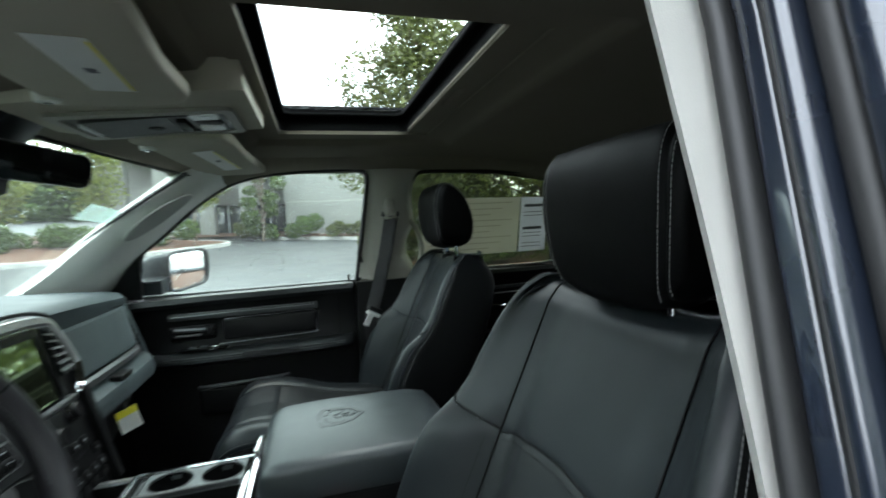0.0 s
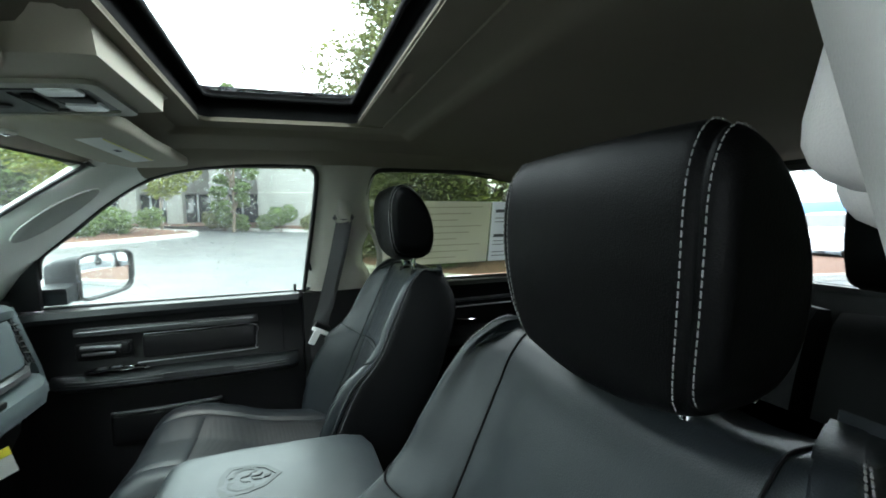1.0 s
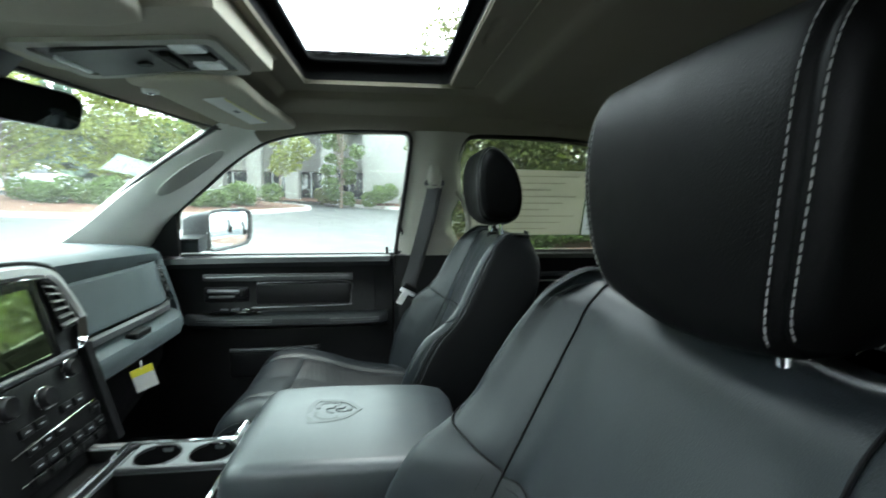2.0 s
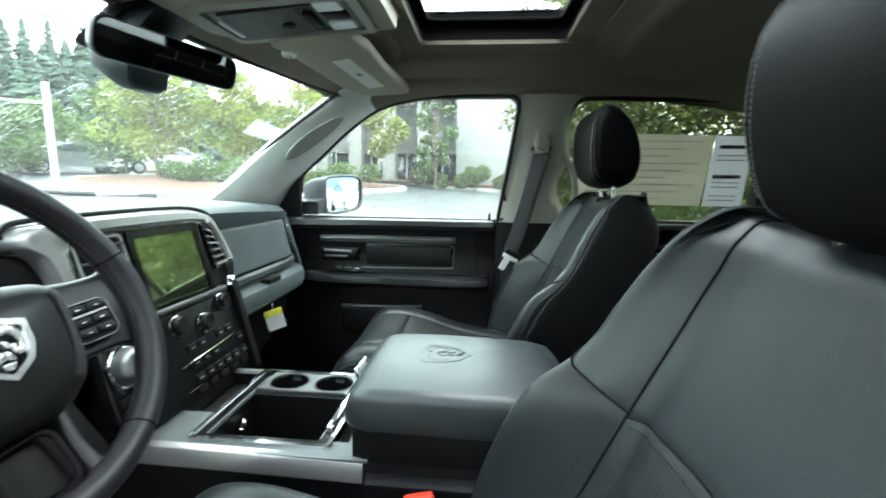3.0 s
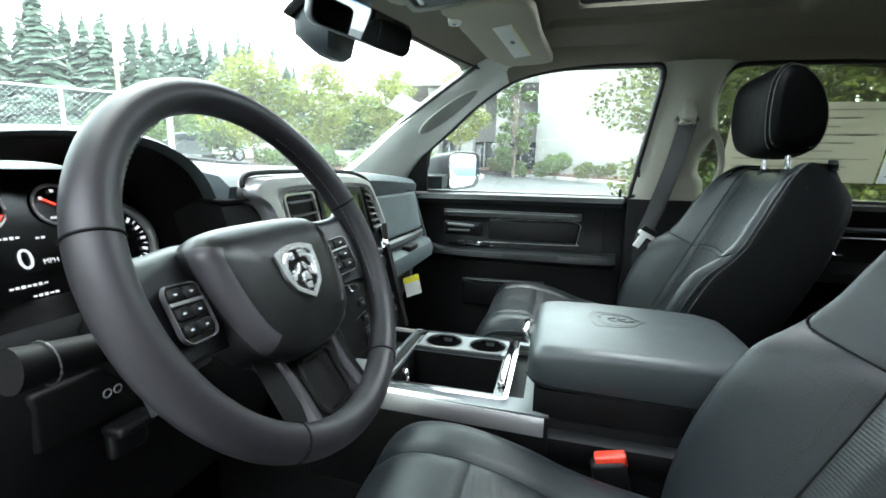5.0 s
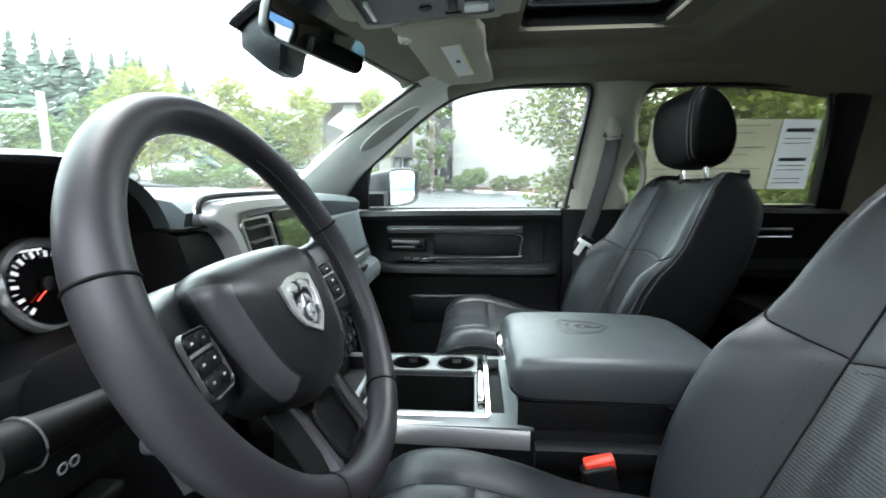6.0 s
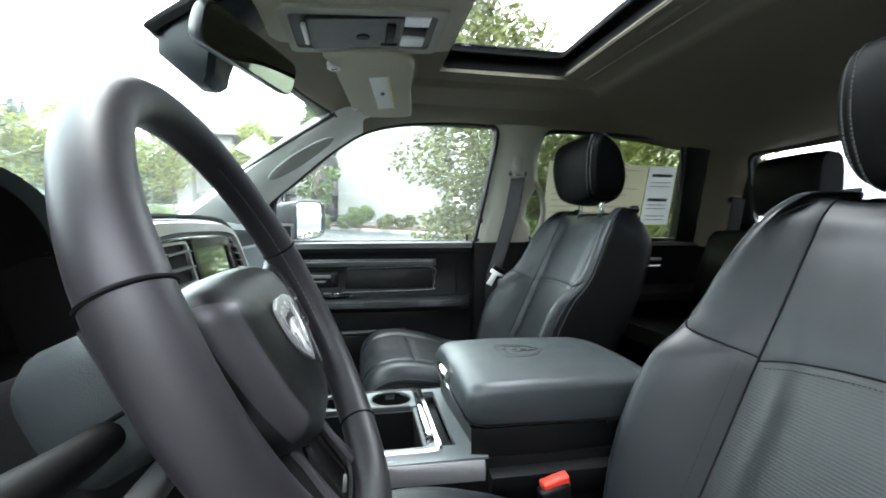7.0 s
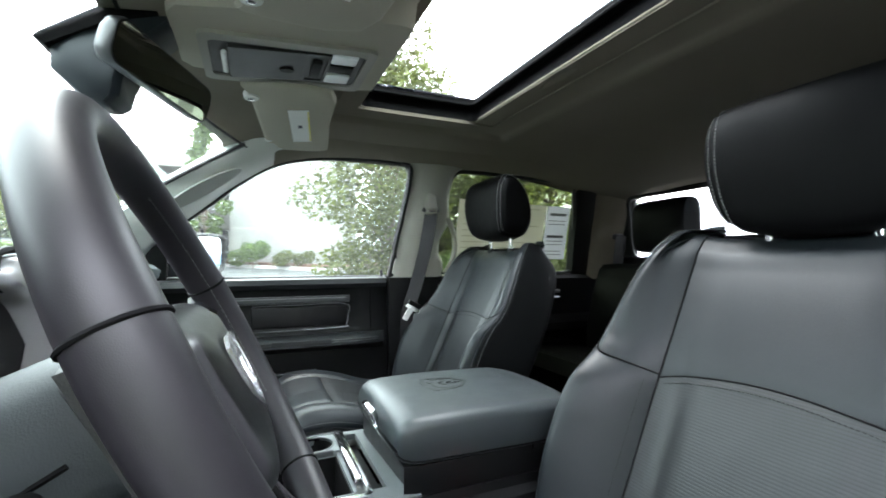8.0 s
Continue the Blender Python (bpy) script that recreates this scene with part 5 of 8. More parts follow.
def build_dash():
    da = thing("dashboard", (-0.85, CY, 0.9), "dark grey vinyl dashboard with silver centre surround", "dashboard")
    ys = [side(0.80), side(0.75), side(0.62), -0.5, -0.35, -0.22, -0.12, CY, 0.05, 0.15, 0.24, 0.35, 0.50, 0.60, 0.66, 0.70, 0.735]

    def bow(y):
        return -0.12 * (1 - ((y - CY) / 0.8) ** 2)

    def fx(y):     # face of the pad
        e = max(0, (y - 0.56) / 0.17)
        return -0.695 - 0.012 * (1 - ((y - CY) / 0.75) ** 2) - 0.07 * e * e

    def fz(y):
        return 1.356 + 0.022 * (1 - min(1, ((y - CY) / 0.65) ** 2)) - 0.02 * max(0, (y - 0.6) / 0.135)
    def pad_sec(y, front=True):
        x, z = fx(y), fz(y)
        if not front:
            x = -0.905
        return [(-1.075 + bow(y), y, z + 0.010), (-1.04 + bow(y), y, z + 0.013), (-0.945 if not front else -0.86, y, z + 0.007), (x - 0.05 if front else x - 0.03, y, z), (x - 0.018, y, z - 0.006), (x, y, z - 0.022), (x - 0.004, y, z - 0.040), (x - 0.02, y, 1.30), (x - 0.06, y, 1.15), (-1.04, y, 1.10)]
    part("pad", loft([pad_sec(y) for y in (-0.318, -0.30, -0.22, -0.12, CY, 0.05, 0.15, 0.24, 0.35, 0.50, 0.60, 0.66, 0.70, 0.735)]), SOFT, da, "soft grained dash top")
    part("pad", loft([pad_sec(y) for y in (side(0.80), side(0.75), -0.718)]), SOFT, da)
    part("pad", loft([pad_sec(y, False) for y in (-0.7185, -0.6, -0.5, -0.4, -0.3175)]), SOFT, da)
    # defroster slot and pad seam
    part("pad_seam", tube([(fx(y) - 0.012, y, fz(y) - 0.046) for y in ys if y > 0.19 and y < 0.66], 0.003, 6), DEEP, da)
    # upper glove box door
    def gx(y, z):
        e = max(0, (y - 0.55) / 0.10)
        return -0.708 + 0.22 * (1.31 - z) - 0.03 * e * e
    gy = [0.205, 0.212, 0.30, 0.40, 0.50, 0.57, 0.61, 0.618]
    gzs = [1.182, 1.188, 1.22, 1.26, 1.302, 1.308]
    part("glove_door", shell(lambda y, z: (gx(y, z) + (0.0 if y in (0.205, 0.618) or z in (1.182, 1.308) else 0.006), y, z), gy, gzs, -0.02), SOFT, da, "upper glove box door")
    # ledge strip and shelf below it
    part("strip", loft([[(gx(y, 1.175) + 0.002, y, 1.178), (gx(y, 1.175) + 0.012, y, 1.172), (gx(y, 1.16) + 0.010, y, 1.158), (gx(y, 1.16) - 0.03, y, 1.155)] for y in (0.20, 0.35, 0.5, 0.60, 0.64)]), GREYPL, da, "satin strip under the glove box")
    part("shelf", loft([[(gx(y, 1.15) - 0.05, y, 1.150), (gx(y, 1.15) - 0.01, y, 1.148), (gx(y, 1.15) + 0.038, y, 1.136), (gx(y, 1.15) + 0.046, y, 1.115), (gx(y, 1.15) + 0.040, y, 1.088), (gx(y, 1.15) + 0.01, y, 1.066), (gx(y, 1.15) - 0.10, y, 1.055)] for y in (0.195, 0.30, 0.45, 0.58, 0.65, 0.69)]), SOFT, da, "padded shelf lip")
    part("shelf_notch", box((0.03, 0.075, 0.016), (-0.650, 0.385, 1.146), 0.004), DEEP, da)
    part("lower_glove_box", loft([[(gx(y, 1.1) - 0.02, y, 1.075), (gx(y, 1.1) - 0.03, y, 0.98), (gx(y, 1.1) - 0.09, y, 0.86), (-0.95, y, 0.84), (-0.95, y, 1.075)] for y in (0.19, 0.45, 0.68)]), BLACK, da, "black lower glove box")
    part("end_cap", plate([(-1.0, 0.735, 1.33), (-0.76, 0.735, 1.325), (-0.70, 0.72, 1.15), (-0.68, 0.705, 1.08), (-0.90, 0.735, 1.0)], 0.02, (0, -1, 0), 0.006), SOFT, da)
    # end vent
    v = part("end_vent", plate([(gx(0.66, 1.30) + 0.004, 0.628, 1.312), (gx(0.66, 1.30) - 0.02, 0.690, 1.300), (gx(0.66, 1.16) - 0.012, 0.705, 1.165), (gx(0.66, 1.16) + 0.006, 0.655, 1.160)], 0.006, (1, 0, 0), 0.003), GREYPL, da, "grey side vent frame")
    part("vent_hole", plate([(gx(0.66, 1.30) + 0.011, 0.638, 1.300), (gx(0.66, 1.30) - 0.008, 0.682, 1.290), (gx(0.66, 1.18) - 0.002, 0.693, 1.180), (gx(0.66, 1.18) + 0.014, 0.658, 1.176)], 0.002, (1, 0, 0)), DEEP, da)
    for k in range(7):
        z = 1.19 + 0.016 * k
        x = gx(0.66, z) + 0.012
        part("slat", box((0.010, 0.034, 0.003), (x - 0.004, 0.664, z), 0.001, 1, Euler((radians(-6), radians(20), radians(-20))).to_matrix()), BLACK, da)
    part("vent_trim", tube(curve3([(gx(0.66, 1.30) + 0.010, 0.634, 1.308), (gx(0.66, 1.30) - 0.006, 0.690, 1.298), (gx(0.66, 1.23) - 0.004, 0.700, 1.230), (gx(0.66, 1.16) + 0.002, 0.702, 1.168)], 20), 0.0030, 6), CHROME, da, "chrome vent edge")
    # driver's side lower dash and knee panel
    part("knee_panel", loft([[(-0.72, y, 1.22), (-0.685, y, 1.15), (-0.70, y, 1.02), (-0.76, y, 0.88), (-0.95, y, 0.86), (-0.95, y, 1.22)] for y in (side(0.74), -0.5, -0.22)]), BLACK, da)
    part("left_bolster", loft([[(-0.722, y, 1.328), (-0.706, y, 1.322), (-0.690, y, 1.27), (-0.700, y, 1.20), (-0.76, y, 1.17), (-0.80, y, 1.328)] for y in (-0.338, -0.325, -0.262, -0.25)]), BLACK, da, "black block beside the hood")
    part("pad_gap", box((0.05, 0.10, 0.005), (-0.722, -0.29, 1.331), 0.001), DEEP, da)
    part("release_lever", join(box((0.030, 0.050, 0.012), (-0.672, -0.540, 1.092), 0.005, 3), box((0.014, 0.046, 0.040), (-0.680, -0.540, 1.075), 0.006, 3)), SATINBLACK, da, "black brake release lever")
    part("lever_recess", box((0.012, 0.130, 0.062), (-0.689, -0.560, 1.134), 0.005, 3), DEEP, da, "black recess with brake symbol")
    for dy in (-0.006, 0.006):
        part("lever_symbol", tube([(-0.6815, -0.549 + dy + 0.0045 * math.cos(q), 1.134 + 0.0045 * math.sin(q)) for q in [2 * math.pi * k / 12 for k in range(12)]], 0.0010, 5, True), INKPALE, da)
    return da


dash = build_dash()


def build_cluster(da):
    # hood arch
    def arch(d, lift):
        pts = [(-0.718, 1.215), (-0.716, 1.30), (-0.700, 1.365), (-0.66, 1.402), (-0.59, 1.418), (-0.505, 1.425), (-0.44, 1.422), (-0.395, 1.409), (-0.355, 1.384), (-0.328, 1.345), (-0.312, 1.29), (-0.304, 1.215)]
        pts = [(p.x, p.y) for p in curve3([(y, z, 0) for y, z in pts], 66)]
        return [(CYC + (y - CYC) * d, 1.30 + (z - 1.30) * d + lift) for y, z in pts]
    CYC = -0.512
    A = arch(1.0, 0.0)
    Bq = arch(0.95, -0.004)
    loops = [[(-0.95, y, z + 0.004) for y, z in A], [(-0.735, y, z) for y, z in A], [(-0.722, y, z - 0.003) for y, z in arch(0.985, -0.001)], [(-0.735, y, z) for y, z in Bq], [(-0.88, y, z - 0.01) for y, z in arch(0.86, -0.01)]]
    hood = part("cluster_hood", loft(loops, closed=False, caps=False), SOFT, da, "black instrument hood")
    inner = part("hood_lining", loft([[(-0.738, y, z - 0.001) for y, z in arch(0.945, -0.005)], [(-0.875, y, z - 0.011) for y, z in arch(0.855, -0.011)]], closed=False, caps=False), DEEP, hood)
    # face

    def F(y, z, d=0.0):
        """On the dial face, which leans back."""
        return Vector((-0.835 - 0.29 * (z - 1.27) + d, y, z))
    face = part("dial_face", plate([F(y, z) for y, z in ((-0.70, 1.20), (-0.33, 1.20), (-0.335, 1.30), (-0.38, 1.375), (-0.64, 1.375), (-0.69, 1.30))], 0.003, (1, 0, 0)), GLOSSBLACK, da, "black dial face")
    up = Vector((-0.29, 0, 1)).normalized()
    rg = Vector((0, 1, 0))
    nr = Vector((1, 0, 0.29)).normalized()
    for cy in (-0.405, -0.615):
        c = F(cy, 1.270, 0.006)
        ring = [c + (rg * math.cos(a) + up * math.sin(a)) * 0.056 for a in [2 * math.pi * k / 40 for k in range(40)]]
        part("dial_ring", tube(ring, 0.0065, 8, True), SILVER, face, "silver dial ring")
        for k in range(23):
            a = radians(220 - 12 * k)
            p = c + (rg * math.cos(a) + up * math.sin(a)) * (0.042 if k % 2 else 0.040)
            bm = plate([p + (rg * math.cos(a) + up * math.sin(a)) * u + (up * math.cos(a) - rg * math.sin(a)) * w for u, w in (((-0.003, -0.0006), (0.003, -0.0007), (0.003, 0.0007), (-0.003, 0.0006)) if k % 2 else ((-0.004, -0.0018), (0.004, -0.0022), (0.004, 0.0022), (-0.004, 0.0018)))], 0.001, nr)
            part("dial_mark", bm, DIAL, face, smooth=False)
        a = radians(215)
        part("needle", tube([c + nr * 0.002, c + (rg * math.cos(a) + up * math.sin(a)) * 0.027 + nr * 0.002], 0.0008, 6), REDGLOW, face)
        hub = [c + (rg * math.cos(t) + up * math.sin(t)) * 0.011 for t in [2 * math.pi * k / 16 for k in range(16)]]
        part("needle_hub", plate(hub, 0.004, nr, 0.001), BLACK, face)
    for cy in (-0.470, -0.552):
        c = F(cy, 1.330, 0.006)
        ring = [c + (rg * math.cos(a) + up * math.sin(a)) * 0.026 for a in [2 * math.pi * k / 28 for k in range(28)]]
        part("dial_ring", tube(ring, 0.0022, 6, True), SILVER, face)
        for k in range(3):
            a = radians(150 - 60 * k)
            p = c + (rg * math.cos(a) + up * math.sin(a)) * 0.018
            part("dial_mark", plate([p + rg * u + up * w for u, w in ((-0.002, -0.002), (0.002, -0.002), (0.002, 0.002), (-0.002, 0.002))], 0.001, nr), DIAL, face, smooth=False)
        part("needle", tube([c, c + rg * -0.016 + up * 0.010], 0.0011, 6), REDGLOW, face)
    part("warning_lamp", plate([F(-0.530, 1.318, 0.004) + rg * (0.004 * math.cos(t)) + up * (0.004 * math.sin(t)) for t in [math.pi * k / 4 for k in range(8)]], 0.001, nr), REDGLOW, face)
    turn = Matrix((rg, up, nr)).transposed().to_4x4()
    lettering("0", 0.036, Matrix.Translation(F(-0.522, 1.267, 0.005)) @ turn, "speed_figure", DIAL, face)
    lettering("MPH", 0.009, Matrix.Translation(F(-0.496, 1.262, 0.005)) @ turn, "speed_unit", DIAL, face)
    for y0, z0, ln in ((-0.525, 1.237, 0.045), (-0.512, 1.224, 0.03), (-0.525, 1.213, 0.05), (-0.53, 1.294, 0.025), (-0.495, 1.291, 0.018)):
        for k in range(int(ln / 0.006)):      # small unreadable figures
            yk, hk = y0 - ln / 2 + 0.006 * k, 0.0011 + 0.0004 * (k % 3)
            part("text_bar", plate([F(yk + u, z0 + w, 0.004) for u, w in ((0, -hk), (0.0042, -hk), (0.0042, hk), (0, hk))], 0.0006, nr), DIAL, face, smooth=False)
    part("light_bar", plate([F(y, z, 0.004) for y, z in ((-0.480, 1.3120), (-0.395, 1.3120), (-0.395, 1.3150), (-0.480, 1.3150))], 0.0006, nr), DIAL, face, smooth=False)


build_cluster(dash)


def build_stack():
    st = thing("center_stack", (-0.70, CY, 0.98), "black centre stack with touch screen, vents and knobs", "car controls")
    lean = 0.25
    nr = Vector((1, 0, lean)).normalized()
    up = Vector((-lean, 0, 1)).normalized()
    rg = Vector((0, 1, 0))

    def F(y, z, d=0.0):
        return Vector((-0.660 - lean * (z - 1.19), y, z)) + nr * d

    def rect(y0, y1, z0, z1, r, d, n=4):
        return [F(y, z, d) for y, z in rounded(y1 - y0, z1 - z0, r, n, (y0 + y1) / 2, (z0 + z1) / 2)]
    part("body", loft([[F(y, z, -0.004) for y, z in ((-0.165, 0.96), (0.182, 0.96), (0.190, 1.20), (0.175, 1.355), (-0.215, 1.365), (-0.185, 1.2))], [F(y, z, -0.12) for y, z in ((-0.165, 0.96), (0.182, 0.96), (0.190, 1.20), (0.175, 1.355), (-0.215, 1.365), (-0.185, 1.2))]]), BLACK, st)
    # silver surround: a lobe, a broad leg beside the vent, a top bar and a thin right leg
    pairs = [((-0.243, 1.19), (-0.198, 1.19)), ((-0.247, 1.245), (-0.206, 1.245)), ((-0.252, 1.285), (-0.212, 1.285)), ((-0.262, 1.316), (-0.213, 1.305)), ((-0.280, 1.329), (-0.212, 1.314)),
             ((-0.298, 1.338), (-0.210, 1.321)), ((-0.300, 1.352), (-0.206, 1.327)), ((-0.285, 1.364), (-0.198, 1.333)), ((-0.255, 1.368), (-0.185, 1.337)), ((-0.19, 1.370), (-0.15, 1.340)),
             ((-0.10, 1.371), (-0.09, 1.341)), ((0.0, 1.371), (0.0, 1.341)), ((0.09, 1.368), (0.085, 1.340)), ((0.14, 1.360), (0.126, 1.337)), ((0.172, 1.346), (0.156, 1.330)), ((0.190, 1.31), (0.176, 1.30)),
             ((0.205, 1.27), (0.190, 1.262)), ((0.213, 1.235), (0.198, 1.232))]
    a = curve3([F(y, z) for (y, z), q in pairs], 72)
    b = curve3([F(y, z) for q, (y, z) in pairs], 72)
    lp = [[p - nr * 0.05 for p in a], [p + nr * 0.002 for p in a]]
    for k in range(1, 8):
        t = k / 8
        lp.append([p.lerp(q, t) + nr * (0.004 + 0.009 * min(1, 4 * t, 4 * (1 - t))) for p, q in zip(a, b)])
    lp += [[q + nr * 0.003 for q in b], [q - nr * 0.03 for q in b]]
    part("surround", loft(lp, closed=False, caps=False), SILVER, st, "satin silver surround")
    part("surround_line", tube([q + nr * 0.004 for q in b], 0.0020, 6), CHROME, st)
    # dark tube that paints the shade line under the overhanging dash pad
    part("shadow_gap", tube([p + up * 0.005 + nr * 0.004 for p in a[22:60]], 0.0045, 6), DEEP, st)
    # screen
    part("screen_bezel", frame_plate(rect(-0.092, 0.115, 1.172, 1.338, 0.008, 0.002), rect(-0.078, 0.101, 1.190, 1.322, 0.003, 0.002), 0.006, nr), GLOSSBLACK, st)
    part("screen", plate(rect(-0.078, 0.101, 1.190, 1.322, 0.002, 0.002, 1), 0.002, nr), SCREEN, st, "glossy dark touch screen tinted green for its reflection")
    # vents
    def vent(cor, n, material, slats):
        (ya, za), (yb, zb), (yc2, zc), (yd, zd) = cor

        def Vp(u, w, d=0.0):
            y = (ya + (yb - ya) * u) * (1 - w) + (yd + (yc2 - yd) * u) * w
            z = (za + (zb - za) * u) * (1 - w) + (zd + (zc - zd) * u) * w
            return F(y, z, d)
        o = rounded(1.0, 1.0, 0.10, 4, 0.5, 0.5)
        i = rounded(0.90, 0.94, 0.08, 4, 0.5, 0.5)
        part("vent_frame", frame_plate([Vp(u, w, 0.0) for u, w in o], [Vp(u, w, 0.0) for u, w in i], 0.006, nr), material, st)
        part("vent_hole", plate([Vp(u, w, -0.003) for u, w in i], 0.002, nr), DEEP, st)
        for k in range(n):
            w = (k + 0.7) / (n + 0.4)
            p, q = Vp(0.06, w, 0.002), Vp(0.94, w, 0.002)
            part("slat", loft([[x + nr * 0.010 - up * 0.003, x + nr * 0.010 - up * 0.0005, x - up * -0.003, x - up * -0.0005] for x in (p, q)]), slats, st)
    vent(((0.128, 1.334), (0.153, 1.324), (0.190, 1.228), (0.142, 1.222)), 6, BLACK, SILVER)
    vent(((-0.205, 1.334), (-0.100, 1.337), (-0.100, 1.205), (-0.198, 1.205)), 5, SILVER, GREYPL)
    part("vent_knob", box((0.012, 0.03, 0.006), tuple(F(-0.165, 1.255, 0.012)), 0.002, 2), CHROME, st, "chrome vent lever")
    part("vent_knob", loft([[F(y + u, z, d) for u, d in ((-w, 0.002), (-w, 0.012), (0, 0.020), (w, 0.012), (w, 0.002))] for y, z, w in ((0.196, 1.238, 0.010), (0.192, 1.222, 0.018), (0.184, 1.202, 0.016), (0.172, 1.188, 0.010), (0.160, 1.180, 0.005))]), CHROME, st, "chrome vent lever")
    # control panel
    part("control_panel", plate(rect(-0.150, 0.172, 0.985, 1.165, 0.015, -0.002), 0.006, nr, 0.003), BLACK, st)
    part("upper_ledge", box((0.02, 0.27, 0.014), tuple(F(0.012, 1.176, 0.006)), 0.005, 3), GREYPL, st, "grey ledge under the screen")
    for y, z, r in ((-0.038, 1.138, 0.021), (0.042, 1.122, 0.020), (0.118, 1.150, 0.017)):
        kn = part("knob", loft([[F(y + q * math.cos(t), z + q * math.sin(t), d) for t in [2 * math.pi * k / 20 for k in range(20)]] for q, d in ((r, 0.004), (r * 0.98, 0.012), (r * 0.88, 0.020), (r * 0.80, 0.023), (r * 0.4, 0.022))]), SATINBLACK, st, "black rotary knob")
        part("knob_ring", tube([F(y + r * 0.98 * math.cos(t), z + r * 0.98 * math.sin(t), 0.008) for t in [2 * math.pi * k / 24 for k in range(24)]], 0.0022, 6, True), CHROME, kn)
    for i in range(6):
        for j in range(3):
            if (i, j) in ((2, 2), (4, 1), (5, 2), (3, 1)):
                continue
            part("button", plate(rect(-0.03 + 0.033 * i, -0.002 + 0.033 * i, 1.012 + 0.032 * j, 1.030 + 0.032 * j, 0.003, 0.004, 2), 0.005, nr, 0.0015), SATINBLACK, st)
            part("button_mark", plate(rect(-0.021 + 0.033 * i, -0.011 + 0.033 * i, 1.0195 + 0.032 * j, 1.0225 + 0.032 * j, 0.0006, 0.0095, 1), 0.0004, nr), INKPALE, st, smooth=False)
    for i in range(5):
        part("button", plate(rect(-0.035 + 0.04 * i, -0.005 + 0.04 * i, 0.990, 1.004, 0.002, 0.004, 2), 0.004, nr, 0.001), BLACK, st)
    part("trim_line", tube([F(-0.06, 1.058, 0.008), F(0.05, 1.064, 0.009), F(0.15, 1.068, 0.008)], 0.002, 6), CHROME, st)
    part("trim_line", tube([F(-0.06, 1.007, 0.007), F(0.05, 1.008, 0.008), F(0.16, 1.010, 0.007)], 0.0018, 6), CHROME, st)
    part("side_post", loft([[F(0.164, z, 0.0), F(0.164, z, 0.020), F(0.186, z, 0.020), F(0.192, z, -0.02)] for z in (0.965, 1.05, 1.15, 1.185)]), BLACK, st)
    # gear selector left of the column
    c = Vector((-0.585, -0.240, 1.140))
    part("selector_panel", plate([F(y, z, 0.004) for y, z in rounded(0.085, 0.165, 0.015, 4, -0.195, 1.105)], 0.02, nr, 0.004), GLOSSBLACK, st, "gloss black selector panel")
    cc = F(-0.197, 1.118, 0.03)
    part("selector_dial", loft([[cc + (rg * math.cos(t) + up * math.sin(t)) * q + nr * d for t in [2 * math.pi * k / 28 for k in range(28)]] for q, d in ((0.030, -0.006), (0.030, 0.012), (0.028, 0.020), (0.024, 0.025), (0.010, 0.027))]), DARKSILVER, st, "satin silver rotary gear dial")
    part("selector_ring", tube([cc + (rg * math.cos(t) + up * math.sin(t)) * 0.033 + nr * -0.004 for t in [2 * math.pi * k / 28 for k in range(28)]], 0.003, 6, True), CHROME, st)
    for k in range(4):
        part("selector_lamp", plate([F(-0.222 + 0.016 * k + u, 1.166 + w, 0.026) for u, w in ((-0.004, -0.003), (0.004, -0.003), (0.004, 0.003), (-0.004, 0.003))], 0.001, nr), AMBER if k == 0 else DIAL, st, smooth=False)
    for k in range(4):
        part("button", plate([F(-0.215 + 0.036 * (k % 2) + u, 1.065 - 0.02 * (k // 2) + w, 0.024) for u, w in ((-0.013, -0.007), (0.013, -0.007), (0.013, 0.007), (-0.013, 0.007))], 0.004, nr, 0.001), BLACK, st)
    # hang tag under the shelf
    tg = thing("hang_tag", (-0.640, 0.368, 1.07), "white and yellow paper tag hanging under dashboard shelf", "paper tag")
    r = Euler((radians(12), radians(-4), radians(-50))).to_matrix()
    part("card", box((0.0012, 0.052, 0.062), (-0.636, 0.372, 1.026), 0.0004, 1, r), PAPER, tg)
    part("band", box((0.0018, 0.053, 0.020), tuple(Vector((-0.636, 0.372, 1.026)) + r @ Vector((0.0004, 0, 0.022))), 0.0004, 1, r), YELLOW, tg, "yellow band")
    part("string", tube([tuple(Vector((-0.636, 0.372, 1.026)) + r @ Vector((0, 0, 0.028))), (-0.640, 0.368, 1.075)], 0.006, 6, False, 0.2), PAPER, tg)


build_stack()

# ---------------------------------------------------------------- steering wheel


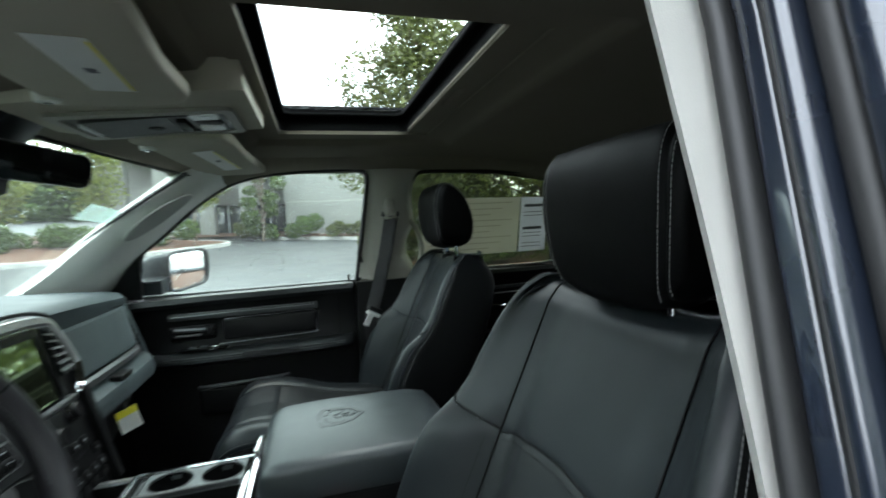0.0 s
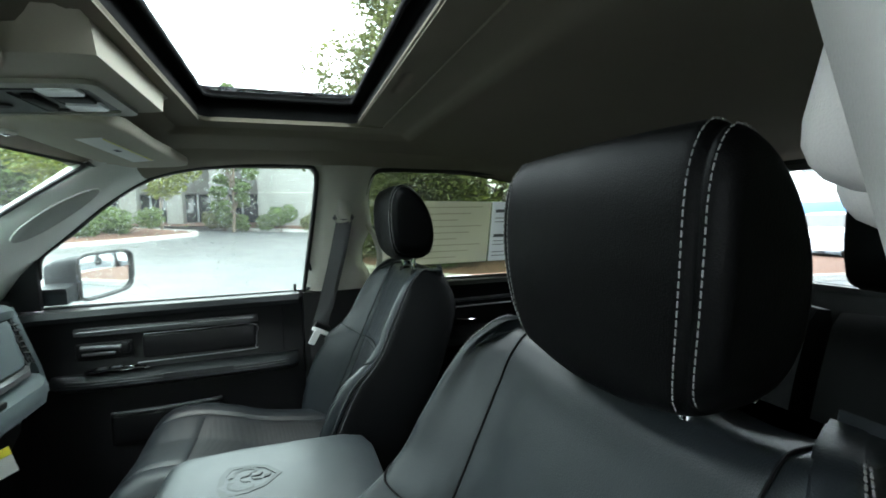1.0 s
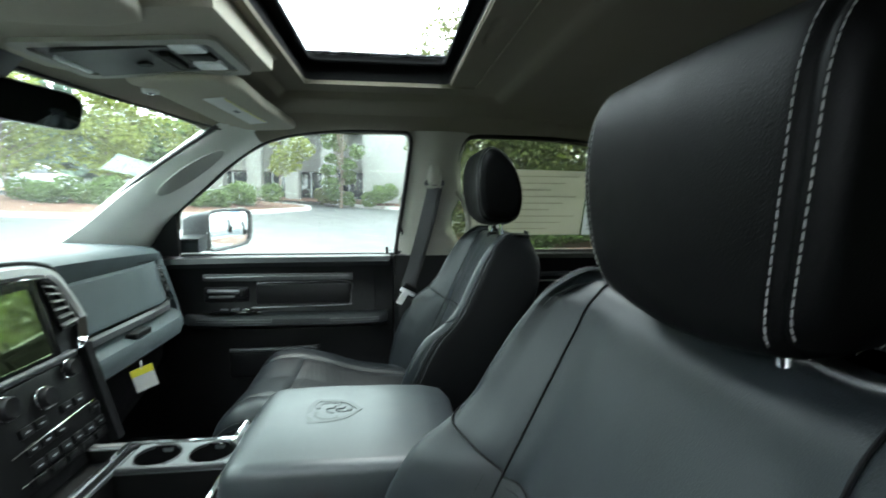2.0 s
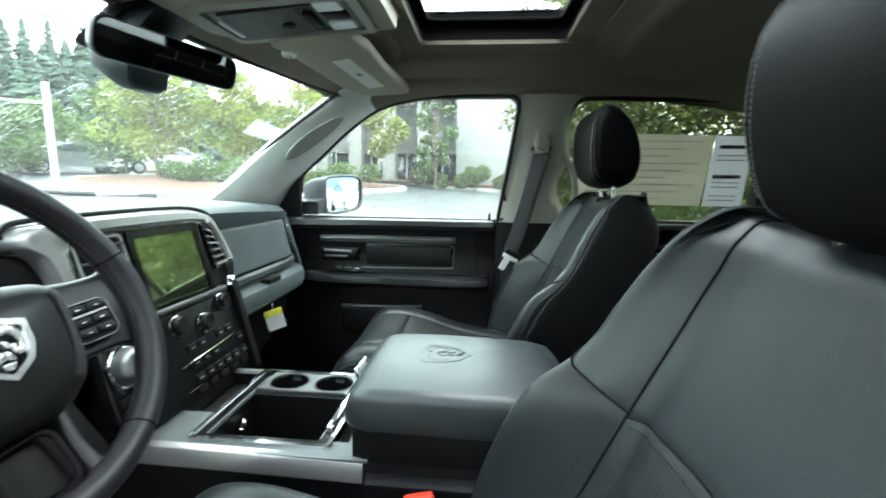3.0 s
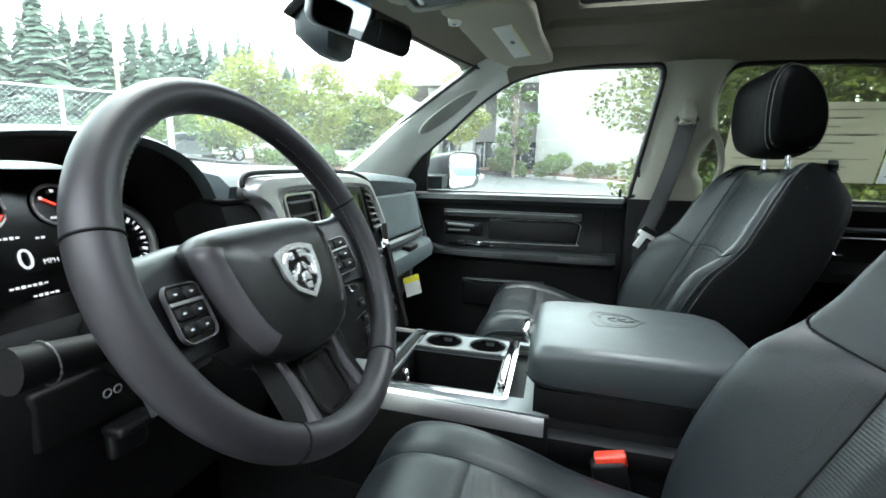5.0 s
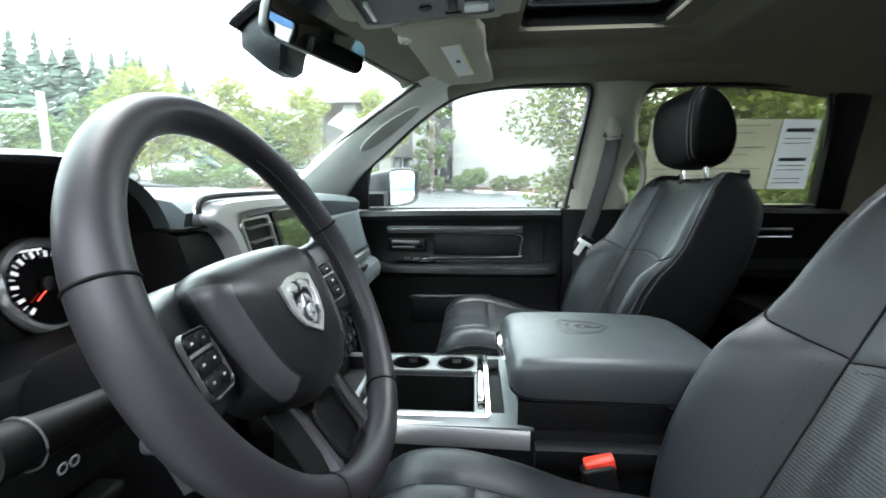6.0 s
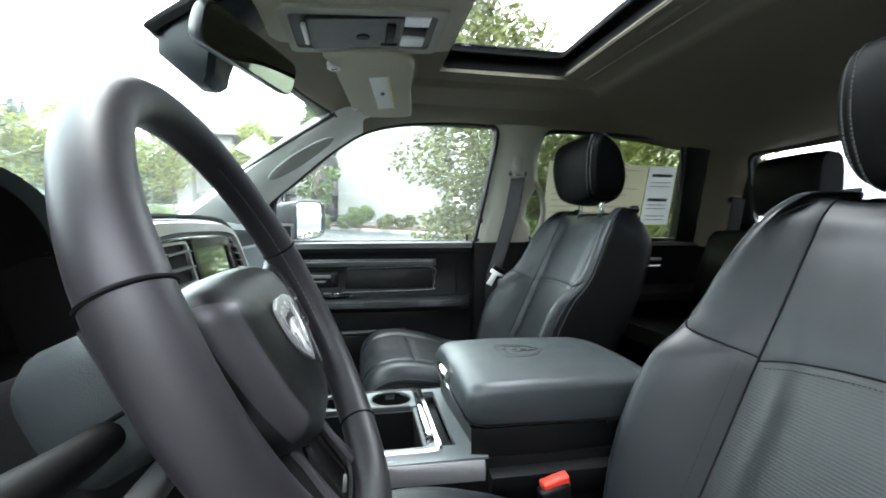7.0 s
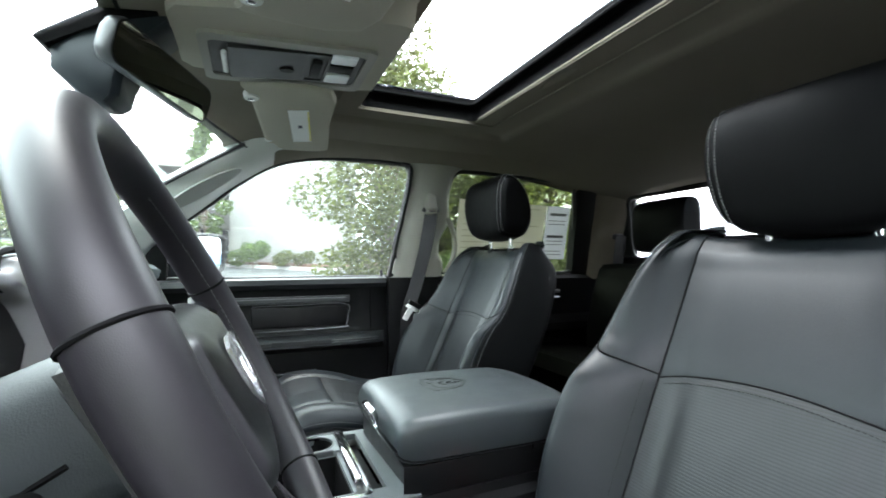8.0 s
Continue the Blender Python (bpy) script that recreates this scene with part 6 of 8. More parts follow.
def build_wheel():
    C = Vector((-0.486, -0.505, 1.290))
    tilt = radians(26.8)
    nr = Vector((math.cos(tilt), 0, math.sin(tilt)))
    up = Vector((-math.sin(tilt), 0, math.cos(tilt)))
    rg = Vector((0, 1, 0))
    wh = thing("steering_wheel", tuple(C), "black leather steering wheel with badge and buttons", "steering wheel")

    def P(a, b, d=0.0):
        return C + rg * a + up * b + nr * d
    R, r = 0.181, 0.0165
    loops = []
    n = 96
    for i in range(n):
        t = 2 * math.pi * i / n
        e = rg * math.cos(t) + up * math.sin(t)
        k = 1 + 0.05 * math.exp(-(min(abs(math.degrees(t) - 16), abs(math.degrees(t) - 164)) / 14) ** 2)
        loops.append([C + e * (R + r * k * math.cos(q)) + nr * (r * 1.08 * k * math.sin(q)) for q in [2 * math.pi * j / 18 for j in range(18)]])
    rim = part("rim", loft(loops, ring=True), WRAP, wh, "leather wrapped rim")
    for deg in (16, 164, 238, 302):
        t = radians(deg)
        e = rg * math.cos(t) + up * math.sin(t)
        kk = 1.046 if deg < 200 else 0.997
        part("rim_seam", tube([C + e * (R + r * kk * math.cos(q)) + nr * (r * 1.08 * kk * math.sin(q)) for q in [2 * math.pi * j / 48 for j in range(48)]], 0.0013, 6, True), SEAM, rim)
    for lo, hi in ((-28, 60), (120, 208)):
        pth = []
        for k in range(90):
            t = radians(lo + (hi - lo) * k / 89)
            e = rg * math.cos(t) + up * math.sin(t)
            pth.append(C + e * (R - r * 1.05) + nr * 0.003)
        part("stitching", stitches(pth, 0.0065, 0.0045, 0.0008), GREYPL, rim, smooth=False)
    # airbag cover with two wings
    half = [(0.0, 0.050), (0.05, 0.0490), (0.080, 0.045), (0.094, 0.037), (0.100, 0.026), (0.100, 0.012), (0.096, -0.02), (0.087, -0.055), (0.073, -0.078), (0.046, -0.094), (0.022, -0.099)]
    out = half + [(-x, y) for x, y in half[:0:-1]]
    ring = curve3([(x, y, 0) for x, y in out], 96, True)
    loops = []
    for k, d in ((0.96, -0.050), (0.99, -0.020), (1.0, -0.012), (0.992, -0.006), (0.965, -0.001), (0.90, 0.003), (0.70, 0.007), (0.4, 0.009), (0.12, 0.010)):
        loops.append([P(p.x * k, -0.02 + (p.y + 0.02) * k, d - 0.016 * max(0, abs(p.x * k) - 0.085) / 0.06 - 0.010 * max(0, (p.y + 0.02) * k - 0.045) / 0.02) for p in ring])
    hub = part("hub_cover", loft(loops), PADSKIN, wh, "black airbag cover")

    def dish(a):
        """Depth of a side spoke, sunk towards the hub."""
        return -0.002 - 0.024 * min(1.0, max(0.0, (0.174 - a) / 0.078))
    for sg in (1, -1):
        side_pts = sorted([p for p in ring if p.x * sg > 0.068 and -0.080 < p.y < 0.036 and abs(p.x) < 0.116], key=lambda p: p.y)
        loops = []
        for k, d in ((0.996, -0.0095), (0.996, -0.0062), (0.975, -0.0012), (0.94, 0.0022), (0.90, 0.0045), (0.855, 0.0057), (0.815, 0.0066), (0.81, 0.0048)):
            loops.append([P(p.x * k, -0.02 + (p.y + 0.02) * k, d - 0.016 * max(0, abs(p.x * k) - 0.085) / 0.06 - 0.010 * max(0, (p.y + 0.02) * k - 0.045) / 0.02) for p in side_pts])
        part("hub_strip", loft(loops, closed=False, caps=False), STRIP, wh, "grey strip beside the cover")
        # side spoke, dished
        loops = []
        for a, tb, bb in ((0.070, 0.046, -0.058), (0.090, 0.046, -0.057), (0.106, 0.044, -0.056), (0.122, 0.041, -0.056), (0.14, 0.039, -0.057), (0.155, 0.039, -0.060), (0.168, 0.040, -0.066), (0.178, 0.046, -0.074)):
            d = dish(a)
            loops.append([P(sg * a, tb, d - 0.020), P(sg * a, tb - 0.001, d - 0.010), P(sg * a, tb - 0.005, d - 0.004), P(sg * a, tb - 0.012, d), P(sg * a, -0.017, d + 0.001), P(sg * a, bb + 0.004, d), P(sg * a, bb + 0.001, d - 0.003), P(sg * a, bb, d - 0.018)])
        part("spoke", loft(loops), SPOKE, wh)

        def S(a, b, d=0.0):
            return P(sg * a, b, -0.006 - 0.012 * (0.1435 - a) / 0.043 + d)
        tn = Vector((0, -sg * 0.38, 0)) + nr
        pod = [(x, y) for x, y in rounded(0.047, 0.049, 0.010, 4, 0.122, -0.0165)]
        podi = [(x, y) for x, y in rounded(0.0450, 0.0468, 0.0085, 4, 0.122, -0.0165)]
        part("button_bezel", frame_plate([S(x, y, 0.0) for x, y in pod], [S(x, y, 0.0) for x, y in podi], 0.0035, tn), DARKSILVER, wh, "silver button bezel")
        part("button_field", plate([S(x, y, -0.001) for x, y in podi], 0.002, tn), DEEP, wh)
        part("button_divider", plate([S(x, y, 0.001) for x, y in ((0.101, -0.0065), (0.143, -0.0065), (0.143, -0.009), (0.101, -0.009))], 0.0028, tn), SILVER, wh, smooth=False)
        for i in range(2):
            for j, bb in enumerate((-0.0005, -0.0165, -0.030)):
                bt = part("button", plate([S(0.112 + 0.020 * i + u, bb + w, 0.001) for u, w in rounded(0.0185, 0.0105, 0.003, 2)], 0.003, tn, 0.0010), BLACK, wh)
                for u0 in (0.0,):
                    part("button_mark", plate([S(0.112 + 0.020 * i + u0 + u, bb + w, 0.0042) for u, w in ((-0.0018, -0.0008), (0.0018, -0.0008), (0.0018, 0.0008), (-0.0018, 0.0008))], 0.0004, tn), LENS, bt, smooth=False)
        # raised edges of the lower spoke
        loops = []
        for b, a, w, d in ((-0.085, 0.047, 0.005, -0.020), (-0.105, 0.045, 0.0055, -0.017), (-0.13, 0.043, 0.006, -0.014), (-0.155, 0.045, 0.007, -0.009), (-0.170, 0.049, 0.010, -0.006)):
            loops.append([P(sg * (a - w), b, d - 0.020), P(sg * (a - w), b, d - 0.003), P(sg * (a - w * 0.6), b, d), P(sg * (a + w * 0.6), b, d), P(sg * (a + w), b, d - 0.004), P(sg * (a + w + 0.006), b, d - 0.022)])
        part("spoke_ridge", loft(loops), STRIP, wh, "grey ridge of the lower spoke")
    part("lower_web", loft([[P(-0.068, -0.070, -0.032), P(-0.05, -0.070, -0.024), P(-0.035, -0.070, -0.036), P(0.035, -0.070, -0.036), P(0.05, -0.070, -0.024), P(0.068, -0.070, -0.032), P(0.056, -0.070, -0.044), P(-0.056, -0.070, -0.044)], [P(-0.074, -0.168, -0.018), P(-0.05, -0.168, -0.013), P(-0.036, -0.168, -0.022), P(0.036, -0.168, -0.022), P(0.05, -0.168, -0.013), P(0.074, -0.168, -0.018), P(0.056, -0.168, -0.028), P(-0.056, -0.168, -0.028)]]), BLACK, wh)
    part("web_rim", tube([P(x, y, -0.020 + 0.06 * (-0.10 - y) * 2) for x, y in rounded(0.058, 0.062, 0.014, 5, 0.0, -0.134)], 0.0035, 6, True), BLACK, wh)
    emblem(wh, P(0.004, -0.019, 0.0105), 0.066, 0.060, up, rg, nr, GLOSSBLACK, BADGE)
    # column shroud and stalk
    col = thing("steering_column", tuple(P(0, 0, -0.1)), "black steering column shroud with stalk", "steering column")
    loops = []
    for d, w, h in ((-0.046, 0.044, 0.040), (-0.056, 0.062, 0.050), (-0.10, 0.070, 0.052), (-0.135, 0.072, 0.054), (-0.145, 0.066, 0.048)):
        loops.append([P(math.copysign(w * abs(math.cos(t)) ** 0.55, math.cos(t)), math.copysign(h * abs(math.sin(t)) ** 0.6, math.sin(t)), d) for t in [2 * math.pi * k / 24 for k in range(24)]])
    part("shroud", loft(loops), COLUMN, col, "dark grey column cover")
    part("lower_shroud", loft([[P(w * math.cos(t), h * math.sin(t), d) for t in [2 * math.pi * k / 24 for k in range(24)]] for d, w, h in ((-0.140, 0.050, 0.042), (-0.20, 0.056, 0.048), (-0.34, 0.062, 0.056))]), BLACK, col, "black lower column cover")
    part("shroud_seam", tube([P(-0.0660, -0.006, -0.08), P(-0.0720, -0.008, -0.13)], 0.002, 6), SEAM, col)
    part("stalk", tube(curve3([P(-0.055, -0.016, -0.105), P(-0.10, -0.014, -0.105), P(-0.16, -0.008, -0.102), P(-0.195, -0.004, -0.100)], 14), lambda t: 0.010 + 0.007 * t, 16), DEEP, col, "black multifunction stalk")
    part("stalk_ring", tube([P(-0.172, -0.007, -0.1015) + (up * math.cos(q) + nr * math.sin(q)) * 0.0172 for q in [2 * math.pi * k / 24 for k in range(24)]], 0.0008, 6, True), GREYPL, col)
    part("tilt_lever", box((0.02, 0.06, 0.014), tuple(P(-0.085, -0.055, -0.09)), 0.005, 3), GREYPL, col)


build_wheel()

# ---------------------------------------------------------------- overhead


def build_overhead():
    oc = thing("overhead_console", (-0.40, CY, 1.75), "grey overhead console with reading lamps and glasses case", "overhead console")

    def Zb(x):
        return 1.7525 - 0.062 * (-0.24 - x)

    def sec(x, w, h):
        zt = 1.790
        return [(x, CY - w - 0.03, zt), (x, CY - w, Zb(x) + h), (x, CY - w + 0.015, Zb(x)), (x, CY + w - 0.015, Zb(x)), (x, CY + w, Zb(x) + h), (x, CY + w + 0.03, zt)]
    # the ceiling's cloth, lightened in colour for the brighter front of the cab
    part("housing", loft([sec(-0.585, 0.10, 0.02), sec(-0.57, 0.125, 0.012), sec(-0.45, 0.150, 0.014), sec(-0.28, 0.165, 0.014), sec(-0.235, 0.165, 0.016), sec(-0.215, 0.16, 0.035)]), LITCLOTH, oc, "grey cloth-covered housing")

    def F(x, y, d=0.0):
        return Vector((x, y, Zb(x) - 0.001 - d))
    nr = Vector((0.02, 0, -1)).normalized()
    oy = 0.004
    out = [F(x, y) for x, y in rounded(0.300, 0.196, 0.016, 4, -0.400, oy)]
    inn = [F(x, y) for x, y in rounded(0.268, 0.150, 0.012, 4, -0.402, oy)]
    part("bezel", frame_plate(out, inn, 0.007, nr), BEZEL_SHADETRIM, oc, "grey plastic bezel")
    part("panel", frame_plate([F(x, y) for x, y in rounded(0.270, 0.152, 0.012, 4, -0.402, oy)], [F(x, y) for x, y in rounded(0.10, 0.10, 0.012, 4, -0.455, oy)], 0.003, nr), CONSOLE, oc, "grey control panel")
    part("case_well", plate([F(x, y, -0.02) for x, y in rounded(0.108, 0.108, 0.012, 4, -0.455, oy)], 0.003, nr), DEEP, oc)
    part("glasses_case", loft([[F(-0.505, oy - 0.066, 0.012), F(-0.505, oy + 0.066, 0.012), F(-0.505, oy + 0.066, 0.006), F(-0.505, oy - 0.066, 0.006)], [F(-0.372, oy - 0.062, 0.006), F(-0.372, oy + 0.066, 0.006), F(-0.372, oy + 0.066, 0.0), F(-0.372, oy - 0.062, 0.0)]]), CONSOLE, oc, "grey glasses case flap")
    part("case_grip", box((0.010, 0.085, 0.010), tuple(F(-0.512, oy, 0.010)), 0.004, 3), LENS, oc, "ribbed grip")
    part("case_latch", plate([F(-0.405 + 0.013 * math.cos(t), oy + 0.012 + 0.010 * math.sin(t), 0.0085) for t in [2 * math.pi * k / 16 for k in range(16)]], 0.002, nr), DEEP, oc)
    part("sunroof_switch", frame_plate([F(x, y, 0.003) for x, y in rounded(0.046, 0.13, 0.006, 3, -0.352, oy)], [F(x, y, 0.003) for x, y in rounded(0.034, 0.112, 0.005, 3, -0.352, oy)], 0.004, nr), CONSOLE, oc)
    part("switch", box((0.018, 0.075, 0.012), tuple(F(-0.352, oy, 0.006)), 0.004, 2), DEEP, oc)
    for y in (-0.052, 0.040):
        part("reading_lamp", plate([F(x, y2, 0.003) for x, y2 in rounded(0.048, 0.040, 0.005, 3, -0.306, y)], 0.006, nr, 0.002), LENS, oc, "white reading lamp lens")
    part("lamp_divider", box((0.046, 0.034, 0.008), tuple(F(-0.306, -0.006, 0.004)), 0.002), DEEP, oc)

    for sg, name in ((1, "passenger"), (-1, "driver")):
        vz = thing("sun_visor", (-0.37, 0.30 if sg > 0 else side(0.30), 1.73), "grey cloth sun visor folded up with white label", "sun visor", "sun visors")

        def Y(y):
            return y if sg > 0 else side(y)

        def V(x, y, d=0.0):
            return Vector((x, Y(y), 1.742 - 0.030 * max(0, (y - 0.10) / 0.40) - 0.04 * (-0.24 - x) - d))
        ol = [(-0.306, 0.10), (-0.279, 0.30), (-0.255, 0.475), (-0.259, 0.508), (-0.285, 0.520), (-0.33, 0.523), (-0.375, 0.520), (-0.397, 0.505), (-0.410, 0.472), (-0.430, 0.456), (-0.453, 0.30), (-0.474, 0.15), (-0.478, 0.10)]
        olc = [(p.x, p.y) for p in curve3([(x, y, 0) for x, y in ol], 44, True)]
        cx, cy = -0.35, 0.30
        loops = []
        for k, d in ((0.96, -0.014), (0.99, -0.010), (1.0, -0.003), (0.995, 0.003), (0.98, 0.0075), (0.95, 0.0095), (0.90, 0.010)):
            loops.append([V(cx + (x - cx) * k, cy + (y - cy) * k, d) for x, y in olc])
        part("flap", loft(loops), LITCLOTH, vz)
        def L(u, w, d):
            """On the label: u along it, w across it from its rear edge."""
            return V(-0.343 + 0.032 * u - 0.047 * w, 0.198 + 0.222 * u + 0.012 * w, d)
        part("label", plate([L(0, 0, 0.0105), L(1, 0, 0.0105), L(1, 1, 0.0105), L(0, 1, 0.0105)], 0.0006, (0, 0, -1)), PAPER, vz, "white printed label")
        part("label_edge", plate([L(0.04, 0.01, 0.0112), L(0.96, 0.01, 0.0112), L(0.96, 0.07, 0.0112), L(0.04, 0.07, 0.0112)], 0.0004, (0, 0, -1)), YELLOW, vz, smooth=False)
        part("label_print", plate([L(0.43, 0.4, 0.0113), L(0.52, 0.4, 0.0113), L(0.52, 0.62, 0.0113), L(0.43, 0.62, 0.0113)], 0.0003, (0, 0, -1)), INK, vz, smooth=False)
        part("pivot", loft([[V(-0.468 + q * math.cos(t), 0.155 + q * math.sin(t), d) for t in [2 * math.pi * k / 16 for k in range(16)]] for q, d in ((0.017, 0.002), (0.015, 0.014), (0.008, 0.016))]), TRIM, vz)
        part("pivot_screw", loft([[V(-0.468 + q * math.cos(t), 0.155 + q * math.sin(t), d) for t in [2 * math.pi * k / 12 for k in range(12)]] for q, d in ((0.007, 0.0165), (0.004, 0.018))]), CHROME, vz)
        part("clip", box((0.018, 0.014, 0.012), tuple(V(-0.425, 0.440, 0.006)), 0.004, 2), TRIM, vz)

    # rear view mirror with a sensor housing behind it
    mi = thing("rear_view_mirror", (-0.60, -0.03, 1.66), "black rear view mirror with sensor housing on windscreen", "mirror")
    c = Vector((-0.590, -0.060, 1.656))
    nr = Vector((0.93, -0.36, -0.24)).normalized()
    rg = Vector((0.099, 0.223, -0.012)).normalized()
    rg = (rg - nr * rg.dot(nr)).normalized()
    up = rg.cross(nr) * -1
    if up.z < 0:
        up = -up
    W, H = 0.264, 0.066
    ol = rounded(W, H, 0.022, 5)

    def M(a, b, d):
        return c + rg * a + up * b + nr * d
    loops = []
    for k, kk, d in ((0.70, 0.5, -0.034), (0.90, 0.85, -0.028), (0.98, 0.97, -0.016), (1.0, 1.0, -0.002), (0.985, 0.965, 0.003)):
        loops.append([M(a * k, b * kk, d) for a, b in ol])
    part("housing", loft(loops), MIRRORBACK, mi)
    part("mirror_glass", plate([M(a * 0.965, b * 0.90, 0.0015) for a, b in ol], 0.0025, nr), DIMMIRROR, mi, "dimmed mirror glass")
    part("stem", tube([M(0, 0.0, -0.03), (-0.63, -0.04, 1.69), (-0.655, CY, 1.715)], 0.014, 10), BLACK, mi)
    loops = []
    for z, x0, x1, w in ((1.745, -0.66, -0.57, 0.048), (1.70, -0.708, -0.615, 0.052), (1.672, -0.732, -0.632, 0.053), (1.640, -0.732, -0.645, 0.052), (1.612, -0.700, -0.650, 0.046), (1.602, -0.688, -0.660, 0.036)):
        loops.append([(x, CY + y, z) for x, y in ((x0, -w * 0.8), (x0 + 0.02, -w), (x1 - 0.01, -w), (x1, -w * 0.8), (x1, w * 0.8), (x1 - 0.01, w), (x0 + 0.02, w), (x0, w * 0.8))])
    part("sensor_housing", loft(loops), DARKHOUSING, mi, "black sensor housing")
    part("sensor_base", loft([[(-0.748, CY + 0.056 * q, 1.676), (-0.742, CY + 0.056 * q, 1.684), (-0.66, CY + 0.062 * q, 1.742), (-0.56, CY + 0.066 * q, 1.775), (-0.56, CY + 0.066 * q, 1.755), (-0.65, CY + 0.060 * q, 1.722), (-0.735, CY + 0.055 * q, 1.668)] for q in (-1, -0.6, 0.6, 1)]), SEALBLACK, mi, "matt black base along the glass")


build_overhead()

# ---------------------------------------------------------------- outside of the truck


def build_outside_truck():
    dm = thing("door_mirror", (-0.66, 0.90, 1.31), "dark blue grey door mirror with rain drops", "car mirror")
    nr = Vector((0.90, -0.42, 0.07)).normalized()
    rg = Vector((0.42, 0.90, 0)).normalized()
    up = Vector((0, 0, 1))
    c = Vector((-0.612, 0.965, 1.388))

    def M(a, b, d):
        return c + rg * a + up * b + nr * d
    ol = [(-0.105, -0.062), (-0.10, -0.075), (-0.06, -0.082), (0.06, -0.072), (0.10, -0.055), (0.112, -0.02), (0.112, 0.045), (0.100, 0.066), (0.06, 0.074), (-0.06, 0.070), (-0.095, 0.062), (-0.108, 0.04)]
    olc = [(p.x, p.y) for p in curve3([(x, y, 0) for x, y in ol], 48, True)]
    loops = []
    for k, d, j in ((0.45, -0.120, 0.045), (0.75, -0.100, 0.040), (0.93, -0.06, 0.028), (1.0, -0.02, 0.010), (1.0, 0.004, 0.0), (0.93, 0.006, 0.0), (0.92, -0.004, 0.0)):
        loops.append([M(a * k - j * (1.0 if a < 0 else 0.3), b * k, d) for a, b in olc])
    part("housing", loft(loops), DARKHOUSING, dm)
    part("rim", tube([M(a * 0.97, b * 0.97, 0.005) for a, b in olc], 0.006, 8, True), RUBBER, dm)
    part("mirror_glass", plate([M(a * 0.93, b * 0.93, -0.003) for a, b in olc], 0.003, nr), MIRROR, dm, "mirror glass")
    part("arm", loft([[(-0.74, 0.80, 1.31), (-0.66, 0.80, 1.31), (-0.66, 0.80, 1.36), (-0.74, 0.80, 1.36)], [(-0.73, 0.87, 1.32), (-0.655, 0.87, 1.32), (-0.655, 0.87, 1.37), (-0.73, 0.87, 1.37)]]), DARKHOUSING, dm)
    hood = thing("bonnet", (-1.6, CY, 1.1), "dark blue bonnet ahead of windscreen", "car bonnet")
    part("panel", shell(lambda u, v: (-1.26 - 1.01 * v, CY + u * 0.80, 1.335 - 0.06 * v - 0.10 * v * v - 0.07 * u * u * u * u + (0.02 if abs(u) < 0.45 else 0)), [i / 14 * 2 - 1 for i in range(15)], [i / 10 for i in range(11)], 0.01), PAINT, hood)
    part("cowl", box((0.10, 1.45, 0.05), (-1.27, CY, 1.362), 0.015), BLACK, hood)
    for y0, y1 in ((0.42, -0.10), (-0.12, -0.62)):
        part("wiper", tube([(-1.225, y0, 1.388), (-1.245, (y0 + y1) / 2, 1.404), (-1.235, y1, 1.408)], 0.007, 6), RUBBER, hood)


build_outside_truck()


def build_sticker():
    s = thing("window_sticker", (0.6, 0.72, 1.45), "buff and white printed price sheets on rear side window", "window sticker")

    def Q(x, z, d=0.0):
        return (x, yg(z) + 0.004 - d, z)
    part("buff_sheet", plate([Q(0.305, 1.615), Q(0.735, 1.607), Q(0.735, 1.372), Q(0.305, 1.372)], 0.0008, (0, -1, -0.27)), mat("buff_paper", (0.60, 0.575, 0.55), 0.75, vary=0.05, through=0.55), s, "buff printed sheet")
    part("white_sheet", plate([Q(0.738, 1.607, 0.002), Q(0.860, 1.604, 0.002), Q(0.872, 1.372, 0.002), Q(0.742, 1.372, 0.002)], 0.0008, (0, -1, -0.27)), mat("lilac_paper", (0.68, 0.67, 0.76), 0.7, vary=0.04, through=0.55), s, "white and lilac printed sheet")
    pale = mat("pale_print", (0.40, 0.37, 0.33), 0.8)
    for i in range(9):
        z = 1.590 - 0.024 * i
        part("print_bar", plate([Q(0.33, z, 0.002), Q(0.70 - 0.05 * (i % 3), z, 0.002), Q(0.70 - 0.05 * (i % 3), z - 0.004, 0.002), Q(0.33, z - 0.004, 0.002)], 0.0003, (0, -1, 0)), pale, s, smooth=False)
    for i, (z, h) in enumerate(((1.577, 0.012), (1.545, 0.003), (1.53, 0.003), (1.48, 0.012), (1.455, 0.003), (1.44, 0.003), (1.41, 0.003), (1.395, 0.003))):
        part("print_bar", plate([Q(0.755, z, 0.004), Q(0.845, z, 0.004), Q(0.845, z - h, 0.004), Q(0.755, z - h, 0.004)], 0.0003, (0, -1, 0)), INK, s, smooth=False)


build_sticker()

# ---------------------------------------------------------------- outdoors
ASPHALT = mat("wet_asphalt", (0.055, 0.057, 0.060), 0.42, spec=0.5, vary=0.25, vscale=0.35, bump=0.35, bscale=60, fine=0.25, rvary=0.15)
KERB = mat("kerb_concrete", (0.38, 0.37, 0.35), 0.85, bump=0.4, bscale=80, fine=0.12)
MULCH = mat("bark_mulch", (0.10, 0.048, 0.030), 0.95, bump=1.0, bscale=30, fine=0.5, vscale=2)
CONCRETE = mat("pale_concrete", (0.235, 0.232, 0.218), 0.85, vary=0.08, vscale=0.7, bump=0.3, bscale=40, fine=0.06)
DARKWIN = mat("building_glass", (0.02, 0.025, 0.03), 0.08, coat=0.4)
BARK = mat("bark", (0.13, 0.10, 0.075), 0.9, bump=0.9, bscale=40, fine=0.3)
